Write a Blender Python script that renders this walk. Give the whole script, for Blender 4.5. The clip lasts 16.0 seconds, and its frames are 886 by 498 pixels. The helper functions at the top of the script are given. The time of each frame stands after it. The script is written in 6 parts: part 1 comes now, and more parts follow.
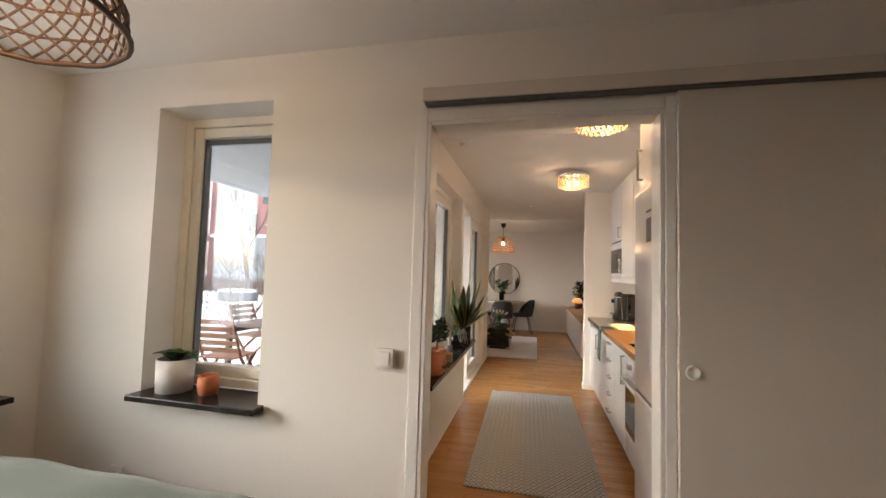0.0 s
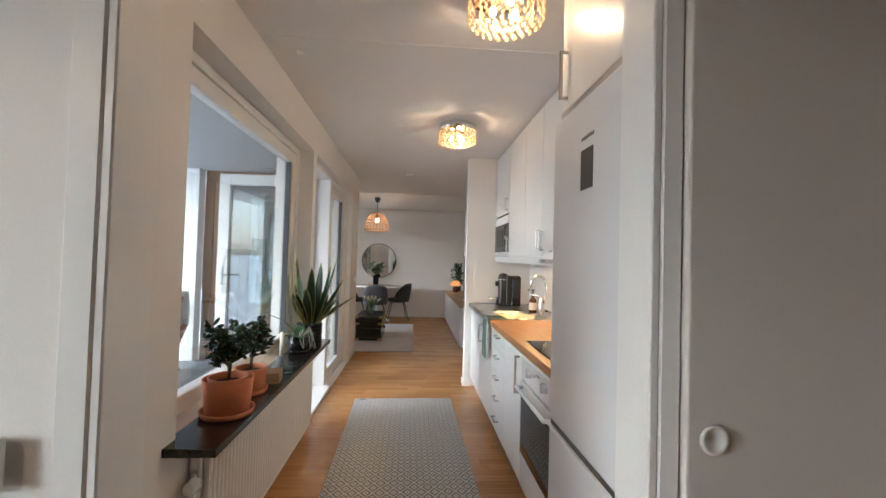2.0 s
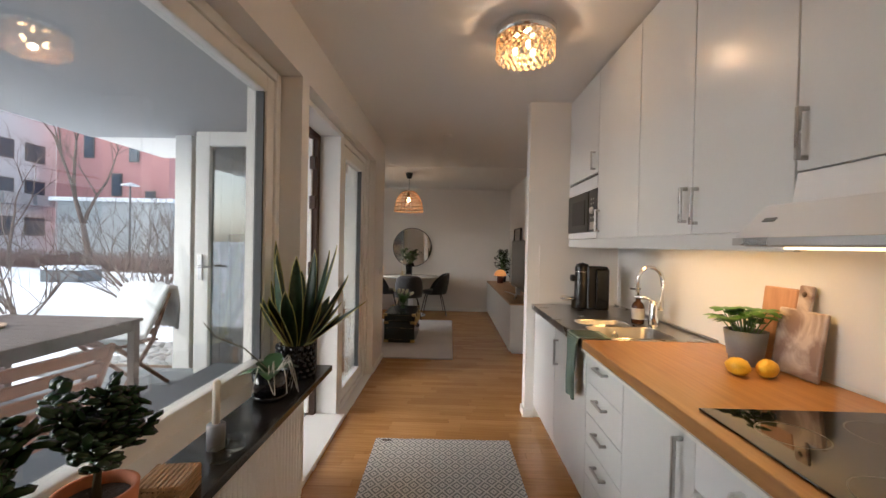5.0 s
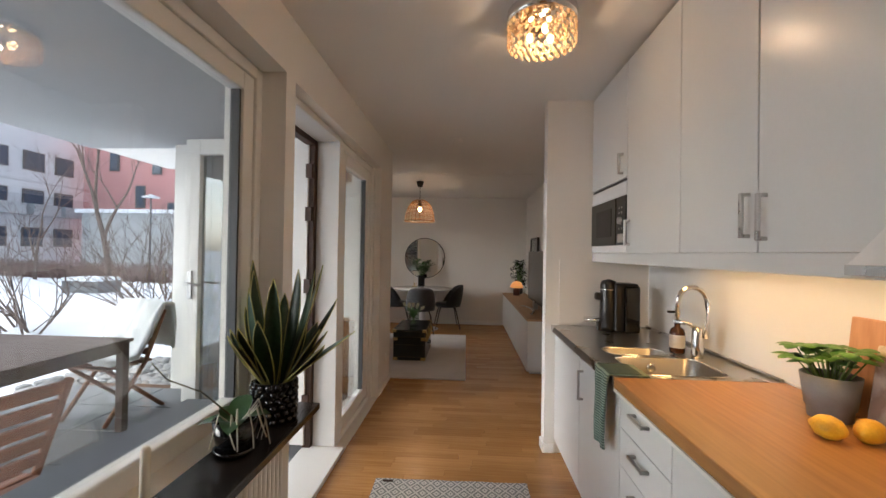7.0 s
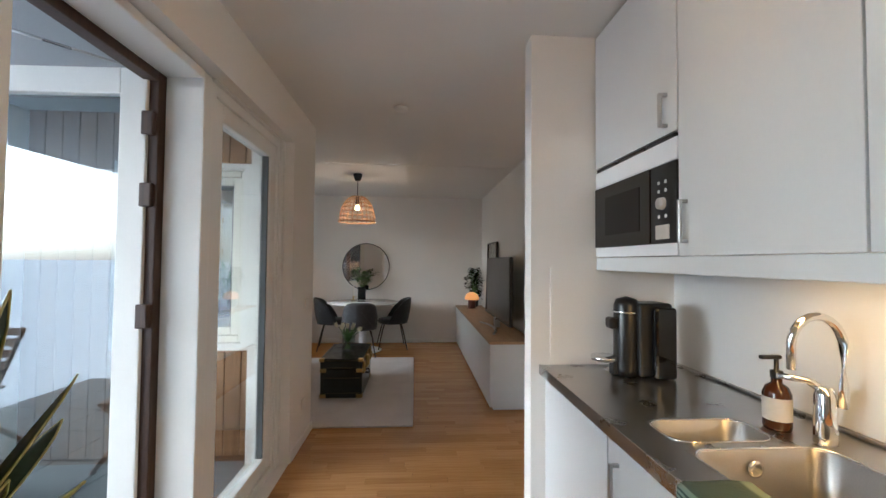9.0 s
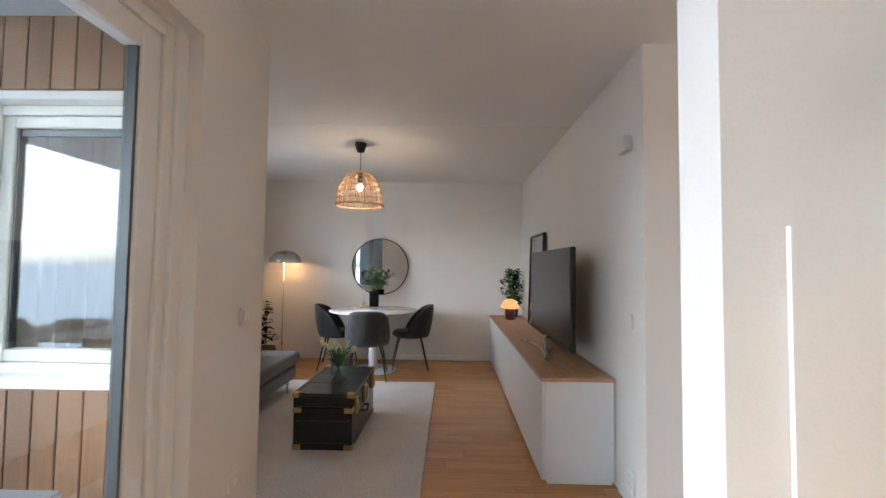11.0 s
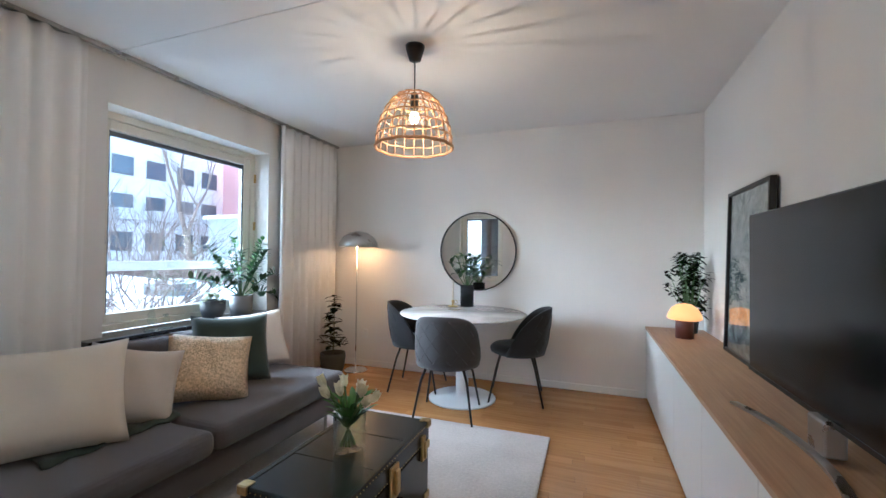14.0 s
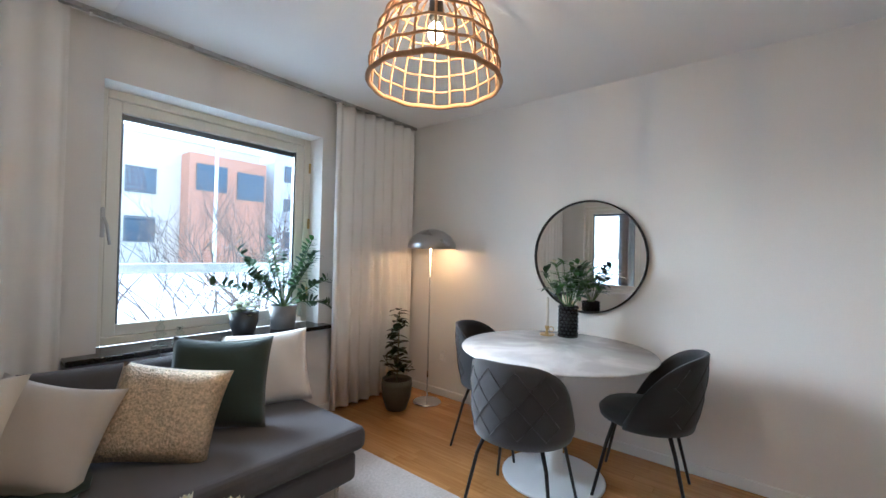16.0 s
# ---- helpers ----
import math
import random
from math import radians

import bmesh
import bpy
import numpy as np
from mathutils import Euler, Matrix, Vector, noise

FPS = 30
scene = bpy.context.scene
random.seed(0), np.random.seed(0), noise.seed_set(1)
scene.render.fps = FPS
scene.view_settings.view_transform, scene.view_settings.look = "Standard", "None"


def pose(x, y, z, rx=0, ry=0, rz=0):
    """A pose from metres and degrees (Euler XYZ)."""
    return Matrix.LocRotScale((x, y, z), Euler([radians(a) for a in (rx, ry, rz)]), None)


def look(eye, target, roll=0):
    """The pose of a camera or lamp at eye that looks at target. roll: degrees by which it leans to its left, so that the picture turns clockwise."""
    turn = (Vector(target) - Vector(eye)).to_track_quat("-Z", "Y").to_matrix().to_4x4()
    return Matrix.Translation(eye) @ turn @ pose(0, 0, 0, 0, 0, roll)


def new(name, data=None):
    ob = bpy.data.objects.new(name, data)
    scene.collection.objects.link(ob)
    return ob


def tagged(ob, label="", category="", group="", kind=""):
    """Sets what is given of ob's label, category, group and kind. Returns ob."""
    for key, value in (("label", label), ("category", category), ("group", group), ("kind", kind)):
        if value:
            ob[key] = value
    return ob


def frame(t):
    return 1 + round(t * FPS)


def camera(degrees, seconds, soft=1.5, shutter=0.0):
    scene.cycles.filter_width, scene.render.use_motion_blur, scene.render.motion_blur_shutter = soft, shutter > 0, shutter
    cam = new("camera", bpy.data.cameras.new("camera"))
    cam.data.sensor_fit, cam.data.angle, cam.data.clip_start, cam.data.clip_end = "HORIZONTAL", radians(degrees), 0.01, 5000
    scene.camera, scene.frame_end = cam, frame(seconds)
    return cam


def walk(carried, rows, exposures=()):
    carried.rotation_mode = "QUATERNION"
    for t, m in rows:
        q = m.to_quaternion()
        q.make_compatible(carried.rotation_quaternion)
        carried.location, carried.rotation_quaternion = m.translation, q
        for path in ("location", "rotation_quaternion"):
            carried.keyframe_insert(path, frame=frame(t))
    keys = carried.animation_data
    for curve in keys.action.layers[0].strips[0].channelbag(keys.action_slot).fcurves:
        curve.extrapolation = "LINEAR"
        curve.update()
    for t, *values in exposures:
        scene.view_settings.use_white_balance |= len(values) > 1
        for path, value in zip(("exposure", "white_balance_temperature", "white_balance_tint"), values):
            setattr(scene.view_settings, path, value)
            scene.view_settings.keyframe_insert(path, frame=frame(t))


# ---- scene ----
cam = camera(95.0, 16.0)
PATH = [
    (0, (0.652, 0.718, 1.412), (0.207, 2.665, 1.525), 1.7),
    (0.5, (0.662, 0.949, 1.411), (0.548, 2.943, 1.504), 1.7),
    (1, (0.64, 1.217, 1.412), (0.754, 3.213, 1.486), 1.7),
    (1.5, (0.692, 1.512, 1.392), (0.832, 3.506, 1.444), 1.6),
    (2, (0.697, 1.751, 1.37), (0.836, 3.746, 1.419), 1.6),
    (2.5, (0.679, 2.015, 1.363), (0.794, 4.011, 1.411), 1.7),
    (3, (0.665, 2.254, 1.348), (0.771, 4.251, 1.385), 1.6),
    (3.5, (0.661, 2.472, 1.334), (0.756, 4.469, 1.343), 1.7),
    (4, (0.614, 2.685, 1.294), (0.731, 4.681, 1.283), 1.4),
    (4.5, (0.611, 2.865, 1.309), (0.722, 4.862, 1.289), 1.3),
    (5, (0.653, 2.951, 1.349), (0.618, 4.951, 1.329), 1.2),
    (5.2, (0.664, 2.97, 1.37), (0.525, 4.965, 1.356), 0.9),
    (7.3, (0.705, 3.355, 1.395), (0.602, 5.352, 1.429), 0.9),
    (7.5, (0.706, 3.438, 1.396), (0.699, 5.437, 1.442), 0.8),
    (8, (0.71, 3.693, 1.398), (0.826, 5.689, 1.452), 0.7),
    (8.5, (0.72, 3.967, 1.397), (0.854, 5.962, 1.453), 0.7),
    (9, (0.716, 4.263, 1.385), (0.851, 6.258, 1.447), 0.5),
    (9.2, (0.73, 4.374, 1.375), (0.864, 6.368, 1.447), 0.5),
    (11.5, (0.87, 5.913, 1.287), (0.766, 7.909, 1.376), 0.5),
    (12, (0.857, 6.259, 1.289), (0.692, 8.251, 1.365), 0.2),
    (12.5, (0.879, 6.581, 1.257), (0.653, 8.567, 1.321), 0.4),
    (13, (0.9, 6.848, 1.241), (0.574, 8.821, 1.278), 0.3),
    (13.5, (0.909, 7.053, 1.219), (0.402, 8.988, 1.26), 0.5),
    (14, (0.97, 7.266, 1.238), (0.282, 9.144, 1.272), 0.6),
    (14.5, (0.996, 7.508, 1.248), (0.12, 9.306, 1.285), 0.8),
    (15, (0.932, 7.792, 1.287), (-0.073, 9.52, 1.328), 1.0),
    (15.5, (0.911, 8.096, 1.297), (-0.213, 9.751, 1.325), 1.0),
    (16, (0.902, 8.398, 1.286), (-0.362, 9.947, 1.308), 1.4),
]
LIGHTNESS = [(0.0, 2.1, 6400, 10), (1.0, 2.22, 5800, 7), (1.8, 2.2, 5400, 5), (3.0, 2.0, 4850, 3), (5.0, 1.55, 5900, 9), (8.0, 1.5, 5750, 7), (9.2, 1.95, 5150, 3), (11.3, 2.6, 5050, 4), (13.0, 2.97, 4650, 2), (16.0, 2.8, 4750, 2)]
walk(cam, [(t, look(eye, target, roll)) for t, eye, target, roll in PATH], LIGHTNESS)
# ---- world and sun: overcast winter day ----
world = bpy.data.worlds.new("overcast_sky")
scene.world = world
world.use_nodes = True
wn = world.node_tree.nodes
sky = wn.new("ShaderNodeTexSky")
sky.sky_type = "NISHITA"
sky.sun_disc = False
sky.sun_elevation, sky.sun_rotation = radians(24), radians(250)
sky.air_density, sky.dust_density, sky.ozone_density = 1.0, 3.0, 1.0
cloud = wn.new("ShaderNodeHueSaturation")
cloud.inputs["Saturation"].default_value = 0.45
world.node_tree.links.new(sky.outputs[0], cloud.inputs["Color"])
world.node_tree.links.new(cloud.outputs[0], wn["Background"].inputs[0])
wn["Background"].inputs[1].default_value = 0.15
sun = new("sun", bpy.data.lights.new("sun", "SUN"))
sun.data.energy, sun.data.angle, sun.data.color = 0.8, radians(25), (1.0, 0.96, 0.9)
sun.matrix_world = look((-30, 10, 30), (0, 14, 0))

WARM = (1.0, 0.66, 0.38)


def lamp(name, at, watts, color=WARM, radius=0.03):
    ob = new(name, bpy.data.lights.new(name, "POINT"))
    ob.data.energy, ob.data.color, ob.data.shadow_soft_size = watts, color, radius
    ob.location = at
    return ob


def panel_light(name, at, target, w, h, watts, color=WARM):
    ob = new(name, bpy.data.lights.new(name, "AREA"))
    ob.data.shape, ob.data.size, ob.data.size_y, ob.data.energy, ob.data.color = "RECTANGLE", w, h, watts, color
    ob.matrix_world = look(at, target)
    return ob


lamp("kitchen_light_a", (1.035, 3.34, 2.36), 1.6, radius=0.012)
lamp("kitchen_light_b", (1.025, 5.09, 2.36), 1.6, radius=0.012)
for z in (2.012, 1.99, 1.968, 1.946):
    lamp("pendant_bulb_light", (-0.027, 9.466, z), 0.55, radius=0.006)
lamp("floor_lamp_light", (-1.38, 11.04, 1.36), 0.75, (1.0, 0.46, 0.16))
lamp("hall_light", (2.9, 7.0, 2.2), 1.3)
lamp("bedroom_pendant_light", (-0.84, 1.45, 2.21), 3.6)
panel_light("hood_light", (1.74, 3.76, 1.345), (1.74, 3.76, 0.0), 0.2, 0.3, 0.28, (1.0, 0.62, 0.26))
panel_light("cabinet_strip_light", (1.72, 4.85, 1.385), (1.72, 4.85, 0.0), 0.06, 1.15, 1.75, (1.0, 0.54, 0.17))


# ---- materials ----
def mat(name, color, rough=0.5, metal=0.0, var=0.06, scale=6.0, fine=90.0, bump=0.05, spread="noise", random_tint=0.0, island=0.0, spec=0.5, sheen=0.0, coat=0.0):
    m = bpy.data.materials.new(name)
    m.use_nodes = True
    nt = m.node_tree
    n, l = nt.nodes, nt.links
    p = n["Principled BSDF"]
    p.inputs["Roughness"].default_value, p.inputs["Metallic"].default_value = rough, metal
    p.inputs["Specular IOR Level"].default_value = spec
    p.inputs["Sheen Weight"].default_value = sheen
    p.inputs["Coat Weight"].default_value = coat
    geo = n.new("ShaderNodeTexCoord")
    a, b = n.new("ShaderNodeTexNoise"), n.new("ShaderNodeTexNoise")
    for tex, s in ((a, scale), (b, fine)):
        tex.inputs["Scale"].default_value, tex.inputs["Detail"].default_value = s, 5
        l.new(geo.outputs["Object"], tex.inputs["Vector"])
    add = n.new("ShaderNodeMath")
    add.operation = "ADD"
    l.new(a.outputs["Fac"], add.inputs[0])
    l.new(b.outputs["Fac"], add.inputs[1])
    last = add
    if random_tint or island:
        src = n.new("ShaderNodeObjectInfo").outputs["Random"] if random_tint else n.new("ShaderNodeNewGeometry").outputs["Random Per Island"]
        mul = n.new("ShaderNodeMath")
        mul.operation = "MULTIPLY_ADD"
        l.new(src, mul.inputs[0])
        mul.inputs[1].default_value = (random_tint or island)
        l.new(add.outputs[0], mul.inputs[2])
        last = mul
    rng = n.new("ShaderNodeMapRange")
    rng.inputs["From Min"].default_value, rng.inputs["From Max"].default_value = 0.6, 1.4 + (random_tint or island)
    rng.inputs["To Min"].default_value, rng.inputs["To Max"].default_value = 1 - var, 1 + var
    l.new(last.outputs[0], rng.inputs["Value"])
    mix = n.new("ShaderNodeVectorMath")
    mix.operation = "MULTIPLY"
    mix.inputs[0].default_value = color
    l.new(rng.outputs[0], mix.inputs[1])
    l.new(mix.outputs[0], p.inputs["Base Color"])
    rr = n.new("ShaderNodeMapRange")
    rr.inputs["To Min"].default_value, rr.inputs["To Max"].default_value = rough * 0.88, min(rough * 1.12, 1)
    l.new(a.outputs["Fac"], rr.inputs["Value"])
    if bump > 0.015:
        l.new(rr.outputs[0], p.inputs["Roughness"])
    if bump:
        bp = n.new("ShaderNodeBump")
        bp.inputs["Strength"].default_value, bp.inputs["Distance"].default_value = bump, 0.01
        l.new(b.outputs["Fac"], bp.inputs["Height"])
        l.new(bp.outputs[0], p.inputs["Normal"])
    return m


def wooden(name, dark, light, axis=0, rough=0.4, stretch=12.0, random_tint=0.0, island=0.0, coat=0.0):
    """Grain lines along one axis, tinted piece by piece."""
    m = mat(name, (1, 1, 1), rough, var=0.05, bump=0.02, random_tint=random_tint, island=island, coat=coat)
    n, l = m.node_tree.nodes, m.node_tree.links
    tc = n.new("ShaderNodeTexCoord")
    mp = n.new("ShaderNodeMapping")
    sc = [stretch * 4] * 3
    sc[axis] = 2.0
    mp.inputs["Scale"].default_value = sc
    l.new(tc.outputs["Object"], mp.inputs["Vector"])
    g = n.new("ShaderNodeTexNoise")
    g.inputs["Scale"].default_value, g.inputs["Detail"].default_value = 1.5, 6
    l.new(mp.outputs[0], g.inputs["Vector"])
    fac = g.outputs["Fac"]
    if random_tint or island:
        src = n.new("ShaderNodeObjectInfo").outputs["Random"] if random_tint else n.new("ShaderNodeNewGeometry").outputs["Random Per Island"]
        mm = n.new("ShaderNodeMath")
        mm.operation = "MULTIPLY_ADD"
        l.new(src, mm.inputs[0])
        mm.inputs[1].default_value = random_tint or island
        l.new(g.outputs["Fac"], mm.inputs[2])
        sub = n.new("ShaderNodeMath")
        sub.operation = "SUBTRACT"
        l.new(mm.outputs[0], sub.inputs[0])
        sub.inputs[1].default_value = (random_tint or island) / 2
        fac = sub.outputs[0]
    r = n.new("ShaderNodeValToRGB")
    r.color_ramp.elements[0].position, r.color_ramp.elements[1].position = 0.25, 0.75
    r.color_ramp.elements[0].color, r.color_ramp.elements[1].color = (*dark, 1), (*light, 1)
    l.new(fac, r.inputs[0])
    l.new(r.outputs[0], n["Principled BSDF"].inputs["Base Color"])
    return m


def glass_pane(name, tint=(1, 1, 1), ior=1.5):
    m = bpy.data.materials.new(name)
    m.use_nodes = True
    n, l = m.node_tree.nodes, m.node_tree.links
    n.remove(n["Principled BSDF"])
    t, g, f, x = n.new("ShaderNodeBsdfTransparent"), n.new("ShaderNodeBsdfGlossy"), n.new("ShaderNodeLayerWeight"), n.new("ShaderNodeMixShader")
    t.inputs[0].default_value = (*tint, 1)
    g.inputs["Roughness"].default_value = 0.01
    f.inputs["Blend"].default_value = 0.5
    pw, sc = n.new("ShaderNodeMath"), n.new("ShaderNodeMath")
    pw.operation, sc.operation = "POWER", "MULTIPLY_ADD"
    pw.inputs[1].default_value = 5.0
    f0 = ((ior - 1) / (ior + 1)) ** 2
    sc.inputs[1].default_value, sc.inputs[2].default_value = 1 - f0, f0
    l.new(f.outputs["Facing"], pw.inputs[0])
    l.new(pw.outputs[0], sc.inputs[0])
    l.new(sc.outputs[0], x.inputs[0])
    l.new(t.outputs[0], x.inputs[1])
    l.new(g.outputs[0], x.inputs[2])
    l.new(x.outputs[0], n["Material Output"].inputs[0])
    return m


def glow(name, color, strength):
    m = bpy.data.materials.new(name)
    m.use_nodes = True
    p = m.node_tree.nodes["Principled BSDF"]
    p.inputs["Base Color"].default_value = (*color, 1)
    p.inputs["Emission Color"].default_value = (*color, 1)
    p.inputs["Emission Strength"].default_value = strength
    return m


def patterned(name, a, b, kind, scale, rough=0.9, bump=0.3):
    """Two colours in a woven, veined or foamy pattern."""
    m = mat(name, (1, 1, 1), rough, var=0.05, bump=bump)
    n, l = m.node_tree.nodes, m.node_tree.links
    tc = n.new("ShaderNodeTexCoord")
    if kind == "diamond":
        sep = n.new("ShaderNodeSeparateXYZ")
        l.new(tc.outputs["Object"], sep.inputs[0])
        outs = []
        for i, k in ((0, scale), (1, scale * 0.8)):
            q = n.new("ShaderNodeMath")
            q.operation = "MULTIPLY"
            q.inputs[1].default_value = k
            l.new(sep.outputs[i], q.inputs[0])
            w = n.new("ShaderNodeMath")
            w.operation = "PINGPONG"
            w.inputs[1].default_value = 1.0
            l.new(q.outputs[0], w.inputs[0])
            outs.append(w.outputs[0])
        s = n.new("ShaderNodeMath")
        l.new(outs[0], s.inputs[0])
        l.new(outs[1], s.inputs[1])
        w = n.new("ShaderNodeMath")
        w.operation = "MULTIPLY"
        w.inputs[1].default_value = 3.0
        l.new(s.outputs[0], w.inputs[0])
        d = n.new("ShaderNodeMath")
        d.operation = "PINGPONG"
        d.inputs[1].default_value = 1.0
        l.new(w.outputs[0], d.inputs[0])
        fac = d.outputs[0]
    elif kind == "marble":
        t = n.new("ShaderNodeTexNoise")
        t.inputs["Scale"].default_value, t.inputs["Detail"].default_value, t.inputs["Distortion"].default_value = scale, 8, 1.6
        l.new(tc.outputs["Object"], t.inputs["Vector"])
        fac = t.outputs["Fac"]
    elif kind == "rib":
        w = n.new("ShaderNodeTexWave")
        w.inputs["Scale"].default_value = scale
        w.bands_direction = "Z"
        l.new(tc.outputs["Object"], w.inputs["Vector"])
        fac = w.outputs["Fac"]
    else:
        t = n.new("ShaderNodeTexNoise")
        t.inputs["Scale"].default_value, t.inputs["Detail"].default_value, t.inputs["Roughness"].default_value, t.inputs["Distortion"].default_value = scale, 12, 0.7, 2.2
        l.new(tc.outputs["Object"], t.inputs["Vector"])
        fac = t.outputs["Fac"]
    r = n.new("ShaderNodeValToRGB")
    r.color_ramp.elements[0].position, r.color_ramp.elements[1].position = {"diamond": (0.42, 0.58), "marble": (0.42, 0.56), "rib": (0.3, 0.6)}.get(kind, (0.40, 0.62))
    r.color_ramp.elements[0].color, r.color_ramp.elements[1].color = (*a, 1), (*b, 1)
    l.new(fac, r.inputs[0])
    l.new(r.outputs[0], n["Principled BSDF"].inputs["Base Color"])
    return m


M_WALL = mat("wall_paint", (0.80, 0.775, 0.735), 0.85, var=0.025, scale=1.5, fine=160, bump=0.06)
M_CEIL = mat("ceiling_paint", (0.82, 0.81, 0.79), 0.9, var=0.02, scale=1.2, fine=220, bump=0.08)
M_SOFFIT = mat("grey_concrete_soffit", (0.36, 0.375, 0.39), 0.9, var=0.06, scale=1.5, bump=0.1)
M_TRIM = mat("trim_paint", (0.80, 0.79, 0.76), 0.4, var=0.02, bump=0.02)
M_CREAM = mat("cream_frame_paint", (0.76, 0.73, 0.64), 0.4, var=0.03, bump=0.02)
M_FRONT = mat("cabinet_lacquer", (0.70, 0.71, 0.71), 0.28, var=0.015, bump=0.008)
M_SLIDE = mat("sliding_door_paint", (0.66, 0.62, 0.565), 0.45, var=0.02, bump=0.02)
M_ENAMEL = mat("appliance_enamel", (0.82, 0.83, 0.85), 0.16, var=0.01, bump=0.004)
M_STEEL = mat("brushed_steel", (0.50, 0.49, 0.48), 0.28, 1.0, var=0.06, fine=300, bump=0.02)
M_BOWL = mat("sink_bowl_steel", (0.46, 0.44, 0.41), 0.30, 1.0, var=0.08, fine=300, bump=0.02)
M_CHROME = mat("chrome", (0.78, 0.78, 0.78), 0.07, 1.0, var=0.02, bump=0.0)
M_BRASS = mat("aged_brass", (0.55, 0.40, 0.17), 0.35, 1.0, var=0.2, scale=30, bump=0.05)
M_BLACK = mat("black_plastic", (0.012, 0.012, 0.013), 0.3, var=0.15, bump=0.01)
M_BLACKMETAL = mat("black_metal", (0.012, 0.011, 0.011), 0.4, 0.2, var=0.1, bump=0.01)
M_BLACKGLASS = mat("black_glass", (0.006, 0.006, 0.007), 0.04, var=0.05, bump=0.0)
M_SCREEN = mat("tv_screen", (0.008, 0.008, 0.009), 0.16, var=0.05, bump=0.0, spec=0.22)
M_STONE = mat("dark_granite_sill", (0.018, 0.015, 0.014), 0.18, var=0.4, scale=60, fine=300, bump=0.01)
M_OAK = wooden("oak_worktop", (0.33, 0.155, 0.05), (0.46, 0.235, 0.08), 1, 0.35, 10)
M_BENCHTOP = wooden("oak_veneer", (0.36, 0.215, 0.115), (0.50, 0.315, 0.175), 1, 0.45, 14)
M_PLANK = wooden("oak_parquet", (0.37, 0.175, 0.05), (0.52, 0.27, 0.088), 0, 0.24, 9, random_tint=0.35)
M_PLANKJ = wooden("oak_parquet_far", (0.37, 0.175, 0.05), (0.52, 0.27, 0.088), 0, 0.24, 9, island=0.35)
M_SUB = mat("floor_joint", (0.10, 0.05, 0.02), 0.8)
M_GLASS = glass_pane("window_glass", (0.97, 0.985, 0.98), 2.0)
M_DOORGLASS = glass_pane("door_glass", (0.66, 0.72, 0.73), 2.6)
M_SIDING = mat("dark_slate_siding", (0.075, 0.088, 0.10), 0.6, var=0.2, scale=4, bump=0.05, random_tint=0.3)
M_CLEAR = glass_pane("clear_glass", (0.93, 0.97, 0.96), 1.45)
M_MIRROR = mat("mirror_silver", (0.88, 0.88, 0.87), 0.01, 1.0, var=0.0, bump=0.0)
M_GREYPAINT = mat("grey_aluminium", (0.13, 0.135, 0.14), 0.4, 0.5, var=0.05, bump=0.01)
M_BROWNWOOD = wooden("brown_stained_frame", (0.035, 0.016, 0.009), (0.075, 0.035, 0.018), 2, 0.5)
M_CLAD = wooden("oiled_cladding", (0.17, 0.085, 0.035), (0.28, 0.15, 0.07), 2, 0.6, 8, random_tint=0.4)
M_TEAK = wooden("garden_hardwood", (0.16, 0.065, 0.035), (0.28, 0.125, 0.07), 0, 0.6)
M_DARKTEAK = wooden("weathered_table_wood", (0.07, 0.047, 0.04), (0.13, 0.09, 0.075), 0, 0.75)
M_SLAB = mat("grey_paving", (0.17, 0.175, 0.18), 0.75, var=0.15, scale=9, bump=0.1, random_tint=0.3)
M_SNOW = mat("snow", (0.86, 0.88, 0.92), 0.8, var=0.05, scale=0.7, fine=8, bump=0.25)
M_TERRA = mat("terracotta", (0.50, 0.165, 0.07), 0.75, var=0.12, scale=12, bump=0.05)
M_SOIL = mat("potting_soil", (0.035, 0.022, 0.015), 0.95, var=0.4, scale=60, bump=0.8)
M_LEAF = mat("jade_leaf", (0.035, 0.085, 0.030), 0.32, var=0.35, scale=14, bump=0.03, island=0.6)
M_DARKLEAF = mat("dark_glossy_leaf", (0.014, 0.035, 0.012), 0.25, var=0.4, scale=14, bump=0.03, island=0.6)
M_BRIGHTLEAF = mat("fresh_leaf", (0.07, 0.19, 0.035), 0.38, var=0.35, scale=20, bump=0.05, island=0.7)
M_PALELEAF = mat("pale_variegated_leaf", (0.26, 0.30, 0.15), 0.5, var=0.4, scale=30, bump=0.05, island=0.8)
M_SNAKE = mat("snake_plant_leaf", (0.018, 0.045, 0.020), 0.35, var=0.45, scale=30, bump=0.03)
M_EDGE = mat("yellow_leaf_margin", (0.42, 0.38, 0.12), 0.4, var=0.15)
M_STALK = mat("plant_stalk", (0.10, 0.085, 0.045), 0.7, var=0.2)
M_GREENSTALK = mat("green_stalk", (0.09, 0.17, 0.05), 0.5, var=0.2)
M_ROOT = mat("aerial_root", (0.42, 0.40, 0.33), 0.7, var=0.1)
M_PETAL = mat("ivory_tulip_petal", (0.80, 0.77, 0.58), 0.55, var=0.06, scale=20)
M_SOFA = mat("grey_sofa_fabric", (0.095, 0.088, 0.094), 0.92, var=0.12, scale=7, fine=420, bump=0.35, sheen=0.2)
M_RUG = patterned("woven_diamond_rug", (0.22, 0.22, 0.215), (0.60, 0.58, 0.54), "diamond", 25.0)
M_LRUG = mat("soft_greige_rug", (0.52, 0.475, 0.45), 0.95, var=0.22, scale=3.5, fine=60, bump=0.6, sheen=0.5)
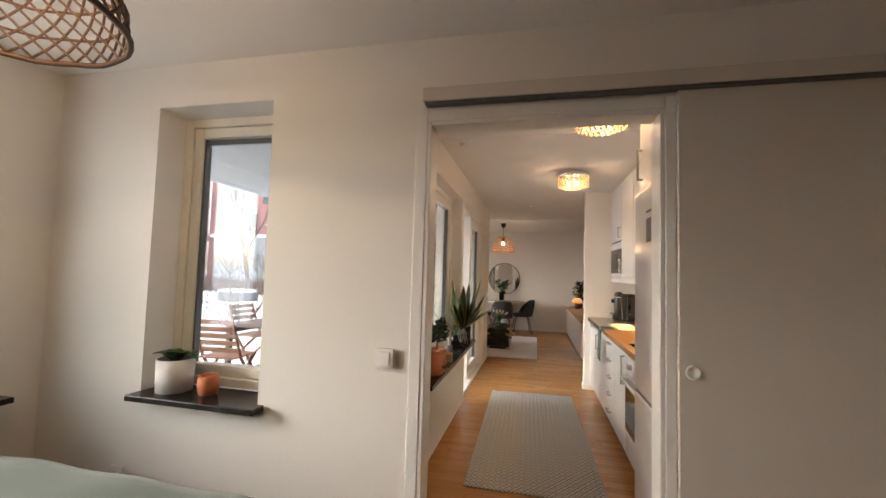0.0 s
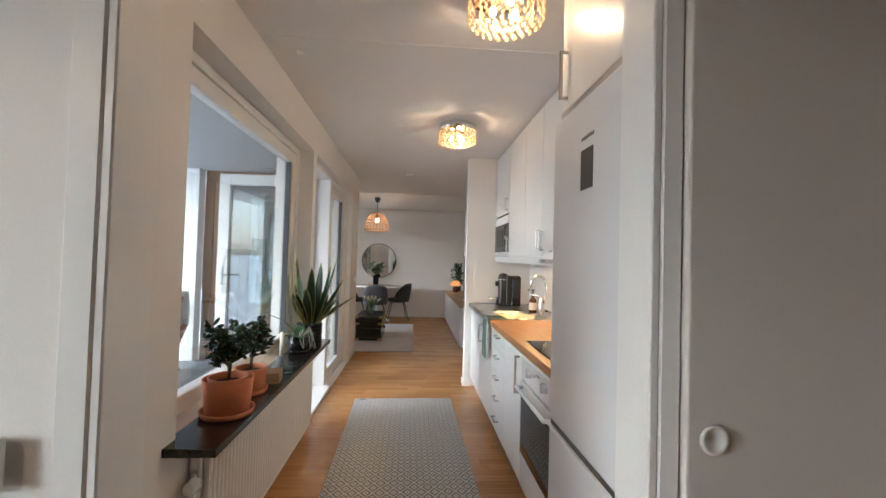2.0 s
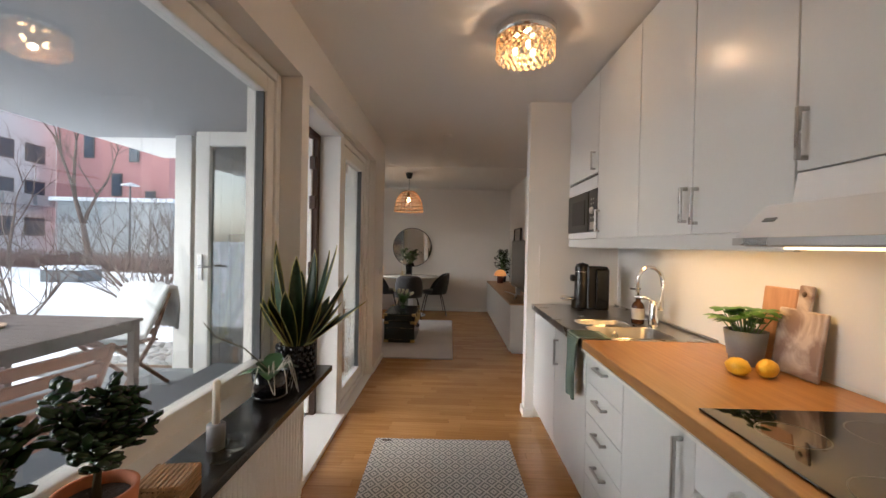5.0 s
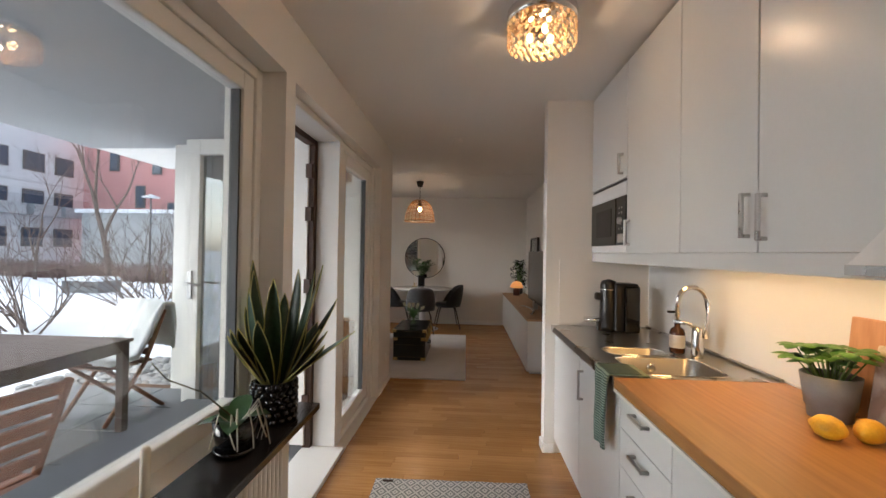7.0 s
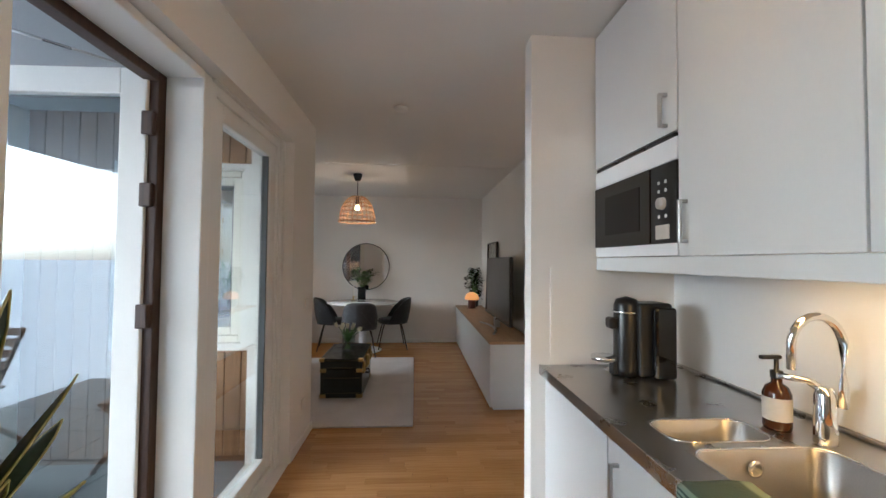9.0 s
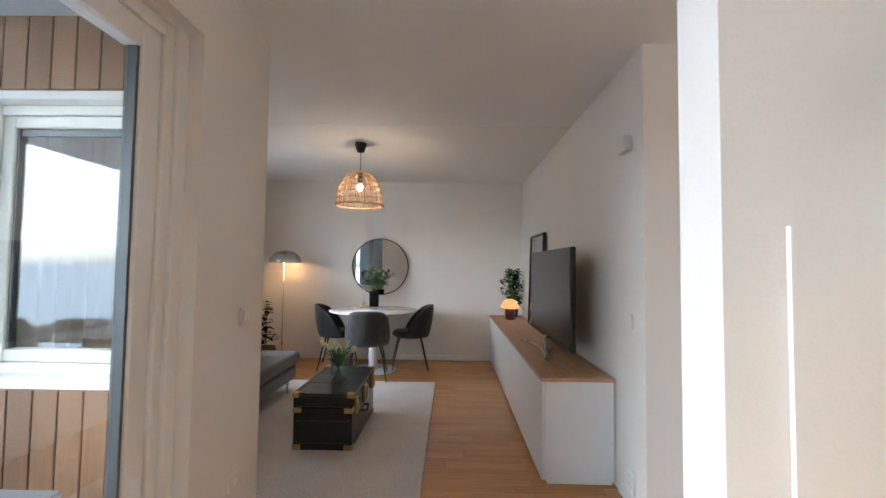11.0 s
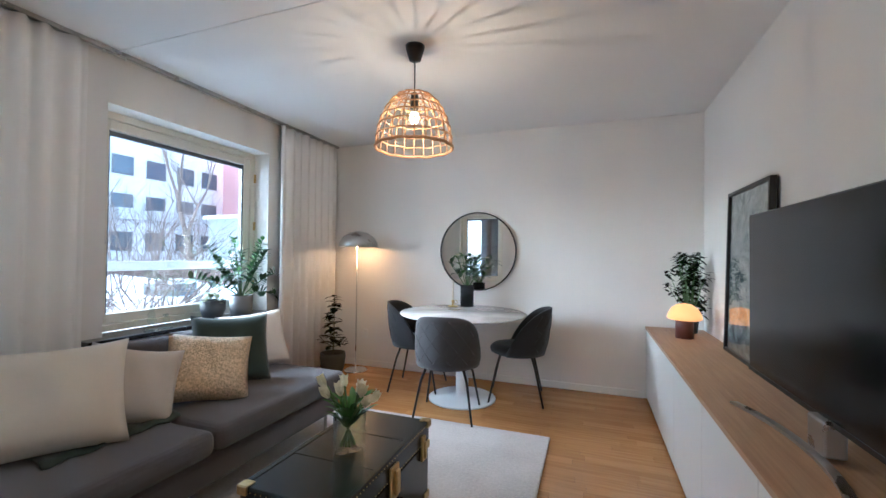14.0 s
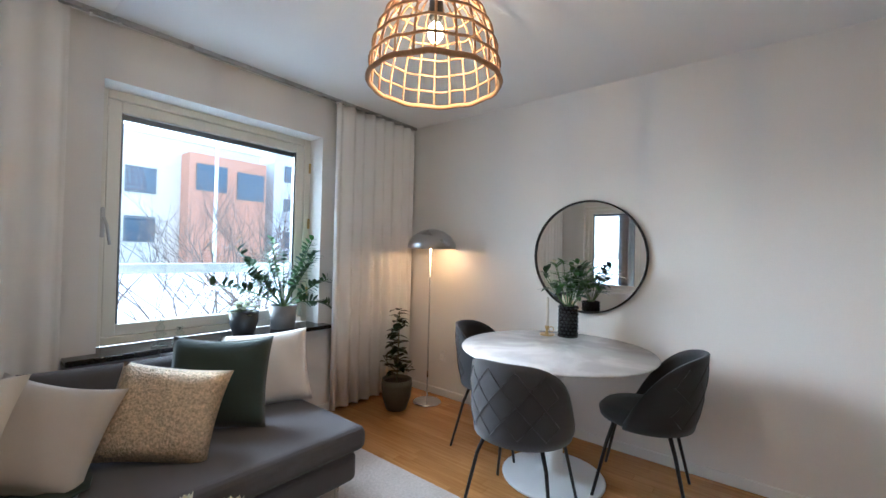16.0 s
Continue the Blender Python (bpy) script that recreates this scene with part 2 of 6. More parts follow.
M_LINEN = mat("cream_linen", (0.72, 0.655, 0.56), 0.9, var=0.05, fine=350, bump=0.3, sheen=0.2)
M_BEIGE = mat("greige_linen", (0.58, 0.52, 0.46), 0.9, var=0.06, fine=350, bump=0.3, sheen=0.2)
M_WHITELINEN = mat("white_linen", (0.78, 0.73, 0.69), 0.9, var=0.04, fine=350, bump=0.3)
M_GREENVELVET = mat("dark_green_velvet", (0.026, 0.042, 0.035), 0.85, var=0.2, scale=9, fine=200, bump=0.15, sheen=0.2)
M_SEQUIN = mat("champagne_sequins", (0.62, 0.48, 0.32), 0.33, 0.75, var=0.5, scale=70, fine=120, bump=1.0)
M_CHAIR = mat("charcoal_velvet", (0.015, 0.015, 0.017), 0.8, var=0.2, scale=8, fine=200, bump=0.12, sheen=0.2)
M_CHAIRGREY = mat("slate_velvet", (0.046, 0.046, 0.052), 0.8, var=0.18, scale=8, fine=200, bump=0.12, sheen=0.25)
M_MARBLE = patterned("white_marble", (0.58, 0.58, 0.59), (0.74, 0.74, 0.74), "marble", 2.2, 0.10, 0.0)
M_BOARDMARBLE = patterned("pink_grey_marble", (0.25, 0.17, 0.14), (0.56, 0.47, 0.42), "marble", 5.0, 0.3, 0.0)
M_TULIPWHITE = mat("white_powder_coat", (0.78, 0.78, 0.79), 0.35, var=0.02, bump=0.01)
M_RATTAN = wooden("rattan_cane", (0.30, 0.155, 0.06), (0.46, 0.26, 0.11), 2, 0.6)
M_DARKRATTAN = wooden("dark_rattan", (0.03, 0.015, 0.009), (0.07, 0.036, 0.02), 2, 0.6)
M_BULB = glow("warm_bulb", (1.0, 0.66, 0.30), 8.0)
M_LENS = glow("hood_lamp_lens", (1.0, 0.72, 0.36), 1.2)
M_SHADEGLOW = glow("opal_lamp_shade", (1.0, 0.40, 0.12), 0.15)
M_OXBLOOD = mat("oxblood_ceramic", (0.075, 0.020, 0.014), 0.35, var=0.15)
M_TRUNK = mat("black_green_leatherette", (0.008, 0.013, 0.012), 0.24, var=0.35, scale=10, fine=160, bump=0.08)
M_PICTURE = patterned("sea_foam_print", (0.010, 0.095, 0.13), (0.72, 0.78, 0.80), "foam", 4.0, 0.35, 0.0)
M_CURTAIN = mat("white_sheer_curtain", (0.86, 0.84, 0.81), 0.9, var=0.03, fine=400, bump=0.2)
M_GREYPOT = mat("grey_glazed_pot", (0.20, 0.205, 0.22), 0.4, var=0.08, bump=0.02)
M_DARKPOT = mat("anthracite_pot", (0.040, 0.046, 0.052), 0.5, var=0.12, bump=0.03)
M_WHITEPOT = mat("white_pot", (0.72, 0.71, 0.70), 0.5, var=0.05, bump=0.03)
M_OLIVEPOT = mat("olive_pot", (0.075, 0.068, 0.045), 0.6, var=0.15, bump=0.04)
M_BLACKVASE = mat("black_glazed_ceramic", (0.006, 0.006, 0.007), 0.12, var=0.1, bump=0.0)
M_WAX = mat("ivory_wax", (0.78, 0.74, 0.64), 0.45, var=0.03)
M_AMBER = mat("amber_bottle", (0.055, 0.017, 0.006), 0.08, var=0.1, bump=0.0)
M_LABEL = mat("paper_label", (0.55, 0.52, 0.47), 0.8, var=0.04)
M_LEMON = mat("lemon_peel", (0.75, 0.42, 0.02), 0.42, var=0.10, scale=20, fine=160, bump=0.25)
M_COASTER = wooden("bamboo_slats", (0.28, 0.15, 0.06), (0.42, 0.25, 0.11), 1, 0.5)
M_PINKBOARD = wooden("beech_board", (0.40, 0.20, 0.11), (0.52, 0.29, 0.17), 2, 0.5)
M_TOWEL = patterned("green_striped_towel", (0.045, 0.075, 0.065), (0.21, 0.27, 0.22), "rib", 28.0)
M_BEDDING = mat("sage_green_duvet", (0.085, 0.115, 0.095), 0.9, var=0.08, fine=200, bump=0.3, sheen=0.3)
# red lightened towards pink: the distance haze is put into the colour
M_RED = mat("hazy_red_render", (0.57, 0.28, 0.27), 0.9, var=0.08, scale=0.4, fine=4, bump=0.05)
M_WHITEFACADE = mat("white_render", (0.66, 0.68, 0.70), 0.9, var=0.06, scale=0.4, fine=4, bump=0.05)
M_CREAMFACADE = mat("cream_render", (0.70, 0.64, 0.55), 0.9, var=0.06, scale=0.4, fine=4, bump=0.05)
# orange paled in the colour to stand in for haze
M_ORANGE = mat("hazy_orange_panel", (0.56, 0.28, 0.18), 0.8, var=0.10, scale=0.5, fine=5, bump=0.05)
M_SHEET = mat("corrugated_sheet", (0.52, 0.55, 0.56), 0.5, 0.2, var=0.08, scale=0.6, bump=0.02)
M_FARGLASS = mat("far_window_glass", (0.06, 0.09, 0.13), 0.1, var=0.2, scale=0.5, bump=0.0)
M_BARK = mat("bare_bark", (0.15, 0.11, 0.09), 0.9, var=0.25, scale=5, fine=40, bump=0.4)
M_HEDGE = mat("brown_winter_twigs", (0.20, 0.13, 0.115), 0.95, var=0.3, scale=3, island=0.5)
M_FUR = mat("sheepskin", (0.72, 0.74, 0.74), 1.0, var=0.06, scale=20, fine=120, bump=0.8, sheen=0.5)
M_PEBBLE = mat("round_pebbles", (0.30, 0.29, 0.28), 0.8, var=0.2, random_tint=0.5)


# ---- mesh helpers ----
def add_box(bm, x0, x1, y0, y1, z0, z1, r=0.0, seg=2):
    t = bmesh.new()
    bmesh.ops.create_cube(t, size=1)
    for v in t.verts:
        v.co = Vector(((x0 + x1) / 2 + v.co.x * (x1 - x0), (y0 + y1) / 2 + v.co.y * (y1 - y0), (z0 + z1) / 2 + v.co.z * (z1 - z0)))
    if r:
        bmesh.ops.bevel(t, geom=t.edges[:], offset=r, segments=seg, profile=0.5, affect="EDGES")
    return merge(bm, t)


def merge(bm, t, m=None, smooth=False):
    if m is not None:
        bmesh.ops.transform(t, matrix=m, verts=t.verts)
    if smooth:
        for f in t.faces:
            f.smooth = True
    me = bpy.data.meshes.new("scratch")
    t.to_mesh(me)
    t.free()
    bm.from_mesh(me)
    bpy.data.meshes.remove(me)
    return bm


def box(x0, x1, y0, y1, z0, z1, r=0.0, seg=2):
    return add_box(bmesh.new(), x0, x1, y0, y1, z0, z1, r, seg)


def lathe(profile, n=32, at=(0, 0, 0), sx=1.0, sy=1.0, wobble=None):
    """A turned body from (radius, height) pairs; radius 0 closes it."""
    bm = bmesh.new()
    rings = []
    for r, z in profile:
        if r == 0:
            rings.append([bm.verts.new((at[0], at[1], at[2] + z))])
        else:
            ring = []
            for i in range(n):
                a = 2 * math.pi * i / n
                k = r * (wobble(a, z) if wobble else 1)
                ring.append(bm.verts.new((at[0] + k * sx * math.cos(a), at[1] + k * sy * math.sin(a), at[2] + z)))
            rings.append(ring)
    for a, b in zip(rings, rings[1:]):
        if len(a) == 1 and len(b) == 1:
            continue
        for i in range(n):
            j = (i + 1) % n
            f = [a[0], b[j], b[i]] if len(a) == 1 else [a[i], a[j], b[0]] if len(b) == 1 else [a[i], a[j], b[j], b[i]]
            bm.faces.new(f).smooth = True
    bmesh.ops.recalc_face_normals(bm, faces=bm.faces)
    return bm


def tube(bm, pts, r0, r1=None, n=8, closed=False):
    r1 = r0 if r1 is None else r1
    pts = [Vector(p) for p in pts]
    rings = []
    for i, p in enumerate(pts):
        a = pts[i - 1] if (i > 0 or closed) else p
        b = pts[(i + 1) % len(pts)] if (i < len(pts) - 1 or closed) else p
        d = (b - a).normalized()
        side = d.cross(Vector((0, 0, 1)))
        side = (side if side.length > 1e-3 else d.cross(Vector((0, 1, 0)))).normalized()
        up = side.cross(d)
        r = r0 + (r1 - r0) * i / max(1, len(pts) - 1)
        rings.append([bm.verts.new(p + r * (math.cos(2 * math.pi * k / n) * side + math.sin(2 * math.pi * k / n) * up)) for k in range(n)])
    pairs = list(zip(rings, rings[1:])) + ([(rings[-1], rings[0])] if closed else [])
    for a, b in pairs:
        for k in range(n):
            bm.faces.new((a[k], a[(k + 1) % n], b[(k + 1) % n], b[k])).smooth = True
    if not closed:
        bm.faces.new(rings[0][::-1])
        bm.faces.new(rings[-1])
    return bm


def ball(bm, at, r, sub=2, scale=(1, 1, 1)):
    t = bmesh.new()
    bmesh.ops.create_icosphere(t, subdivisions=sub, radius=1)
    return merge(bm, t, Matrix.Translation(at) @ Matrix.Diagonal((r * scale[0], r * scale[1], r * scale[2], 1)), True)


def link(name, bm, material, parent=None):
    me = bpy.data.meshes.new(name)
    bm.to_mesh(me)
    bm.free()
    me.materials.append(material)
    ob = new(name, me)
    if parent is not None:
        ob.parent = parent
    return ob


def part(name, bm, material, parent, label=""):
    return tagged(link(name, bm, material, parent), label)


def thing(name, at, label, category, turn=0.0, group=""):
    ob = new(name)
    ob.empty_display_size = 0.1
    ob.matrix_basis = pose(*at, 0, 0, turn)
    return tagged(ob, label, category, group)


def structure(name, bm, material, label, category="wall"):
    return tagged(link(name, bm, material), label, category, "", "structure")


def wall(name, axis, a0, a1, t0, t1, z0, z1, holes, material, label):
    """A wall that runs along an axis from a0 to a1, t0 to t1 thick, with holes (a0, a1, z0, z1) through it."""
    bm = bmesh.new()

    def blk(p, q, u, v):
        if q - p > 1e-4 and v - u > 1e-4:
            add_box(bm, *((p, q, t0, t1) if axis == "x" else (t0, t1, p, q)), u, v)
    at = a0
    for h0, h1, u, v in sorted(holes):
        blk(at, h0, z0, z1)
        blk(h0, h1, z0, u)
        blk(h0, h1, v, z1)
        at = h1
    blk(at, a1, z0, z1)
    return structure(name, bm, material, label)


# ---- the shell ----
H = 2.49
wall("wall_kitchen_window", "y", 2.80, 7.70, -0.42, -0.13, -0.3, H, [(3.27, 5.055, 0.70, 2.21), (5.155, 7.13, 0.0, 2.205)], M_WALL, "white painted wall with a window and terrace door")
wall("wall_terrace_end", "x", -2.15, -0.42, 7.45, 7.70, -0.3, H, [(-1.45, -0.60, 0.75, 2.08)], M_WALL, "white wall between terrace and living room")
wall("wall_living_window", "y", 7.70, 11.27, -2.19, -1.88, -0.3, H, [(8.915, 10.27, 0.69, 2.18)], M_WALL, "off-white wall round the living room window")
wall("wall_far", "x", -2.19, 2.12, 11.27, 11.43, -0.3, H, [], M_WALL, "off-white wall behind the dining table")
wall("wall_living_right", "y", 7.80, 11.27, 1.868, 2.05, -0.3, H, [], M_WALL, "off-white wall behind the media bench")
wall("wall_hall", "x", 1.868, 2.55, 7.68, 7.80, -0.3, H, [], M_WALL, "white wall with the fuse cabinet")
wall("wall_hall_return", "y", 7.80, 9.2, 2.43, 2.55, -0.3, H, [], M_WALL, "white hall wall")
wall("wall_hall_back", "x", 2.55, 3.62, 9.2, 9.32, -0.3, H, [], M_WALL, "white wall at the end of the hall")
wall("wall_hall_side", "y", 6.17, 9.2, 3.62, 3.74, -0.3, H, [], M_WALL, "white side wall of the hall")
wall("wall_kitchen_pier", "x", 1.267, 3.62, 6.17, 6.28, -0.3, H, [], M_WALL, "white painted end wall of the kitchen run")
wall("wall_kitchen_right", "y", 2.57, 6.17, 1.98, 2.10, -0.3, H, [], M_WALL, "white wall behind the worktop")
wall("wall_bedroom_door", "x", -0.13, 3.0, 2.48, 2.58, -0.3, H, [(0.165, 1.15, 0.0, 2.095)], M_WALL, "white wall with the doorway to the kitchen")
wall("wall_bedroom_window", "x", -2.30, -0.13, 2.48, 2.80, -0.3, H, [(-1.35, -0.65, 0.72, 2.255)], M_WALL, "white wall with a deep bedroom window")
wall("wall_kitchen_corner", "y", 2.58, 2.80, -0.13, -0.129, -0.3, H, [], M_WALL, "white corner of the kitchen wall")
wall("wall_bedroom_left", "y", -1.7, 2.48, -2.30, -2.05, -0.3, H, [(0.85, 2.15, 0.70, 2.32)], M_WALL, "white bedroom wall with a window")
wall("wall_bedroom_back", "x", -2.30, 3.12, -1.82, -1.70, -0.3, H, [], M_WALL, "white bedroom back wall")
wall("wall_bedroom_right", "y", -1.7, 2.48, 3.0, 3.12, -0.3, H, [], M_WALL, "white bedroom side wall")

bm = bmesh.new()
add_box(bm, -2.35, 3.8, -1.9, 11.45, H, 2.80)
add_box(bm, -3.4, -2.351, 0.0, 8.6, H, 2.80)
for y in (3.86, 8.92):
    add_box(bm, -1.9 if y > 6 else -0.13, 1.9, y - 0.004, y + 0.004, H - 0.003, H + 0.01)
structure("ceiling", bm, M_CEIL, "white painted concrete ceiling with fine joints", "ceiling")
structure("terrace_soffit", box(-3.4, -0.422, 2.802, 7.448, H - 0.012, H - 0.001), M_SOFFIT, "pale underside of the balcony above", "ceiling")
bm = box(-2.1, 3.0, -1.75, 2.5, -0.3, -0.012)
add_box(bm, -0.43, 3.62, 2.5, 7.6, -0.3, -0.012)
add_box(bm, -2.1, 3.62, 7.6, 11.3, -0.3, -0.012)
structure("floor", bm, M_SUB, "dark joints under the oak parquet", "floor")

# baseboards
bm = bmesh.new()
for x0, x1, y0, y1 in ((-1.88, 1.41, 11.256, 11.27), (1.854, 1.868, 7.70, 8.0), (-0.13, -0.116, 7.13, 7.71), (1.253, 1.267, 6.156, 6.28), (1.267, 1.335, 6.156, 6.17), (-1.88, -0.13, 7.70, 7.714), (-1.88, -1.866, 7.714, 11.256), (-2.05, 0.10, 2.466, 2.48), (1.868, 2.55, 7.666, 7.68)):
    add_box(bm, x0, x1, y0, y1, 0.0, 0.065, 0.004, 1)
structure("baseboard", bm, M_TRIM, "low white painted baseboards", "baseboard")


# ---- windows and doors of the shell ----
def window_unit(name, axis, a0, a1, t, z0, z1, label, sash=0.075, depth=0.09, inward=1, blind=True, material=None, handle=None):
    """A fixed or side-hung sash in a frame; t is the frame's middle plane."""
    material = material or M_TRIM
    ob = tagged(new(name), label, "window", "", "structure")

    def bx(p, q, u, v, w0, w1, r=0.006):
        return box(p, q, t + w0, t + w1, u, v, r) if axis == "x" else box(t + w0, t + w1, p, q, u, v, r)
    d = depth / 2
    for p, q, u, v in ((a0, a0 + 0.05, z0, z1), (a1 - 0.05, a1, z0, z1), (a0 + 0.05, a1 - 0.05, z0, z0 + 0.05), (a0 + 0.05, a1 - 0.05, z1 - 0.05, z1)):
        part("frame", bx(p, q, u, v, -d, d), material, ob)
    b0, b1, c0, c1 = a0 + 0.052, a1 - 0.052, z0 + 0.052, z1 - 0.052
    s = sash - 0.02
    for p, q, u, v in ((b0, b0 + s, c0, c1), (b1 - s, b1, c0, c1), (b0 + s, b1 - s, c0, c0 + s), (b0 + s, b1 - s, c1 - s, c1)):
        part("sash", bx(p, q, u, v, -d + 0.012, d - 0.012), material, ob)
    pane = part("pane", bx(b0 + s - 0.005, b1 - s + 0.005, c0 + s - 0.005, c1 - s + 0.005, -0.004, 0.004, 0), M_GLASS, ob, "clear window glass")
    pane.visible_shadow = False
    for p, q, u, v in ((b0 + s, b0 + s + 0.012, c0 + s, c1 - s), (b1 - s - 0.012, b1 - s, c0 + s, c1 - s)):
        part("gasket", bx(p, q, u, v, -0.02, 0.02, 0), M_GREYPAINT, ob, "grey glazing strip")
    if blind:
        part("blind", bx(b0 + s + 0.012, b1 - s - 0.012, c1 - s - 0.035, c1 - s - 0.004, -0.012, 0.012, 0.002), M_GREYPAINT, ob, "raised grey venetian blind")
    return ob


window_unit("window_kitchen", "y", 3.27, 5.053, -0.285, 0.64, 2.208, "large clear kitchen window in a white frame", 0.10, blind=False)
window_unit("window_terrace_side", "y", 6.132, 7.065, -0.25, 0.0, 2.19, "tall fixed pane beside the terrace door", 0.11, blind=False)
lw = window_unit("window_living", "y", 8.915, 10.27, -2.09, 0.71, 2.18, "side-hung living room window in a cream frame", 0.085, material=M_CREAM)
bw = window_unit("window_bedroom", "x", -1.35, -0.65, 2.70, 0.75, 2.255, "narrow bedroom window in a cream frame", 0.08, material=M_CREAM)
window_unit("window_bedroom_side", "y", 0.85, 2.15, -2.20, 0.73, 2.32, "bedroom side window in a cream frame", 0.08, material=M_CREAM)
window_unit("window_terrace_end", "x", -1.45, -0.60, 7.57, 0.75, 2.08, "window towards the terrace in a cream frame", 0.08, material=M_CREAM)

bm = box(-2.045, -2.025, 8.94, 8.965, 1.33, 1.50, 0.008)
hd = part("handle", bm, M_STEEL, lw, "steel window handle")
part("lever", tube(bmesh.new(), [(-2.02, 8.953, 1.44), (-1.995, 8.953, 1.44), (-1.99, 8.965, 1.40), (-1.99, 8.98, 1.29)], 0.009, 0.007), M_STEEL, hd)
for z in (1.95, 1.5, 0.95):
    part("hinge", box(-2.045, -2.025, 10.252, 10.264, z - 0.04, z + 0.04, 0.003), M_BRASS, lw, "small brass hinge")


def sill(name, x0, x1, y0, y1, z, label):
    return structure(name, box(x0, x1, y0, y1, z - 0.03, z, 0.004), M_STONE, label, "window sill")


sill("kitchen_sill", -0.16, 0.046, 3.19, 5.076, 0.704, "polished dark granite window sill over the radiator")
sill("living_sill", -2.04, -1.77, 8.78, 10.32, 0.71, "dark stone window sill above the sofa")
sill("bedroom_sill", -1.36, -0.615, 2.40, 2.66, 0.745, "dark stone bedroom window sill")
sill("bedroom_side_sill", -2.16, -1.93, 0.80, 2.30, 0.71, "dark stone sill under the side window")
structure("outer_sill", box(-0.60, -0.42, 3.2, 5.1, 0.66, 0.69, 0.004), M_GREYPAINT, "dark metal outer window sill", "window sill")

# doorway casing and the sliding door on its rail
bm = bmesh.new()
for x0, x1, z0, z1 in ((0.11, 0.165, 0, 2.15), (1.15, 1.191, 0, 2.15), (0.165, 1.15, 2.095, 2.15)):
    add_box(bm, x0, x1, 2.468, 2.48, z0, z1, 0.004, 1)
    add_box(bm, x0, x1, 2.58, 2.595, z0, z1, 0.004, 1)
for x0, x1, z0, z1 in ((0.165, 0.183, 0, 2.095), (1.132, 1.15, 0, 2.095), (0.183, 1.132, 2.077, 2.095)):
    add_box(bm, x0, x1, 2.470, 2.592, z0, z1, 0.003, 1)
structure("doorway_casing", bm, M_TRIM, "white painted casing of the doorway", "door frame")
rail = thing("sliding_door_rail", (0.148, 2.454, 2.172), "grey aluminium rail for the sliding door", "rail")
part("track", box(0, 2.3, -0.03, 0.025, 0.0, 0.062, 0.004), M_SLIDE, rail)
part("slot", box(0.01, 2.3, -0.022, 0.018, -0.012, 0.0), M_GREYPAINT, rail, "dark grey running slot")
sd = thing("sliding_door", (1.193, 2.465, 0.015), "plain off-white sliding door pushed open", "door")
part("leaf", box(0, 1.02, -0.013, 0.012, 0, 2.145, 0.004), M_SLIDE, sd)
ring = lathe([(0.025, 0), (0.028, 0.003), (0.025, 0.006), (0.019, 0.005), (0.017, 0.001), (0, 0.001)], 28)
bmesh.ops.transform(ring, matrix=pose(0.048, -0.0145, 1.045, 90, 0, 0), verts=ring.verts)
part("finger_pull", ring, M_TRIM, sd, "round recessed white finger pull")

# terrace door: post, brown rebate, open leaf
structure("door_post", box(-0.36, -0.20, 6.06, 6.13, 0.0, 2.20, 0.005), M_TRIM, "white post between door and fixed pane", "door frame")
structure("door_head", box(-0.36, -0.20, 5.158, 6.058, 2.165, 2.203, 0.005), M_TRIM, "white head of the terrace door frame", "door frame")
structure("door_jamb", box(-0.36, -0.20, 5.158, 5.20, 0.0, 2.163, 0.005), M_TRIM, "white jamb of the terrace door", "door frame")
structure("pane_jamb", box(-0.32, -0.19, 7.067, 7.128, 0.0, 2.203, 0.005), M_TRIM, "white jamb beside the fixed pane", "door frame")
structure("pane_head", box(-0.32, -0.19, 6.132, 7.065, 2.192, 2.203), M_TRIM, "white head over the fixed pane", "door frame")
bm = bmesh.new()
add_box(bm, -0.42, -0.362, 6.02, 6.09, 0.0, 2.20, 0.004)
add_box(bm, -0.42, -0.362, 5.16, 6.02, 2.13, 2.20, 0.004)
add_box(bm, -0.42, -0.362, 5.16, 5.21, 0.0, 2.13, 0.004)
structure("door_rebate", bm, M_BROWNWOOD, "dark brown outer rebate of the door frame", "door frame")
structure("door_threshold", box(-0.42, -0.13, 5.16, 6.058, 0.0, 0.03, 0.004), M_TRIM, "white threshold under the terrace door", "threshold")
td = tagged(new("terrace_door"), "open glazed terrace door with white and brown frame", "door", "", "structure")
td.matrix_basis = pose(-0.40, 6.05, 0.05, 0, 0, 178)
for x0, x1, z0, z1 in ((0, 0.11, 0, 2.13), (0.80, 0.91, 0, 2.13), (0.11, 0.80, 0, 0.14), (0.11, 0.80, 2.02, 2.13)):
    part("stile", box(x0, x1, 0.0, 0.045, z0, z1, 0.005), M_TRIM, td)
    part("outer_stile", box(x0, x1, -0.03, -0.001, z0, z1, 0.005), M_BROWNWOOD, td, "dark brown outer stile")
p = part("pane", box(0.105, 0.805, 0.005, 0.013, 0.135, 2.025), M_DOORGLASS, td, "clear door glass")
p.visible_shadow = False
hp = part("handle", box(0.84, 0.875, 0.045, 0.056, 0.99, 1.19, 0.005), M_STEEL, td, "steel door handle plate")
part("lever", tube(bmesh.new(), [(0.857, 0.05, 1.10), (0.857, 0.095, 1.10), (0.84, 0.10, 1.10), (0.74, 0.10, 1.095)], 0.009), M_STEEL, hp)
for z in (0.25, 1.05, 1.55, 1.85):
    part("hinge", box(-0.03, 0.02, -0.028, 0.05, z, z + 0.10, 0.006), M_BROWNWOOD, td, "brown door hinge")
part("stay", tube(bmesh.new(), [(0.06, 0.02, 2.135), (0.35, 0.30, 2.15)], 0.006), M_STEEL, td, "thin steel door stay")

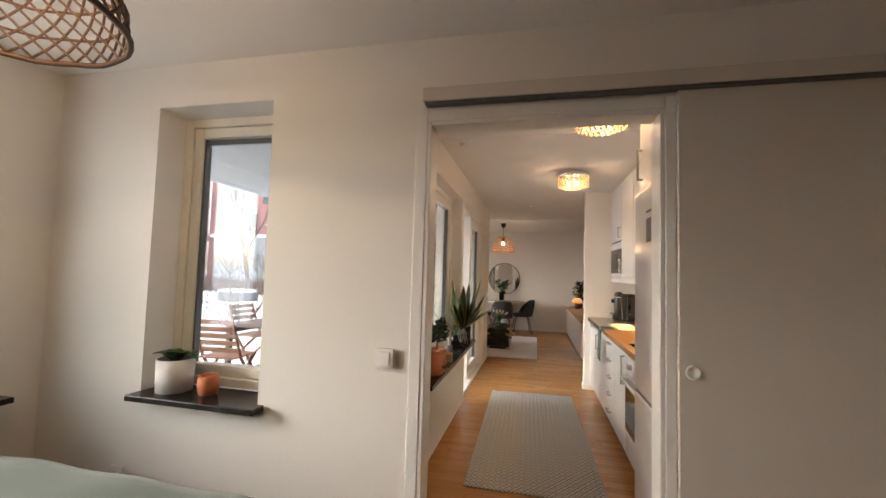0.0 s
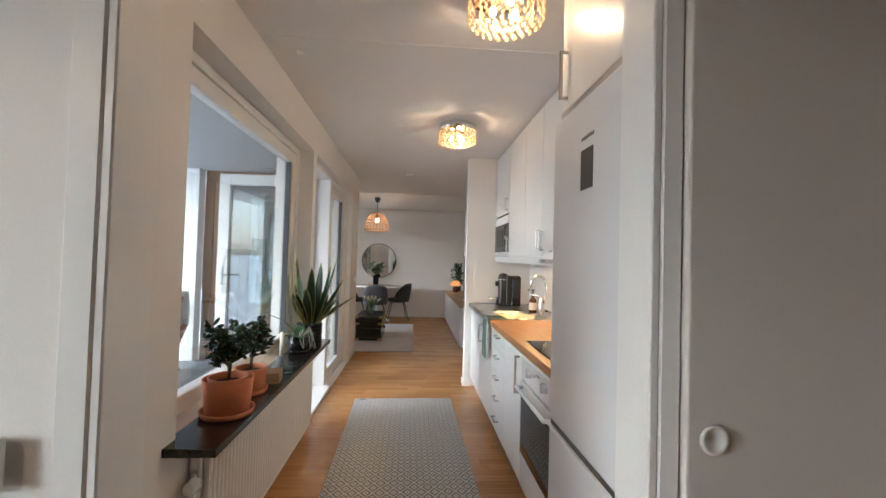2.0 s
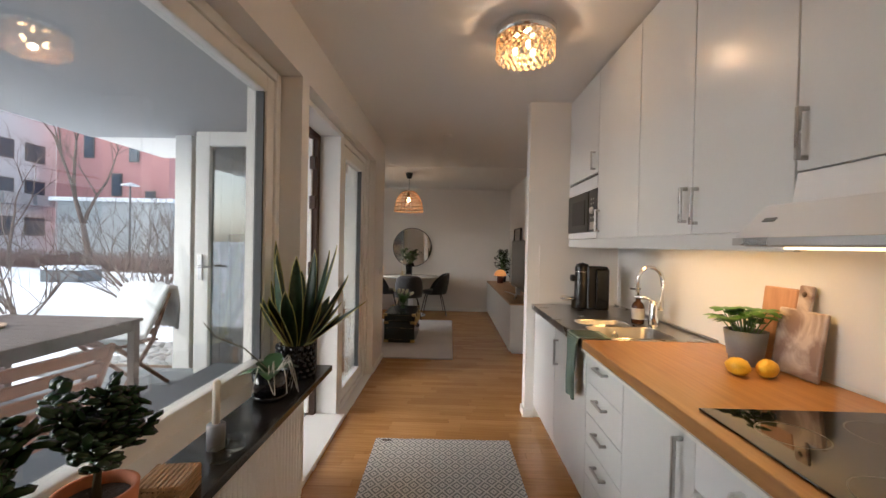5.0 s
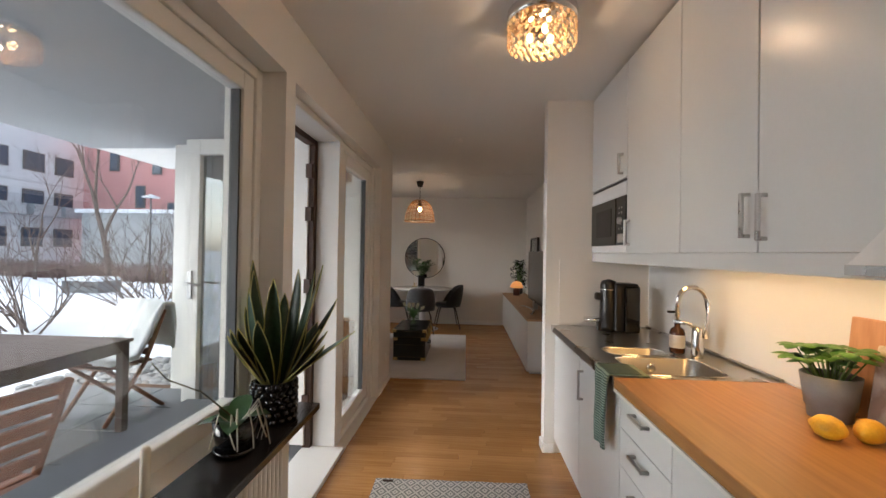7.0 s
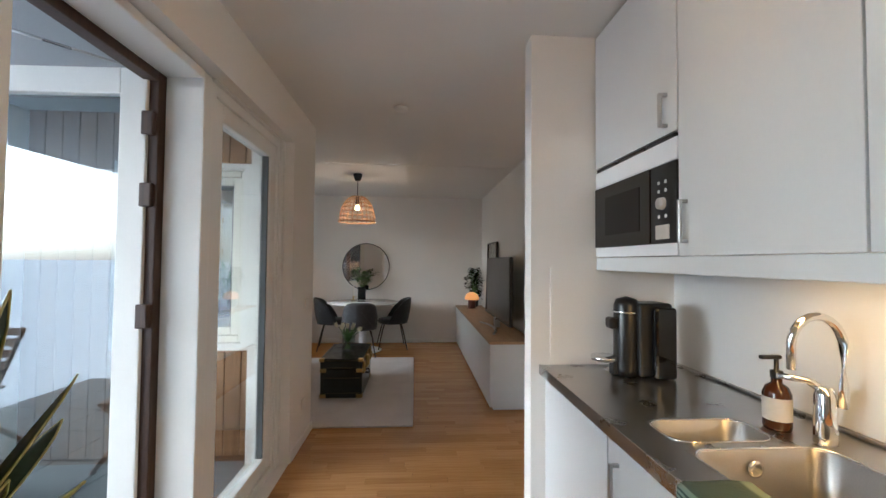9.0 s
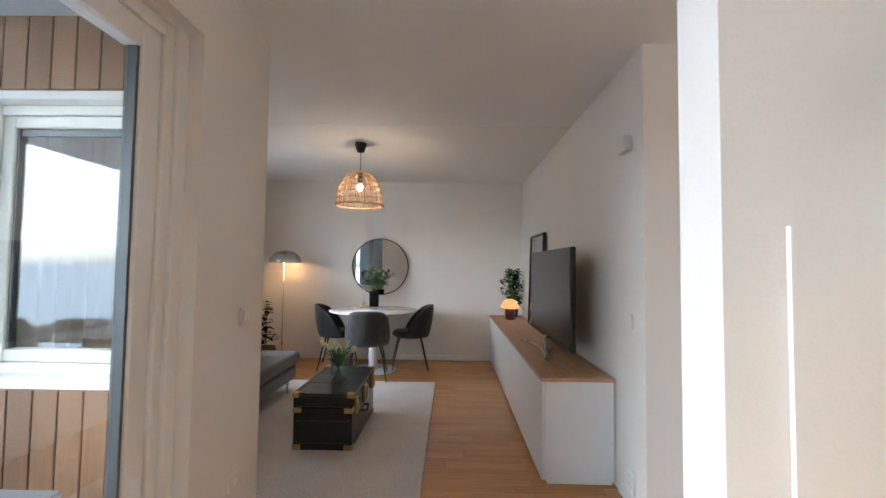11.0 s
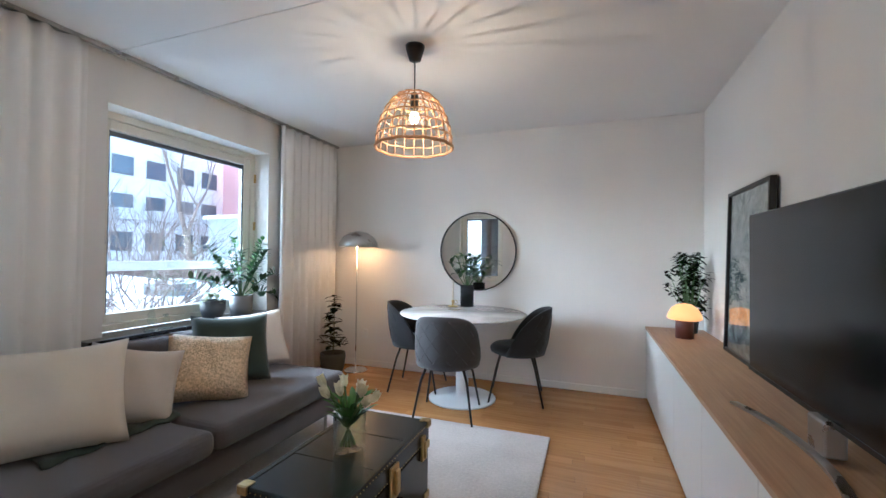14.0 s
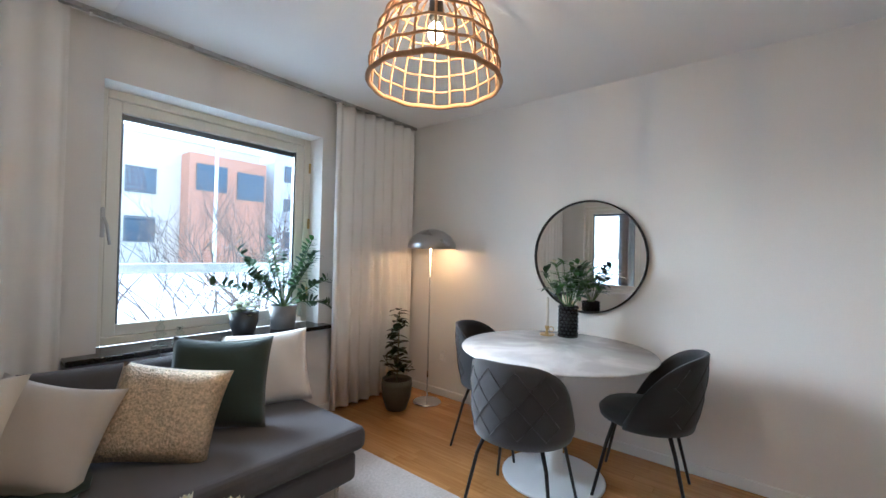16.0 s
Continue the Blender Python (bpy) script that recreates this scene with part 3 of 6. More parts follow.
# ---- terrace and the ground outside ----
structure("ground", box(-400, 400, -400, 400, -0.9, -0.26), M_SNOW, "snow-covered ground", "ground")
structure("terrace_floor", box(-3.4, -0.42, 2.8, 7.45, -0.25, -0.07), M_SUB, "dark joints of the terrace paving", "floor")
bm = lathe([(0, -0.02), (1, -0.02), (0.96, 0.25), (0.7, 0.55), (0.3, 0.72), (0, 0.75)], 40, wobble=lambda a, z: 1 + 0.12 * math.sin(3 * a + z) + 0.06 * math.sin(7 * a))
bmesh.ops.transform(bm, matrix=Matrix.Translation((-7.5, 11.5, -0.3)) @ Matrix.Diagonal((4.0, 2.4, 0.8, 1)), verts=bm.verts)
structure("snow_bank", bm, M_SNOW, "soft bank of shovelled snow", "snow")
structure("corner_post", box(-2.34, -2.16, 7.30, 7.46, -0.25, H, 0.005), M_TRIM, "white corner post of the terrace", "post")
# ---- kitchen ----
def bow_handle(parent, x, y, z, length, vertical=True, out=0.032):
    """A squared steel bow handle on a front that faces -x."""
    bm = bmesh.new()
    h = length / 2
    e = 0.006
    if vertical:
        add_box(bm, x - out, x - out + 0.012, y - e, y + e, z - h, z + h, 0.002, 1)
        for s in (-1, 1):
            add_box(bm, x - out + 0.012, x, y - e, y + e, z + s * (h - e) - e, z + s * (h - e) + e, 0.002, 1)
    else:
        add_box(bm, x - out, x - out + 0.012, y - h, y + h, z - e, z + e, 0.002, 1)
        for s in (-1, 1):
            add_box(bm, x - out + 0.012, x, y + s * (h - e) - e, y + s * (h - e) + e, z - e, z + e, 0.002, 1)
    return part("handle", bm, M_STEEL, parent, "brushed steel bow handle")


FX, UX = 1.335, 1.58


def base_unit(y0, y1, fronts, label, name="base_cabinet"):
    """A base cabinet; fronts are (z0, z1, handle) with handle (y, z, length, vertical)."""
    ob = thing(name, (0, 0, 0), label, "cabinet", group="kitchen base cabinets")
    part("body", box(FX + 0.02, 1.975, y0 + 0.002, y1 - 0.002, 0.10, 0.735 if 4.9 < y0 < 5.5 else 0.855), M_FRONT, ob)
    part("plinth", box(FX + 0.06, FX + 0.078, y0, y1, 0.0, 0.10), M_FRONT, ob)
    for z0, z1, hd in fronts:
        d = part("drawer_front" if len(fronts) > 1 else "door", box(FX, FX + 0.019, y0 + 0.0015, y1 - 0.0015, z0, z1, 0.0015, 1), M_FRONT, ob)
        if hd:
            bow_handle(d, FX, *hd)
    return ob


base_unit(5.542, 6.165, [(0.10, 0.855, None)], "white fully integrated dishwasher front under the steel worktop", "dishwasher")
base_unit(4.95, 5.538, [(0.10, 0.855, (5.47, 0.70, 0.16, True))], "white lacquered sink cabinet with steel handle")
base_unit(4.532, 4.947, [(0.10 + 0.151 * i, 0.10 + 0.151 * (i + 1) - 0.003, (4.74, 0.10 + 0.151 * i + 0.10, 0.12, False)) for i in range(5)], "white lacquered five-drawer unit with steel handles")
base_unit(4.067, 4.53, [(0.10, 0.855, (4.13, 0.70, 0.22, True))], "white lacquered base cabinet with long steel handle")
base_unit(3.236, 3.452, [(0.10, 0.855, (3.41, 0.70, 0.22, True))], "narrow white lacquered cabinet beside the oven")

ov = thing("oven", (0, 0, 0), "white built-in oven with dark glass door", "oven")
part("body", box(FX + 0.02, 1.95, 3.455, 4.064, 0.10, 0.855), M_ENAMEL, ov)
part("control_panel", box(FX - 0.004, FX + 0.02, 3.457, 4.062, 0.70, 0.85, 0.003), M_ENAMEL, ov)
dr = part("door", box(FX - 0.012, FX + 0.02, 3.457, 4.062, 0.27, 0.69, 0.004), M_ENAMEL, ov)
part("glass", box(FX - 0.015, FX - 0.0121, 3.492, 4.027, 0.30, 0.63), M_BLACKGLASS, dr, "dark oven glass")
part("handle", tube(bmesh.new(), [(FX - 0.012, 4.002, 0.665), (FX - 0.05, 4.002, 0.668), (FX - 0.05, 3.517, 0.668), (FX - 0.012, 3.517, 0.665)], 0.011), M_ENAMEL, dr, "white bar handle")
part("drawer_front", box(FX - 0.004, FX + 0.02, 3.457, 4.062, 0.10, 0.262, 0.003), M_ENAMEL, ov)
for y in (3.88, 3.63):
    k = lathe([(0.024, 0), (0.022, 0.02), (0.018, 0.024), (0, 0.024)], 20)
    bmesh.ops.transform(k, matrix=pose(FX - 0.004, y, 0.775, 0, -90, 0), verts=k.verts)
    kb = part("knob", k, M_ENAMEL, ov, "white turning knob")
    part("grip", box(FX - 0.036, FX - 0.026, y - 0.005, y + 0.005, 0.752, 0.798, 0.003), M_ENAMEL, kb)
for y in (3.815, 3.69):
    part("pilot_lamp", box(FX - 0.0055, FX - 0.0041, y - 0.005, y + 0.005, 0.775, 0.785), M_BLACK, ov)
part("mark", box(FX - 0.0052, FX - 0.0041, 3.73, 3.78, 0.79, 0.797), M_GREYPAINT, ov, "small grey maker's mark")

# worktops
wt = thing("oak_worktop", (0, 0, 0), "oiled solid oak worktop", "worktop")
bm = box(1.308, 1.975, 3.236, 4.945, 0.857, 0.90, 0.004)
part("board", bm, M_OAK, wt)
part("edge_strip", box(1.305, 1.335, 3.236, 4.945, 0.845, 0.8565), M_TRIM, wt, "white strip under the worktop")
st = thing("steel_worktop", (0, 0, 0), "brushed steel sink top with two bowls", "sink")
by0, by1 = 4.947, 6.168
B1, B2 = (1.42, 1.80, 4.98, 5.285), (1.42, 1.72, 5.325, 5.485)
for x0, x1, y0, y1 in ((1.308, 1.42, by0, by1), (1.80, 1.975, by0, by1), (1.42, 1.80, by0, B1[2]), (1.42, 1.80, B1[3], B2[2]), (1.42, 1.80, B2[3], by1), (1.72, 1.80, B2[2], B2[3])):
    part("top_panel", box(x0, x1, y0, y1, 0.872, 0.90), M_STEEL, st)
part("front_edge", box(1.305, 1.311, by0, by1, 0.858, 0.903, 0.002), M_STEEL, st)
part("rim", box(1.955, 1.972, by0, by1, 0.9005, 0.912, 0.003), M_STEEL, st)


def rounded_ring(x0, x1, y0, y1, r, z, n=6):
    """Points round a rectangle with rounded corners, n + 1 to a corner."""
    out = []
    for cx, cy, a0 in ((x1 - r, y1 - r, 0), (x0 + r, y1 - r, 90), (x0 + r, y0 + r, 180), (x1 - r, y0 + r, 270)):
        for k in range(n + 1):
            a = radians(a0 + 90 * k / n)
            out.append((cx + r * math.cos(a), cy + r * math.sin(a), z))
    return out


for x0, x1, y0, y1 in (B1, B2):
    bm = bmesh.new()
    rings = [rounded_ring(x0 - e, x1 + e, y0 - e, y1 + e, r, z) for e, r, z in ((0.004, 0.0005, 0.9012), (0.0, 0.055, 0.9022), (-0.004, 0.053, 0.897), (-0.012, 0.05, 0.775), (-0.022, 0.045, 0.757), (-0.045, 0.03, 0.75))]
    rings = [[bm.verts.new(p) for p in ring] for ring in rings]
    for a, c in zip(rings, rings[1:]):
        for k in range(len(a)):
            q = (k + 1) % len(a)
            bm.faces.new((a[k], a[q], c[q], c[k])).smooth = True
    bm.faces.new(rings[-1])
    bmesh.ops.recalc_face_normals(bm, faces=bm.faces)
    bmesh.ops.reverse_faces(bm, faces=bm.faces)
    bowl = part("bowl", bm, M_BOWL, st)
    part("lip", tube(bmesh.new(), rounded_ring(x0, x1, y0, y1, 0.055, 0.902), 0.003, n=6, closed=True), M_CHROME, bowl)
    part("drain", lathe([(0, 0.7515), (0.038, 0.7515), (0.04, 0.7535), (0.034, 0.7545), (0, 0.7525)], 24, ((x0 + x1) / 2, (y0 + y1) / 2, 0)), M_CHROME, bowl, "chrome drain strainer")
ofl = lathe([(0.022, 0), (0.022, 0.004), (0.012, 0.006), (0, 0.004)], 20)
bmesh.ops.transform(ofl, matrix=pose(1.60, 5.274, 0.855, 90, 0, 0), verts=ofl.verts)
part("overflow", ofl, M_CHROME, st, "round chrome overflow")

splash = structure("splashback", box(1.972, 1.98, 3.236, 6.168, 0.913, 1.36), M_FRONT, "smooth white splashback panel", "splashback")
structure("splashback_side", box(1.36, 1.972, 6.160, 6.169, 0.913, 1.36), M_WALL, "white side splash panel", "splashback")

hob = thing("cooktop", (0, 0, 0.90), "black glass ceramic cooktop let into the oak", "cooktop")
part("glass", box(1.36, 1.87, 3.515, 4.10, 0.001, 0.007, 0.002), M_BLACKGLASS, hob)
for x, y, r in ((1.49, 3.675, 0.09), (1.49, 3.945, 0.07), (1.74, 3.675, 0.07), (1.74, 3.945, 0.09)):
    part("zone", lathe([(r, 0.0072), (r + 0.002, 0.0074), (r + 0.004, 0.0072)], 36, (x, y, 0)), M_GREYPAINT, hob)


# wall cabinets
def wall_unit(y0, y1, z0, handle, label):
    ob = thing("wall_cabinet", (0, 0, 0), label, "cabinet", group="kitchen wall cabinets")
    part("body", box(UX + 0.02, 1.975, y0 + 0.001, y1 - 0.001, z0, 2.475), M_FRONT, ob)
    d = part("door", box(UX, UX + 0.019, y0 + 0.0015, y1 - 0.0015, z0, 2.475, 0.0015, 1), M_FRONT, ob)
    bow_handle(d, UX, *handle)
    return ob


wall_unit(5.545, 6.16, 1.832, (5.60, 1.915, 0.12, True), "white short wall cabinet above the microwave")
wall_unit(4.983, 5.542, 1.41, (5.50, 1.52, 0.14, True), "tall white wall cabinet with steel handle")
wall_unit(4.533, 4.98, 1.41, (4.568, 1.525, 0.14, True), "tall white wall cabinet with steel handle")
wall_unit(4.066, 4.53, 1.41, (4.495, 1.515, 0.14, True), "tall white wall cabinet with steel handle")
wall_unit(3.30, 4.063, 1.565, (4.03, 1.66, 0.14, True), "white wall cabinet above the extractor hood")
pel = thing("light_pelmet", (0, 0, 0), "white light pelmet under the wall cabinets", "pelmet")
part("board", box(UX + 0.004, UX + 0.022, 4.066, 6.16, 1.35, 1.4085, 0.002), M_FRONT, pel)
cs = thing("under_cabinet_lamp", (0, 0, 0), "slim lit strip lamp under the wall cabinets", "lamp")
part("housing", box(1.68, 1.76, 4.25, 5.45, 1.392, 1.4095, 0.003), M_TRIM, cs)
hood = thing("extractor_hood", (0, 0, 0), "white slim extractor hood with steel visor", "extractor hood")
bm = bmesh.new()
profile = ((1.42, 1.366), (1.42, 1.382), (1.505, 1.472), (1.572, 1.478), (1.585, 1.562), (1.97, 1.562), (1.97, 1.366))
for y in (3.46, 4.063):
    for x, z in profile:
        bm.verts.new((x, y, z))
bm.verts.ensure_lookup_table()
k = len(profile)
for i in range(k):
    j = (i + 1) % k
    bm.faces.new([bm.verts[q] for q in (i, j, j + k, i + k)])
bm.faces.new([bm.verts[q] for q in range(k)][::-1])
bm.faces.new([bm.verts[q + k] for q in range(k)])
bmesh.ops.recalc_face_normals(bm, faces=bm.faces)
part("casing", bm, M_ENAMEL, hood)
part("underside", box(1.44, 1.95, 3.475, 4.048, 1.361, 1.3655), M_STEEL, hood, "brushed steel underside")
part("filter", box(1.62, 1.93, 3.50, 4.02, 1.356, 1.3608, 0.002, 1), M_GREYPAINT, hood, "dark grease filter")
part("light_lens", box(1.46, 1.56, 3.60, 3.95, 1.355, 1.3608, 0.002, 1), M_LENS, hood, "lit hood lamp lens")
part("front_trim", box(1.415, 1.4195, 3.46, 4.063, 1.364, 1.384, 0.001, 1), M_STEEL, hood, "thin steel front edge")
k = lathe([(0.022, 0), (0.020, 0.016), (0, 0.018)], 20)
bmesh.ops.transform(k, matrix=pose(1.465, 3.62, 1.431, 0, -43, 0), verts=k.verts)
part("knob", k, M_ENAMEL, hood, "white turning knob")
b = box(-0.02, 0.02, -0.007, 0.007, -0.001, 0.001)
bmesh.ops.transform(b, matrix=pose(1.4645, 4.0, 1.4305, 0, -43.3, 0) @ pose(0, 0, 0, 0, 0, 90), verts=b.verts)
part("mark", b, M_GREYPAINT, hood, "small grey maker's mark")

mw = thing("microwave", (0, 0, 0), "built-in black and white microwave oven", "microwave")
part("body", box(UX + 0.02, 1.97, 5.548, 6.157, 1.415, 1.829), M_BLACK, mw)
part("surround", box(UX, UX + 0.019, 5.548, 6.157, 1.412, 1.455, 0.002), M_ENAMEL, mw, "white lower frame")
part("top_frame", box(UX, UX + 0.019, 5.548, 6.157, 1.735, 1.812, 0.002), M_ENAMEL, mw, "white top frame with mark")
for y0, y1 in ((5.56, 5.73), (5.75, 5.95), (5.97, 6.15)):
    part("vent", box(UX + 0.004, UX + 0.02, y0, y1, 1.815, 1.827), M_BLACK, mw, "dark vent slot")
dr = part("door", box(UX - 0.004, UX + 0.019, 5.70, 6.157, 1.457, 1.733, 0.003), M_BLACKGLASS, mw, "black glass door")
part("window", box(UX - 0.006, UX - 0.0041, 5.77, 6.05, 1.51, 1.68), M_SCREEN, dr)
cp = part("control_panel", box(UX - 0.002, UX + 0.019, 5.548, 5.697, 1.457, 1.733, 0.003), M_BLACK, mw, "black control panel")
k = lathe([(0.022, 0), (0.02, 0.015), (0, 0.016)], 20)
bmesh.ops.transform(k, matrix=pose(UX - 0.002, 5.625, 1.595, 0, -90, 0), verts=k.verts)
part("knob", k, M_STEEL, cp, "silver turning knob")
for y in (5.605, 5.645):
    for z in (1.55, 1.64, 1.67):
        part("button", box(UX - 0.005, UX - 0.0021, y - 0.006, y + 0.006, z - 0.006, z + 0.006, 0.002, 1), M_STEEL, cp)
part("open_button", box(UX - 0.005, UX - 0.0021, 5.585, 5.665, 1.47, 1.52, 0.002, 1), M_LABEL, cp, "pale door button")

# fridge with a cabinet above
fr = thing("fridge_freezer", (0, 0, 0), "tall white glossy fridge-freezer", "fridge")
part("body", box(1.262, 1.86, 2.625, 3.222, 0.03, 1.88, 0.01), M_ENAMEL, fr)
part("fridge_door", box(1.205, 1.258, 2.625, 3.222, 0.80, 1.882, 0.012, 3), M_ENAMEL, fr)
part("freezer_door", box(1.205, 1.258, 2.625, 3.222, 0.05, 0.782, 0.012, 3), M_ENAMEL, fr)
part("grip_slot", box(1.211, 1.258, 2.63, 3.217, 0.783, 0.799), M_GREYPAINT, fr, "dark grip slot between the doors")
part("display", box(1.2035, 1.2049, 2.888, 2.973, 1.592, 1.715), M_BLACK, fr, "small black display")
for i in range(7):
    part("letter_bar", box(1.2038, 1.2049, 2.885 + i * 0.013, 2.893 + i * 0.013, 1.745, 1.756), M_GREYPAINT, fr)
top = thing("fridge_top_cabinet", (0, 0, 0), "white cabinet above the fridge", "cabinet")
part("body", box(1.255, 1.975, 2.60, 3.232, 1.91, 2.475), M_FRONT, top)
dd = part("door", box(1.235, 1.254, 2.60, 3.232, 1.925, 2.475, 0.002), M_FRONT, top)
bow_handle(dd, 1.235, 3.18, 2.05, 0.18, True)
part("vent", box(1.230, 1.25, 2.62, 3.22, 1.895, 1.922), M_STEEL, top, "steel ventilation grille")
fill = thing("filler_panel", (0, 0, 0), "white filler panel beside the fridge", "panel")
part("board", box(1.245, 1.97, 2.598, 2.62, 0, 1.893), M_FRONT, fill)

# radiator under the kitchen sill
rad = thing("radiator", (-0.10, 4.13, 0.0), "white ribbed panel radiator under the sill", "radiator")
part("back_panel", box(-0.02, 0.02, -0.78, 0.78, 0.10, 0.64, 0.008), M_TRIM, rad)
for i in range(46):
    y = -0.765 + i * 0.034
    part("rib", box(0.0205, 0.052, y, y + 0.022, 0.115, 0.625, 0.006, 1), M_TRIM, rad)
part("top_rail", box(-0.015, 0.05, -0.78, 0.78, 0.6265, 0.645, 0.004), M_TRIM, rad)
part("bottom_rail", box(0.0205, 0.05, -0.78, 0.78, 0.097, 0.114, 0.004), M_TRIM, rad)
v = lathe([(0.018, 0), (0.024, 0.01), (0.024, 0.05), (0.018, 0.06), (0, 0.06)], 18)
bmesh.ops.transform(v, matrix=pose(0.02, -0.80, 0.52, 90, 0, 0), verts=v.verts)
part("valve", v, M_TRIM, rad, "white thermostat valve")
part("pipe", tube(bmesh.new(), [(0.01, -0.80, 0.0), (0.01, -0.80, 0.55)], 0.009), M_TRIM, rad)

# kitchen rug
kr = thing("kitchen_rug", (0.648, 4.60, 0.0), "flat-woven grey and cream diamond runner", "rug", turn=1.0)
bm = bmesh.new()
n = 30
g = [[bm.verts.new((-0.458 + 0.916 * i / 10, -1.137 + 2.274 * j / n, 0.009 + 0.002 * math.sin(i * 2.1) * math.sin(j * 1.3))) for j in range(n + 1)] for i in range(11)]
for i in range(10):
    for j in range(n):
        bm.faces.new((g[i][j], g[i + 1][j], g[i + 1][j + 1], g[i][j + 1]))
ex = bmesh.ops.extrude_face_region(bm, geom=bm.faces[:])
for v in ex["geom"]:
    if isinstance(v, bmesh.types.BMVert):
        v.co.z = 0.001
bmesh.ops.recalc_face_normals(bm, faces=bm.faces)
part("weave", bm, M_RUG, kr)
part("leather_tag", box(-0.41, -0.35, 1.095, 1.115, 0.011, 0.014, 0.001), M_DARKRATTAN, kr, "small dark leather tag")


# ---- ceiling lamps ----
def crystal_lamp(at, label):
    ob = thing("crystal_ceiling_lamp", at, label, "ceiling lamp", group="kitchen ceiling lamps")
    part("plate", lathe([(0, -0.002), (0.14, -0.002), (0.155, -0.010), (0.158, -0.055), (0.145, -0.06), (0, -0.06)], 40), M_CHROME, ob)
    me = None
    rnd = random.Random(3)
    for ring, (r, k, zs) in enumerate(((0.15, 26, (-0.03, -0.055, -0.08, -0.105)), (0.105, 18, (-0.06, -0.09, -0.12)), (0.05, 9, (-0.125,)))):
        for i in range(k):
            for z in zs:
                a = 2 * math.pi * (i + 0.5 * (zs.index(z) % 2)) / k
                if me is None:
                    b = bmesh.new()
                    ball(b, (0, 0, 0), 1, 1, (0.005, 0.0115, 0.0145))
                    d = link("crystal", b, M_CRYSTAL, ob)
                    me = d.data
                else:
                    d = new("crystal", me)
                    d.parent = ob
                d.matrix_basis = pose(r * math.cos(a), r * math.sin(a), z - 0.045, 0, 0, math.degrees(a) + rnd.uniform(-25, 25))
    for a in (0.6, 2.7, 4.8):
        b = bmesh.new()
        ball(b, (0.055 * math.cos(a), 0.055 * math.sin(a), -0.11), 0.014, 2, (1, 1, 1.5))
        part("bulb", b, M_BULB, ob, "lit warm bulb")
    return ob


M_CRYSTAL = mat("smoky_crystal", (0.85, 0.62, 0.40), 0.06, var=0.1, bump=0.0, random_tint=0.4)
cn, cl = M_CRYSTAL.node_tree.nodes, M_CRYSTAL.node_tree.links
c_tr, c_cl, c_mx, c_out = cn.new("ShaderNodeBsdfTranslucent"), cn.new("ShaderNodeBsdfTransparent"), cn.new("ShaderNodeMixShader"), cn.new("ShaderNodeMixShader")
c_tr.inputs[0].default_value, c_cl.inputs[0].default_value = (1.0, 0.84, 0.64, 1), (1.0, 0.93, 0.82, 1)
c_mx.inputs[0].default_value, c_out.inputs[0].default_value = 0.90, 0.28
cl.new(c_tr.outputs[0], c_mx.inputs[1])
cl.new(c_cl.outputs[0], c_mx.inputs[2])
cl.new(cn["Principled BSDF"].outputs[0], c_out.inputs[2])
cl.new(c_mx.outputs[0], c_out.inputs[1])
cl.new(c_out.outputs[0], cn["Material Output"].inputs[0])
crystal_lamp((1.035, 3.34, H), "round ceiling lamp hung with smoky crystal drops")
crystal_lamp((1.025, 5.09, H), "round ceiling lamp hung with smoky crystal drops")


def dome_lamp(name, at, label, rim, height, drop, cane, canes, rows, shift=0.0, twist=0.0, bulge=0.0):
    """A pendant with a dome woven of canes."""
    ob = thing(name, at, label, "pendant lamp")
    part("canopy", lathe([(0, 0), (0.058, 0), (0.055, -0.02), (0.035, -0.085), (0, -0.09)], 28), M_BLACKMETAL, ob, "black ceiling cup")
    part("cord", tube(bmesh.new(), [(0, 0, -0.08), (0, 0, -drop - 0.05)], 0.004), M_BLACKMETAL, ob)
    part("socket", lathe([(0, 0), (0.022, 0), (0.026, -0.09), (0.02, -0.10), (0, -0.10)], 18, (0, 0, -drop - 0.01)), M_BLACKMETAL, ob, "dark lamp holder")
    b = bmesh.new()
    ball(b, (0, 0, -drop - 0.155), 0.028, 2, (1, 1, 1.35))
    part("bulb", b, M_BULB, ob, "lit filament bulb")

    def prof(u):
        a = u * math.pi / 2
        return rim * (math.sin(a * (1 + bulge)) ** 0.8 if u > 0 else 0.0), -drop - height * (1 - math.cos(a)) ** 0.9
    sh = part("shade", bmesh.new(), cane, ob, "open woven cane shade")
    for i in range(canes):
        a0 = 2 * math.pi * i / canes
        pts = []
        for k in range(11):
            u = 0.12 + 0.88 * k / 10
            r, z = prof(u)
            a = a0 + twist * u
            pts.append((r * math.cos(a), r * math.sin(a), z))
        part("cane", tube(bmesh.new(), pts, 0.0042, n=6), cane, sh)
        if twist:
            part("cane", tube(bmesh.new(), [(r * math.cos(-math.atan2(y, x)), r * math.sin(-math.atan2(y, x)), z) for (x, y, z) in pts for r in (math.hypot(x, y),)], 0.0042, n=6), cane, sh)
    for k in range(rows):
        u = 0.12 + 0.88 * (k + (1 if rows < 12 else 0.5)) / rows
        r, z = prof(min(u, 1))
        w = 0.0045 if k < rows - 1 else 0.009
        part("hoop", tube(bmesh.new(), [((r + 0.004) * math.cos(t * math.pi / 20), (r + 0.004) * math.sin(t * math.pi / 20), z + 0.003 * math.sin(t * 1.7)) for t in range(40)], w, n=6, closed=True), cane, sh)
    return ob


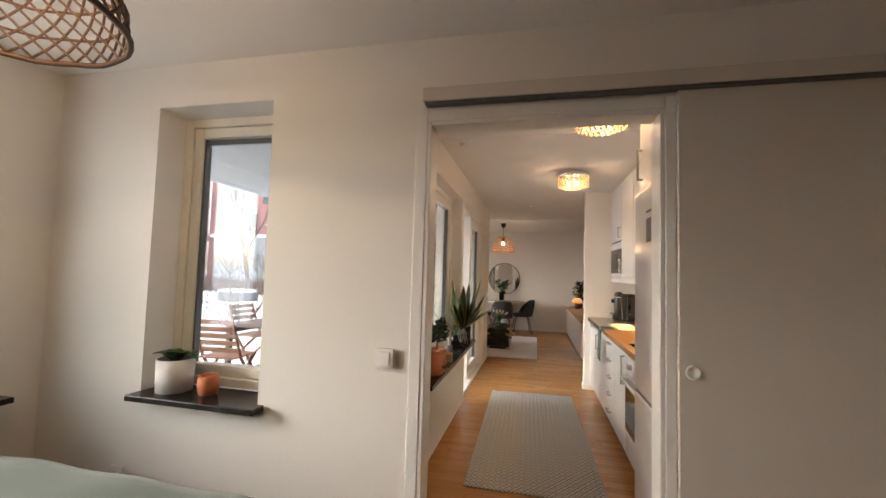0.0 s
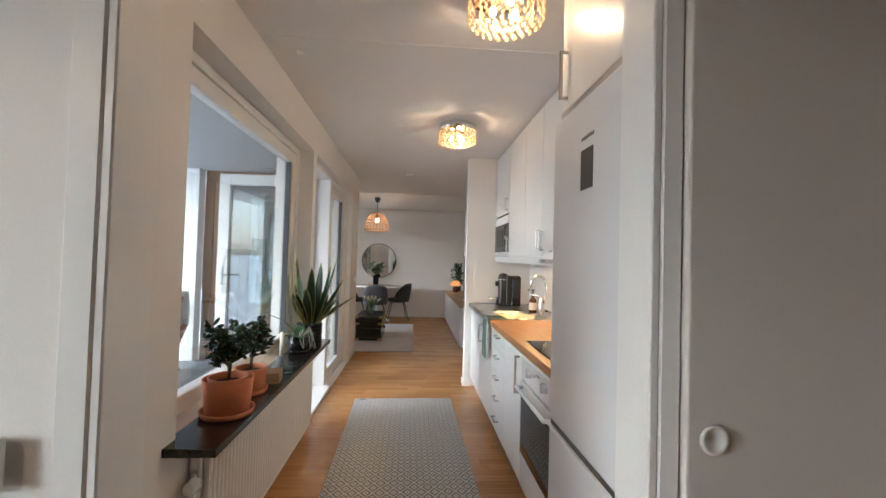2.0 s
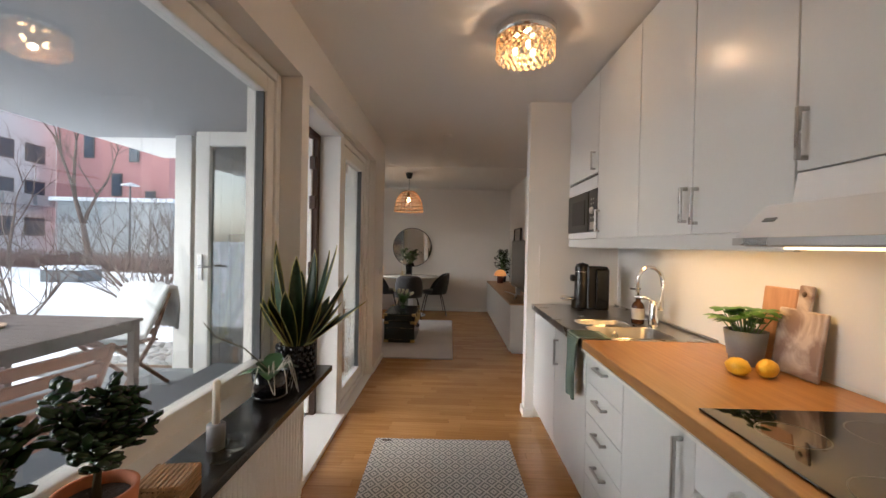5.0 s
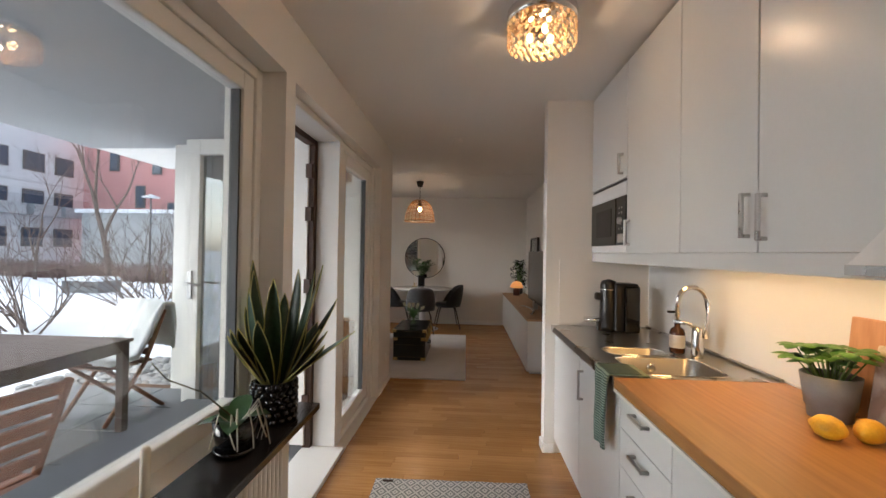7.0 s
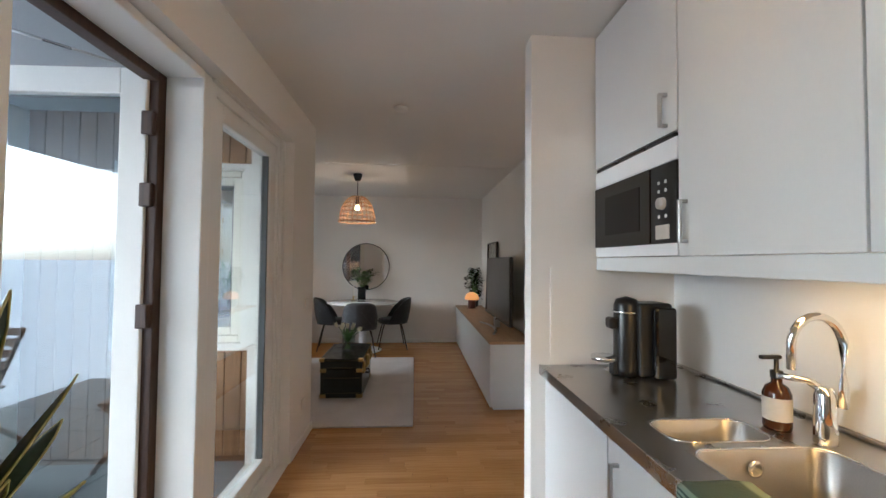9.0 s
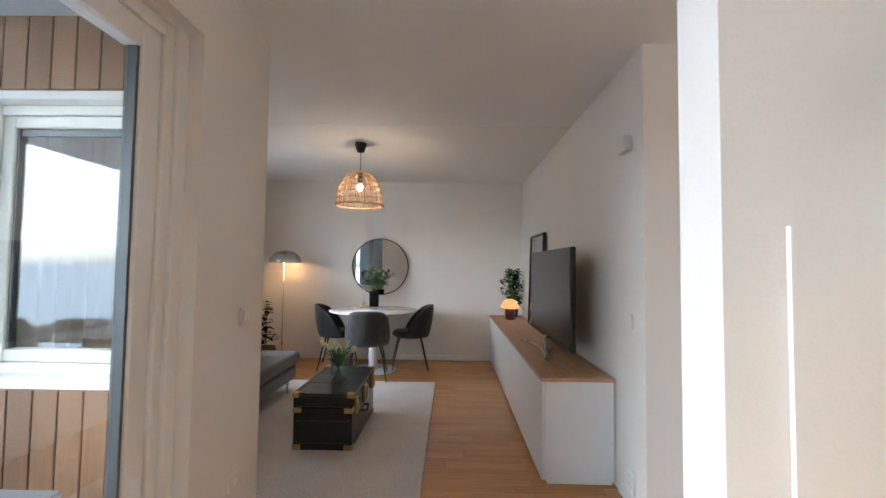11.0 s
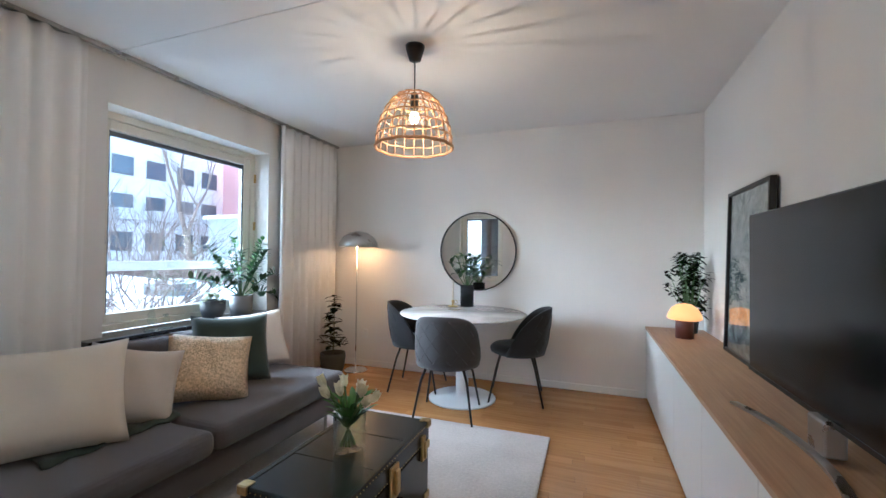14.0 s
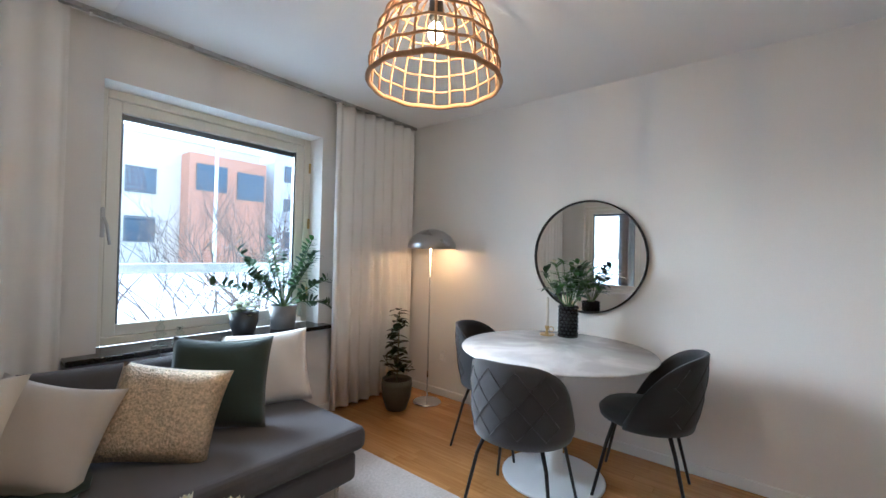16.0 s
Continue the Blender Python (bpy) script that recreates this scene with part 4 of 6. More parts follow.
dome_lamp("rattan_pendant_lamp", (-0.027, 9.466, H), "dome pendant lamp of woven natural rattan", 0.226, 0.335, 0.275, M_RATTAN, 22, 7)
dome_lamp("wicker_pendant_lamp", (-0.84, 1.45, H), "large dark wicker pendant lamp", 0.345, 0.33, 0.06, M_DARKRATTAN, 34, 5, twist=1.5)


# ---- plants ----
def leaf(bm, base, direction, length, width, curl=0.2, side=None, fold=0.15, seg=5):
    """One leaf: a pointed, folded blade that bends over."""
    d = Vector(direction).normalized()
    s = Vector(side) if side else d.cross(Vector((0, 0, 1)))
    s = (s if s.length > 1e-3 else Vector((1, 0, 0))).normalized()
    up = s.cross(d).normalized()
    rows = []
    for i in range(seg + 1):
        u = i / seg
        p = Vector(base) + d * (length * u) - Vector((0, 0, 1)) * (curl * length * u * u)
        w = width * 0.5 * (math.sin(math.pi * min(1, u * 0.92 + 0.08)) ** 0.7)
        rows.append((bm.verts.new(p - s * w + up * fold * w), bm.verts.new(p), bm.verts.new(p + s * w + up * fold * w)))
    for a, b in zip(rows, rows[1:]):
        for k in range(2):
            bm.faces.new((a[k], a[k + 1], b[k + 1], b[k])).smooth = True
    return [r[0].co.copy() for r in rows], [r[2].co.copy() for r in rows]


def pot(ob, r0, r1, h, material, saucer=0.0, name="pot", label=""):
    part(name, lathe([(0, 0.004), (r0, 0.004), (r1, h), (r1 - 0.008, h), (r1 - 0.012, h - 0.02), (r0 - 0.006, 0.02), (0, 0.02)], 36), material, ob, label)
    part("soil", lathe([(0, h - 0.018), (r1 - 0.014, h - 0.022)], 24), M_SOIL, ob)
    if saucer:
        part("saucer", lathe([(0, 0), (saucer, 0), (saucer + 0.008, 0.022), (saucer, 0.022), (saucer - 0.006, 0.006), (0, 0.0038)], 36), material, ob)


def jade(at, r, h, label, seed, size, rim=False):
    ob = thing("jade_plant", at, label, "potted plant", group="jade plants on the kitchen sill")
    rnd = random.Random(seed)
    pot(ob, r * 0.86, r, h, M_TERRA, r * 1.0)
    if rim:
        part("inner_pot", lathe([(r - 0.03, h - 0.04), (r - 0.02, h + 0.004), (r - 0.028, h + 0.004), (r - 0.036, h - 0.03)], 32), M_TERRA, ob)
    st, lf = bmesh.new(), bmesh.new()
    tube(st, [(0, 0, h - 0.02), (0.004, 0, h + 0.05), (0, 0.004, h + 0.09)], 0.011, 0.008)
    for i in range(11):
        a, e = rnd.uniform(0, 6.28), rnd.uniform(0.1, 1.0)
        tip = Vector((math.cos(a) * size * rnd.uniform(0.3, 1), math.sin(a) * size * rnd.uniform(0.3, 1), h + 0.09 + size * e))
        b = Vector((0, 0, h + rnd.uniform(0.04, 0.09)))
        mid = (b + tip) / 2 + Vector((0, 0, -0.01))
        tube(st, [b, mid, tip], 0.005, 0.003, 6)
        for k in range(24):
            q = mid.lerp(tip, rnd.uniform(0.0, 1.15)) + Vector((rnd.uniform(-.02, .02), rnd.uniform(-.02, .02), rnd.uniform(-.02, .02)))
            d = Vector((rnd.uniform(-1, 1), rnd.uniform(-1, 1), rnd.uniform(-0.2, 1)))
            t = bmesh.new()
            bmesh.ops.create_icosphere(t, subdivisions=1, radius=1)
            m = Matrix.Translation(q + d.normalized() * 0.016) @ d.to_track_quat("X", "Z").to_matrix().to_4x4() @ Matrix.Diagonal((0.021, 0.016, 0.006, 1))
            merge(lf, t, m, True)
    part("stem", st, M_STALK, ob)
    part("foliage", lf, M_DARKLEAF, ob)
    return ob


SZ = 0.705
jade((-0.06, 3.51, SZ), 0.098, 0.15, "jade plant in a terracotta pot inside a larger one", 1, 0.115, True)
jade((-0.075, 3.78, SZ), 0.075, 0.12, "small-leaved jade plant in a terracotta pot", 2, 0.115)


def beaded_vase(ob, r, h, rows, n, name="pot"):
    body = part(name, lathe([(0, 0.002), (r * 0.93, 0.002), (r * 0.95, h), (r * 0.85, h), (r * 0.85, h - 0.03), (0, h - 0.03)], 32), M_BLACKVASE, ob, "black pot covered with round knobs")
    me = None
    br = h / rows / 2 * 1.05
    for k in range(rows):
        for i in range(n):
            a = 2 * math.pi * (i + 0.5 * (k % 2)) / n
            if me is None:
                b = bmesh.new()
                ball(b, (0, 0, 0), br, 2)
                d = link("knob", b, M_BLACKVASE, body)
                me = d.data
            else:
                d = new("knob", me)
                d.parent = body
            d.location = (r * 0.95 * math.cos(a), r * 0.95 * math.sin(a), br + k * h / rows)
    return body


sp = thing("snake_plant", (-0.075, 4.88, SZ), "tall snake plant with yellow-edged leaves in a black knobbed pot", "potted plant")
beaded_vase(sp, 0.085, 0.16, 6, 16)
part("soil", lathe([(0, 0.135), (0.075, 0.132)], 24), M_SOIL, sp)
rnd = random.Random(11)
for i in range(22):
    a = rnd.uniform(0, 6.28)
    lean = rnd.uniform(0.35, 1.05) if i > 6 else rnd.uniform(0.05, 0.3)
    d = Vector((math.cos(a) * lean, math.sin(a) * lean, 1))
    if d.x < -0.22:
        d.x = -0.22
    L = rnd.uniform(0.40, 0.54) if i < 7 else rnd.uniform(0.30, 0.44)
    s = Vector((-math.sin(a), math.cos(a), 0))
    b, e = bmesh.new(), bmesh.new()
    base = (0.03 * math.cos(a), 0.03 * math.sin(a), 0.14)
    edges = leaf(b, base, d, L, 0.066, lean * 0.14, s, 0.5, 9)
    lf = part("leaf", b, M_SNAKE, sp)
    for side in edges:
        tube(e, side, 0.0028, 0.002, 5)
    part("margin", e, M_EDGE, lf, "yellow leaf margin")

orc = thing("orchid", (-0.075, 4.60, SZ), "orchid with round leaves and pale aerial roots in a black pot", "potted plant")
pot(orc, 0.055, 0.072, 0.115, M_BLACKVASE, 0.06)
for a, L, up in ((0.3, 0.13, 0.6), (1.7, 0.15, 1.2), (3.4, 0.13, 0.35), (-1.2, 0.15, 0.5), (2.6, 0.11, 0.9)):
    b = bmesh.new()
    leaf(b, (0, 0, 0.10), (math.cos(a), math.sin(a), up), L, 0.075, 0.35, None, 0.25, 8)
    part("leaf", b, M_LEAF, orc)
rnd = random.Random(5)
for i in range(9):
    a = rnd.uniform(-1.8, 1.0)
    x, y = math.cos(a), math.sin(a)
    part("root", tube(bmesh.new(), [(0.03 * x, 0.03 * y, 0.11), (0.075 * x, 0.075 * y, 0.15 + rnd.uniform(0, 0.02)), (0.095 * x, 0.095 * y, 0.10), (0.10 * x + rnd.uniform(-0.02, 0.02), 0.10 * y, rnd.uniform(0.01, 0.06))], 0.003, 0.002, 6), M_ROOT, orc)
part("flower_stem", tube(bmesh.new(), [(0, 0, 0.11), (-0.08, -0.06, 0.22), (-0.17, -0.10, 0.27), (-0.2, -0.13, 0.33)], 0.003, 0.002, 6), M_STALK, orc)

cst = thing("coaster_stack", (-0.04, 3.95, SZ), "stack of slatted bamboo coasters", "coasters", turn=8)
for k in range(5):
    c = part("coaster", box(-0.055, 0.055, -0.055, 0.055, k * 0.011, k * 0.011 + 0.006, 0.001, 1), M_COASTER, cst)
    for i in range(9):
        part("slat", box(-0.054 + i * 0.0122, -0.046 + i * 0.0122, -0.055, 0.055, k * 0.011 + 0.0061, k * 0.011 + 0.0105), M_COASTER, c)
ch = thing("marble_candle_holder", (-0.06, 4.19, SZ), "grey marble candle holder with a half-burnt ivory candle", "candle holder")
part("block", lathe([(0, 0), (0.026, 0), (0.027, 0.075), (0.022, 0.078), (0, 0.078)], 28), M_GREYPOT, ch)
part("candle", lathe([(0, 0.07), (0.0115, 0.07), (0.011, 0.205), (0.006, 0.213), (0, 0.21)], 18), M_WAX, ch, "ivory taper candle")
for x, y in ((-0.005, 4.12), (0.0, 4.195)):
    tg = thing("glass_tealight_holder", (x + 0.0, y, SZ), "small clear glass tealight holder", "candle holder", group="glass tealight holders")
    part("glass", lathe([(0, 0.001), (0.026, 0.001), (0.030, 0.008), (0.030, 0.036), (0.025, 0.038), (0.023, 0.014), (0, 0.012)], 28), M_CLEAR, tg)

# ---- things on the worktop ----
cm = thing("coffee_machine", (1.69, 5.99, 0.90), "black capsule coffee machine with steel cup rest", "coffee machine")
part("body", box(-0.03, 0.12, -0.07, 0.07, 0.003, 0.315, 0.015, 3), M_BLACK, cm)
part("water_tank", box(0.02, 0.115, -0.105, -0.072, 0.003, 0.30, 0.012, 3), M_BLACKGLASS, cm, "dark translucent water tank")
part("head", lathe([(0, 0), (0.052, 0), (0.055, 0.03), (0.052, 0.30), (0.042, 0.325), (0, 0.338)], 32, (-0.05, 0.0, 0.003)), M_BLACK, cm)
part("spout", box(-0.135, -0.10, -0.03, 0.03, 0.20, 0.25, 0.012), M_BLACK, cm)
part("cup_rest", lathe([(0, 0.065), (0.055, 0.065), (0.058, 0.075), (0.055, 0.085), (0, 0.085)], 28, (-0.15, 0, 0)), M_CHROME, cm, "chrome cup rest")
part("cup_arm", box(-0.12, -0.09, -0.02, 0.02, 0.003, 0.08, 0.004), M_BLACK, cm)
part("ring", lathe([(0.0548, 0.27), (0.0562, 0.273), (0.0548, 0.276)], 32, (-0.05, 0, 0)), M_CHROME, cm)

fa = thing("kitchen_tap", (1.835, 5.31, 0.90), "tall chrome kitchen mixer tap with curved spout", "tap")
part("base", lathe([(0, 0.001), (0.027, 0.001), (0.027, 0.02), (0.024, 0.13), (0.018, 0.15), (0, 0.155)], 28), M_CHROME, fa)
arc = [(0.03, -0.02, 0.10), (0.035, -0.02, 0.15)] + [(-0.03 + 0.065 * math.cos(math.pi * k / 12), -0.02 + 0.02 * k / 12, 0.27 + 0.075 * math.sin(math.pi * k / 12)) for k in range(13)] + [(-0.096, 0.0, 0.20)]
part("spout", tube(bmesh.new(), arc, 0.012, 0.011, 12), M_CHROME, fa)
part("lever", tube(bmesh.new(), [(0, 0, 0.14), (-0.03, 0.02, 0.165), (-0.09, 0.05, 0.17)], 0.012, 0.008), M_CHROME, fa)
so = thing("soap_bottle", (1.79, 5.41, 0.90), "amber soap bottle with black pump", "soap bottle")
part("bottle", lathe([(0, 0.001), (0.034, 0.001), (0.036, 0.01), (0.036, 0.105), (0.028, 0.125), (0.014, 0.135), (0.014, 0.15), (0, 0.15)], 28), M_AMBER, so)
part("label", lathe([(0.0366, 0.03), (0.0366, 0.095)], 28), M_LABEL, so, "plain grey paper label")
part("pump", lathe([(0, 0.149), (0.016, 0.149), (0.016, 0.17), (0.006, 0.172), (0.006, 0.205), (0, 0.205)], 18), M_BLACK, so, "black pump")
part("nozzle", box(-0.05, 0.012, -0.008, 0.008, 0.2045, 0.216, 0.003), M_BLACK, so)

tw = thing("tea_towel", (1.295, 5.04, 0.90), "green striped tea towel hanging over the worktop edge", "tea towel")
bm = bmesh.new()
prof = [(0.16, 0.006), (0.10, 0.012), (0.04, 0.010), (0.008, 0.012), (-0.008, 0.004), (-0.014, -0.03), (-0.014, -0.12), (-0.018, -0.22), (-0.016, -0.31)]
g = [[bm.verts.new((x - 0.006 * math.sin(j * 1.1) * (1 if z < 0 else 0.3), -0.085 + 0.17 * j / 10 * (1 - 0.15 * (z < -0.05)) + 0.02 * (z < -0.05), z)) for j in range(11)] for x, z in prof]
for i in range(len(prof) - 1):
    for j in range(10):
        bm.faces.new((g[i][j], g[i][j + 1], g[i + 1][j + 1], g[i + 1][j])).smooth = True
ob = part("cloth", bm, M_TOWEL, tw)
ob.modifiers.new("thickness", "SOLIDIFY").thickness = 0.008

ba = thing("basil_plant", (1.84, 4.59, 0.90), "basil plant in a grey pot", "potted plant")
part("pot", lathe([(0, 0.001), (0.055, 0.001), (0.057, 0.035), (0.062, 0.037), (0.075, 0.135), (0.068, 0.135), (0.06, 0.11), (0, 0.11)], 36), M_GREYPOT, ba)
st, lf = bmesh.new(), bmesh.new()
rnd = random.Random(8)
for i in range(26):
    a, r = rnd.uniform(0, 6.28), rnd.uniform(0.01, 0.10)
    tip = Vector((r * math.cos(a), r * math.sin(a), 0.13 + rnd.uniform(0.03, 0.10)))
    tube(st, [(tip.x * 0.3, tip.y * 0.3, 0.10), tip], 0.0025, 0.002, 5)
    for k in range(5):
        b = a + rnd.uniform(-2.5, 2.5)
        leaf(lf, tip, (math.cos(b), math.sin(b), rnd.uniform(-0.1, 0.5)), rnd.uniform(0.035, 0.06), 0.035, 0.4, None, -0.3, 5)
part("stem", st, M_GREENSTALK, ba)
part("foliage", lf, M_BRIGHTLEAF, ba)
for x, y, t in ((1.70, 4.43, 20), (1.79, 4.41, -60)):
    le = thing("lemon", (x, y, 0.90), "ripe yellow lemon beside the basil", "lemon", t, "lemons on the worktop")
    b = lathe([(0, -0.047), (0.008, -0.044), (0.014, -0.037), (0.028, -0.022), (0.033, 0), (0.028, 0.022), (0.014, 0.037), (0.008, 0.042), (0, 0.044)], 24)
    bmesh.ops.transform(b, matrix=pose(0, 0, 0.0335, 90, 0, 0), verts=b.verts)
    part("peel", b, M_LEMON, le)


def leaning_board(name, at, label, w, h, material, tilt, neck=0.0):
    ob = thing(name, at, label, "cutting board")
    b = box(-0.008, 0.008, -w / 2, w / 2, 0, h, 0.006, 2)
    if neck:
        add_box(b, -0.0078, 0.0078, -0.028, 0.028, h - 0.02, h + neck, 0.006, 2)
    bmesh.ops.transform(b, matrix=pose(0, 0, 0.002, 0, tilt, 0), verts=b.verts)
    part("board", b, material, ob)
    if neck:
        hb = lathe([(0, -0.0095), (0.010, -0.0095), (0.010, 0.0095), (0, 0.0095)], 18)
        bmesh.ops.transform(hb, matrix=pose(math.sin(radians(tilt)) * (h + neck * 0.65), 0, (h + neck * 0.65) * math.cos(radians(tilt)), 0, 90 + tilt, 0), verts=hb.verts)
        part("hole", hb, M_DARKRATTAN, ob, "dark hanging hole")
    return ob


leaning_board("marble_cutting_board", (1.905, 4.44, 0.90), "veined pink-grey marble board leaning on the splashback", 0.20, 0.24, M_BOARDMARBLE, 8, 0.09)
leaning_board("wooden_cutting_board", (1.93, 4.57, 0.90), "beech cutting board leaning on the splashback", 0.16, 0.31, M_PINKBOARD, 6)
# ---- living room ----
lr = thing("living_rug", (0, 0, 0), "soft mottled greige rug under the trunk", "rug")
part("rug_body", box(-1.55, 0.71, 7.71, 10.13, 0.001, 0.016, 0.006), M_LRUG, lr)

mb = thing("media_bench", (0, 0, 0), "long white media bench with an oak top", "sideboard")
part("body", box(1.442, 1.855, 8.05, 11.25, 0.03, 0.611), M_FRONT, mb)
part("top", box(1.415, 1.86, 8.04, 11.252, 0.613, 0.637, 0.003), M_BENCHTOP, mb, "oak veneer top")
for i in range(5):
    w = (11.25 - 8.05) / 5
    part("door", box(1.423, 1.441, 8.05 + i * w + 0.002, 8.05 + (i + 1) * w - 0.002, 0.03, 0.61, 0.0015, 1), M_FRONT, mb)
part("plinth", box(1.46, 1.85, 8.07, 11.23, 0, 0.03), M_FRONT, mb)

tv = thing("television", (1.655, 8.84, 0.638), "large switched-off flat television on a curved silver stand", "television")
part("panel", box(-0.012, 0.022, -0.635, 0.635, 0.105, 0.80, 0.006), M_BLACK, tv)
part("screen", box(-0.0145, -0.0121, -0.627, 0.627, 0.122, 0.793), M_SCREEN, tv, "dark glossy screen")
part("bezel", box(-0.016, -0.0122, -0.635, 0.635, 0.105, 0.121, 0.001), M_BLACKMETAL, tv)
part("rear_housing", box(0.022, 0.06, -0.45, 0.45, 0.13, 0.5, 0.015), M_BLACK, tv)
st = bmesh.new()
pts = [(-0.045 - 0.085 * (1 - (2 * k / 16 - 1) ** 2) * -1 - 0.085, -0.43 + 0.86 * k / 16, 0.008) for k in range(17)]
g = []
for x, y, z in pts:
    g.append([st.verts.new((x - 0.014, y, 0.001)), st.verts.new((x + 0.014, y, 0.001)), st.verts.new((x + 0.014, y, 0.012)), st.verts.new((x - 0.014, y, 0.012))])
for a, b in zip(g, g[1:]):
    for k in range(4):
        st.faces.new((a[k], a[(k + 1) % 4], b[(k + 1) % 4], b[k]))
st.faces.new(g[0][::-1])
st.faces.new(g[-1])
part("foot", st, M_STEEL, tv, "curved brushed silver foot")
part("neck", box(-0.04, 0.02, -0.05, 0.05, 0.0125, 0.12, 0.008), M_STEEL, tv)

pf = thing("framed_picture", (1.80, 10.11, 0.638), "black-framed print of breaking sea waves leaning on the wall", "picture")
for y0, y1, z0, z1 in ((-0.34, -0.318, 0, 1.03), (0.318, 0.34, 0, 1.03), (-0.318, 0.318, 0, 0.022), (-0.318, 0.318, 1.008, 1.03)):
    b = box(-0.02, 0.012, y0, y1, z0, z1, 0.002)
    bmesh.ops.transform(b, matrix=pose(0.012, 0, 0, 0, 1.6, 0), verts=b.verts)
    part("frame", b, M_BLACK, pf)
b = box(-0.002, 0.004, -0.318, 0.318, 0.022, 1.008)
bmesh.ops.transform(b, matrix=pose(0.012, 0, 0, 0, 1.6, 0), verts=b.verts)
part("print", b, M_PICTURE, pf, "print of white foam on dark teal water")
b = box(-0.009, -0.006, -0.318, 0.318, 0.022, 1.008)
bmesh.ops.transform(b, matrix=pose(0.012, 0, 0, 0, 1.6, 0), verts=b.verts)
part("glazing", b, M_GLASS, pf)

ml = thing("mushroom_lamp", (1.63, 10.78, 0.638), "glowing opal mushroom lamp on an oxblood base", "table lamp")
part("base", lathe([(0, 0.001), (0.062, 0.001), (0.062, 0.14), (0.055, 0.145), (0, 0.145)], 32), M_OXBLOOD, ml)
part("shade", lathe([(0, 0.14), (0.105, 0.14), (0.118, 0.148), (0.112, 0.18), (0.088, 0.225), (0.05, 0.252), (0, 0.262)], 40), M_SHADEGLOW, ml, "lit opal glass cap")

bp = thing("bushy_plant", (1.71, 11.04, 0.638), "dark bushy trailing plant in a pot behind the lamp", "potted plant")
pot(bp, 0.06, 0.075, 0.16, M_DARKPOT)
lf, stm = bmesh.new(), bmesh.new()
rnd = random.Random(21)
for i in range(46):
    a, r, z = rnd.uniform(0, 6.28), rnd.uniform(0.03, 0.17), rnd.uniform(0.18, 0.63)
    r = r * (1.1 - abs(z - 0.38) * 1.6)
    q = Vector((r * math.cos(a), r * math.sin(a), z))
    tube(stm, [(q.x * 0.2, q.y * 0.2, 0.14), q * 0.9 + Vector((0, 0, 0.03)), q], 0.003, 0.002, 5)
    for k in range(9):
        b = rnd.uniform(0, 6.28)
        leaf(lf, q + Vector((rnd.uniform(-.02, .02), rnd.uniform(-.02, .02), rnd.uniform(-.04, .04))), (math.cos(b), math.sin(b), rnd.uniform(-0.5, 0.5)), rnd.uniform(0.04, 0.065), 0.032, 0.4, None, -0.2, 4)
part("stem", stm, M_GREENSTALK, bp)
part("foliage", lf, M_DARKLEAF, bp)

# round mirror
mi = thing("round_mirror", (-0.12, 11.268, 1.288), "large round mirror in a thin black frame", "mirror")
b = lathe([(0.395, 0), (0.395, 0.022), (0.385, 0.022), (0.385, 0.010), (0, 0.010)], 72)
fr_ = lathe([(0.386, 0.001), (0.398, 0.001), (0.398, 0.024), (0.386, 0.024), (0.386, 0.001)], 72)
gl_ = lathe([(0, 0.012), (0.386, 0.012)], 72)
b.free()
for q, nm, mm_ in ((fr_, "frame", M_BLACKMETAL), (gl_, "glass", M_MIRROR)):
    bmesh.ops.transform(q, matrix=pose(0, 0, 0, 90, 0, 0), verts=q.verts)
    part(nm, q, mm_, mi)

# table
tb = thing("round_dining_table", (-0.09, 10.68, 0), "round white marble dining table on a tulip foot", "dining table")
part("top", lathe([(0, 0.722), (0.50, 0.722), (0.545, 0.735), (0.55, 0.742), (0.545, 0.747), (0, 0.747)], 72), M_MARBLE, tb)
part("foot", lathe([(0, 0.001), (0.29, 0.001), (0.292, 0.008), (0.28, 0.014), (0.12, 0.022), (0.065, 0.035), (0.055, 0.06), (0.052, 0.66), (0.07, 0.70), (0.14, 0.7215), (0, 0.7215)], 48), M_TULIPWHITE, tb)


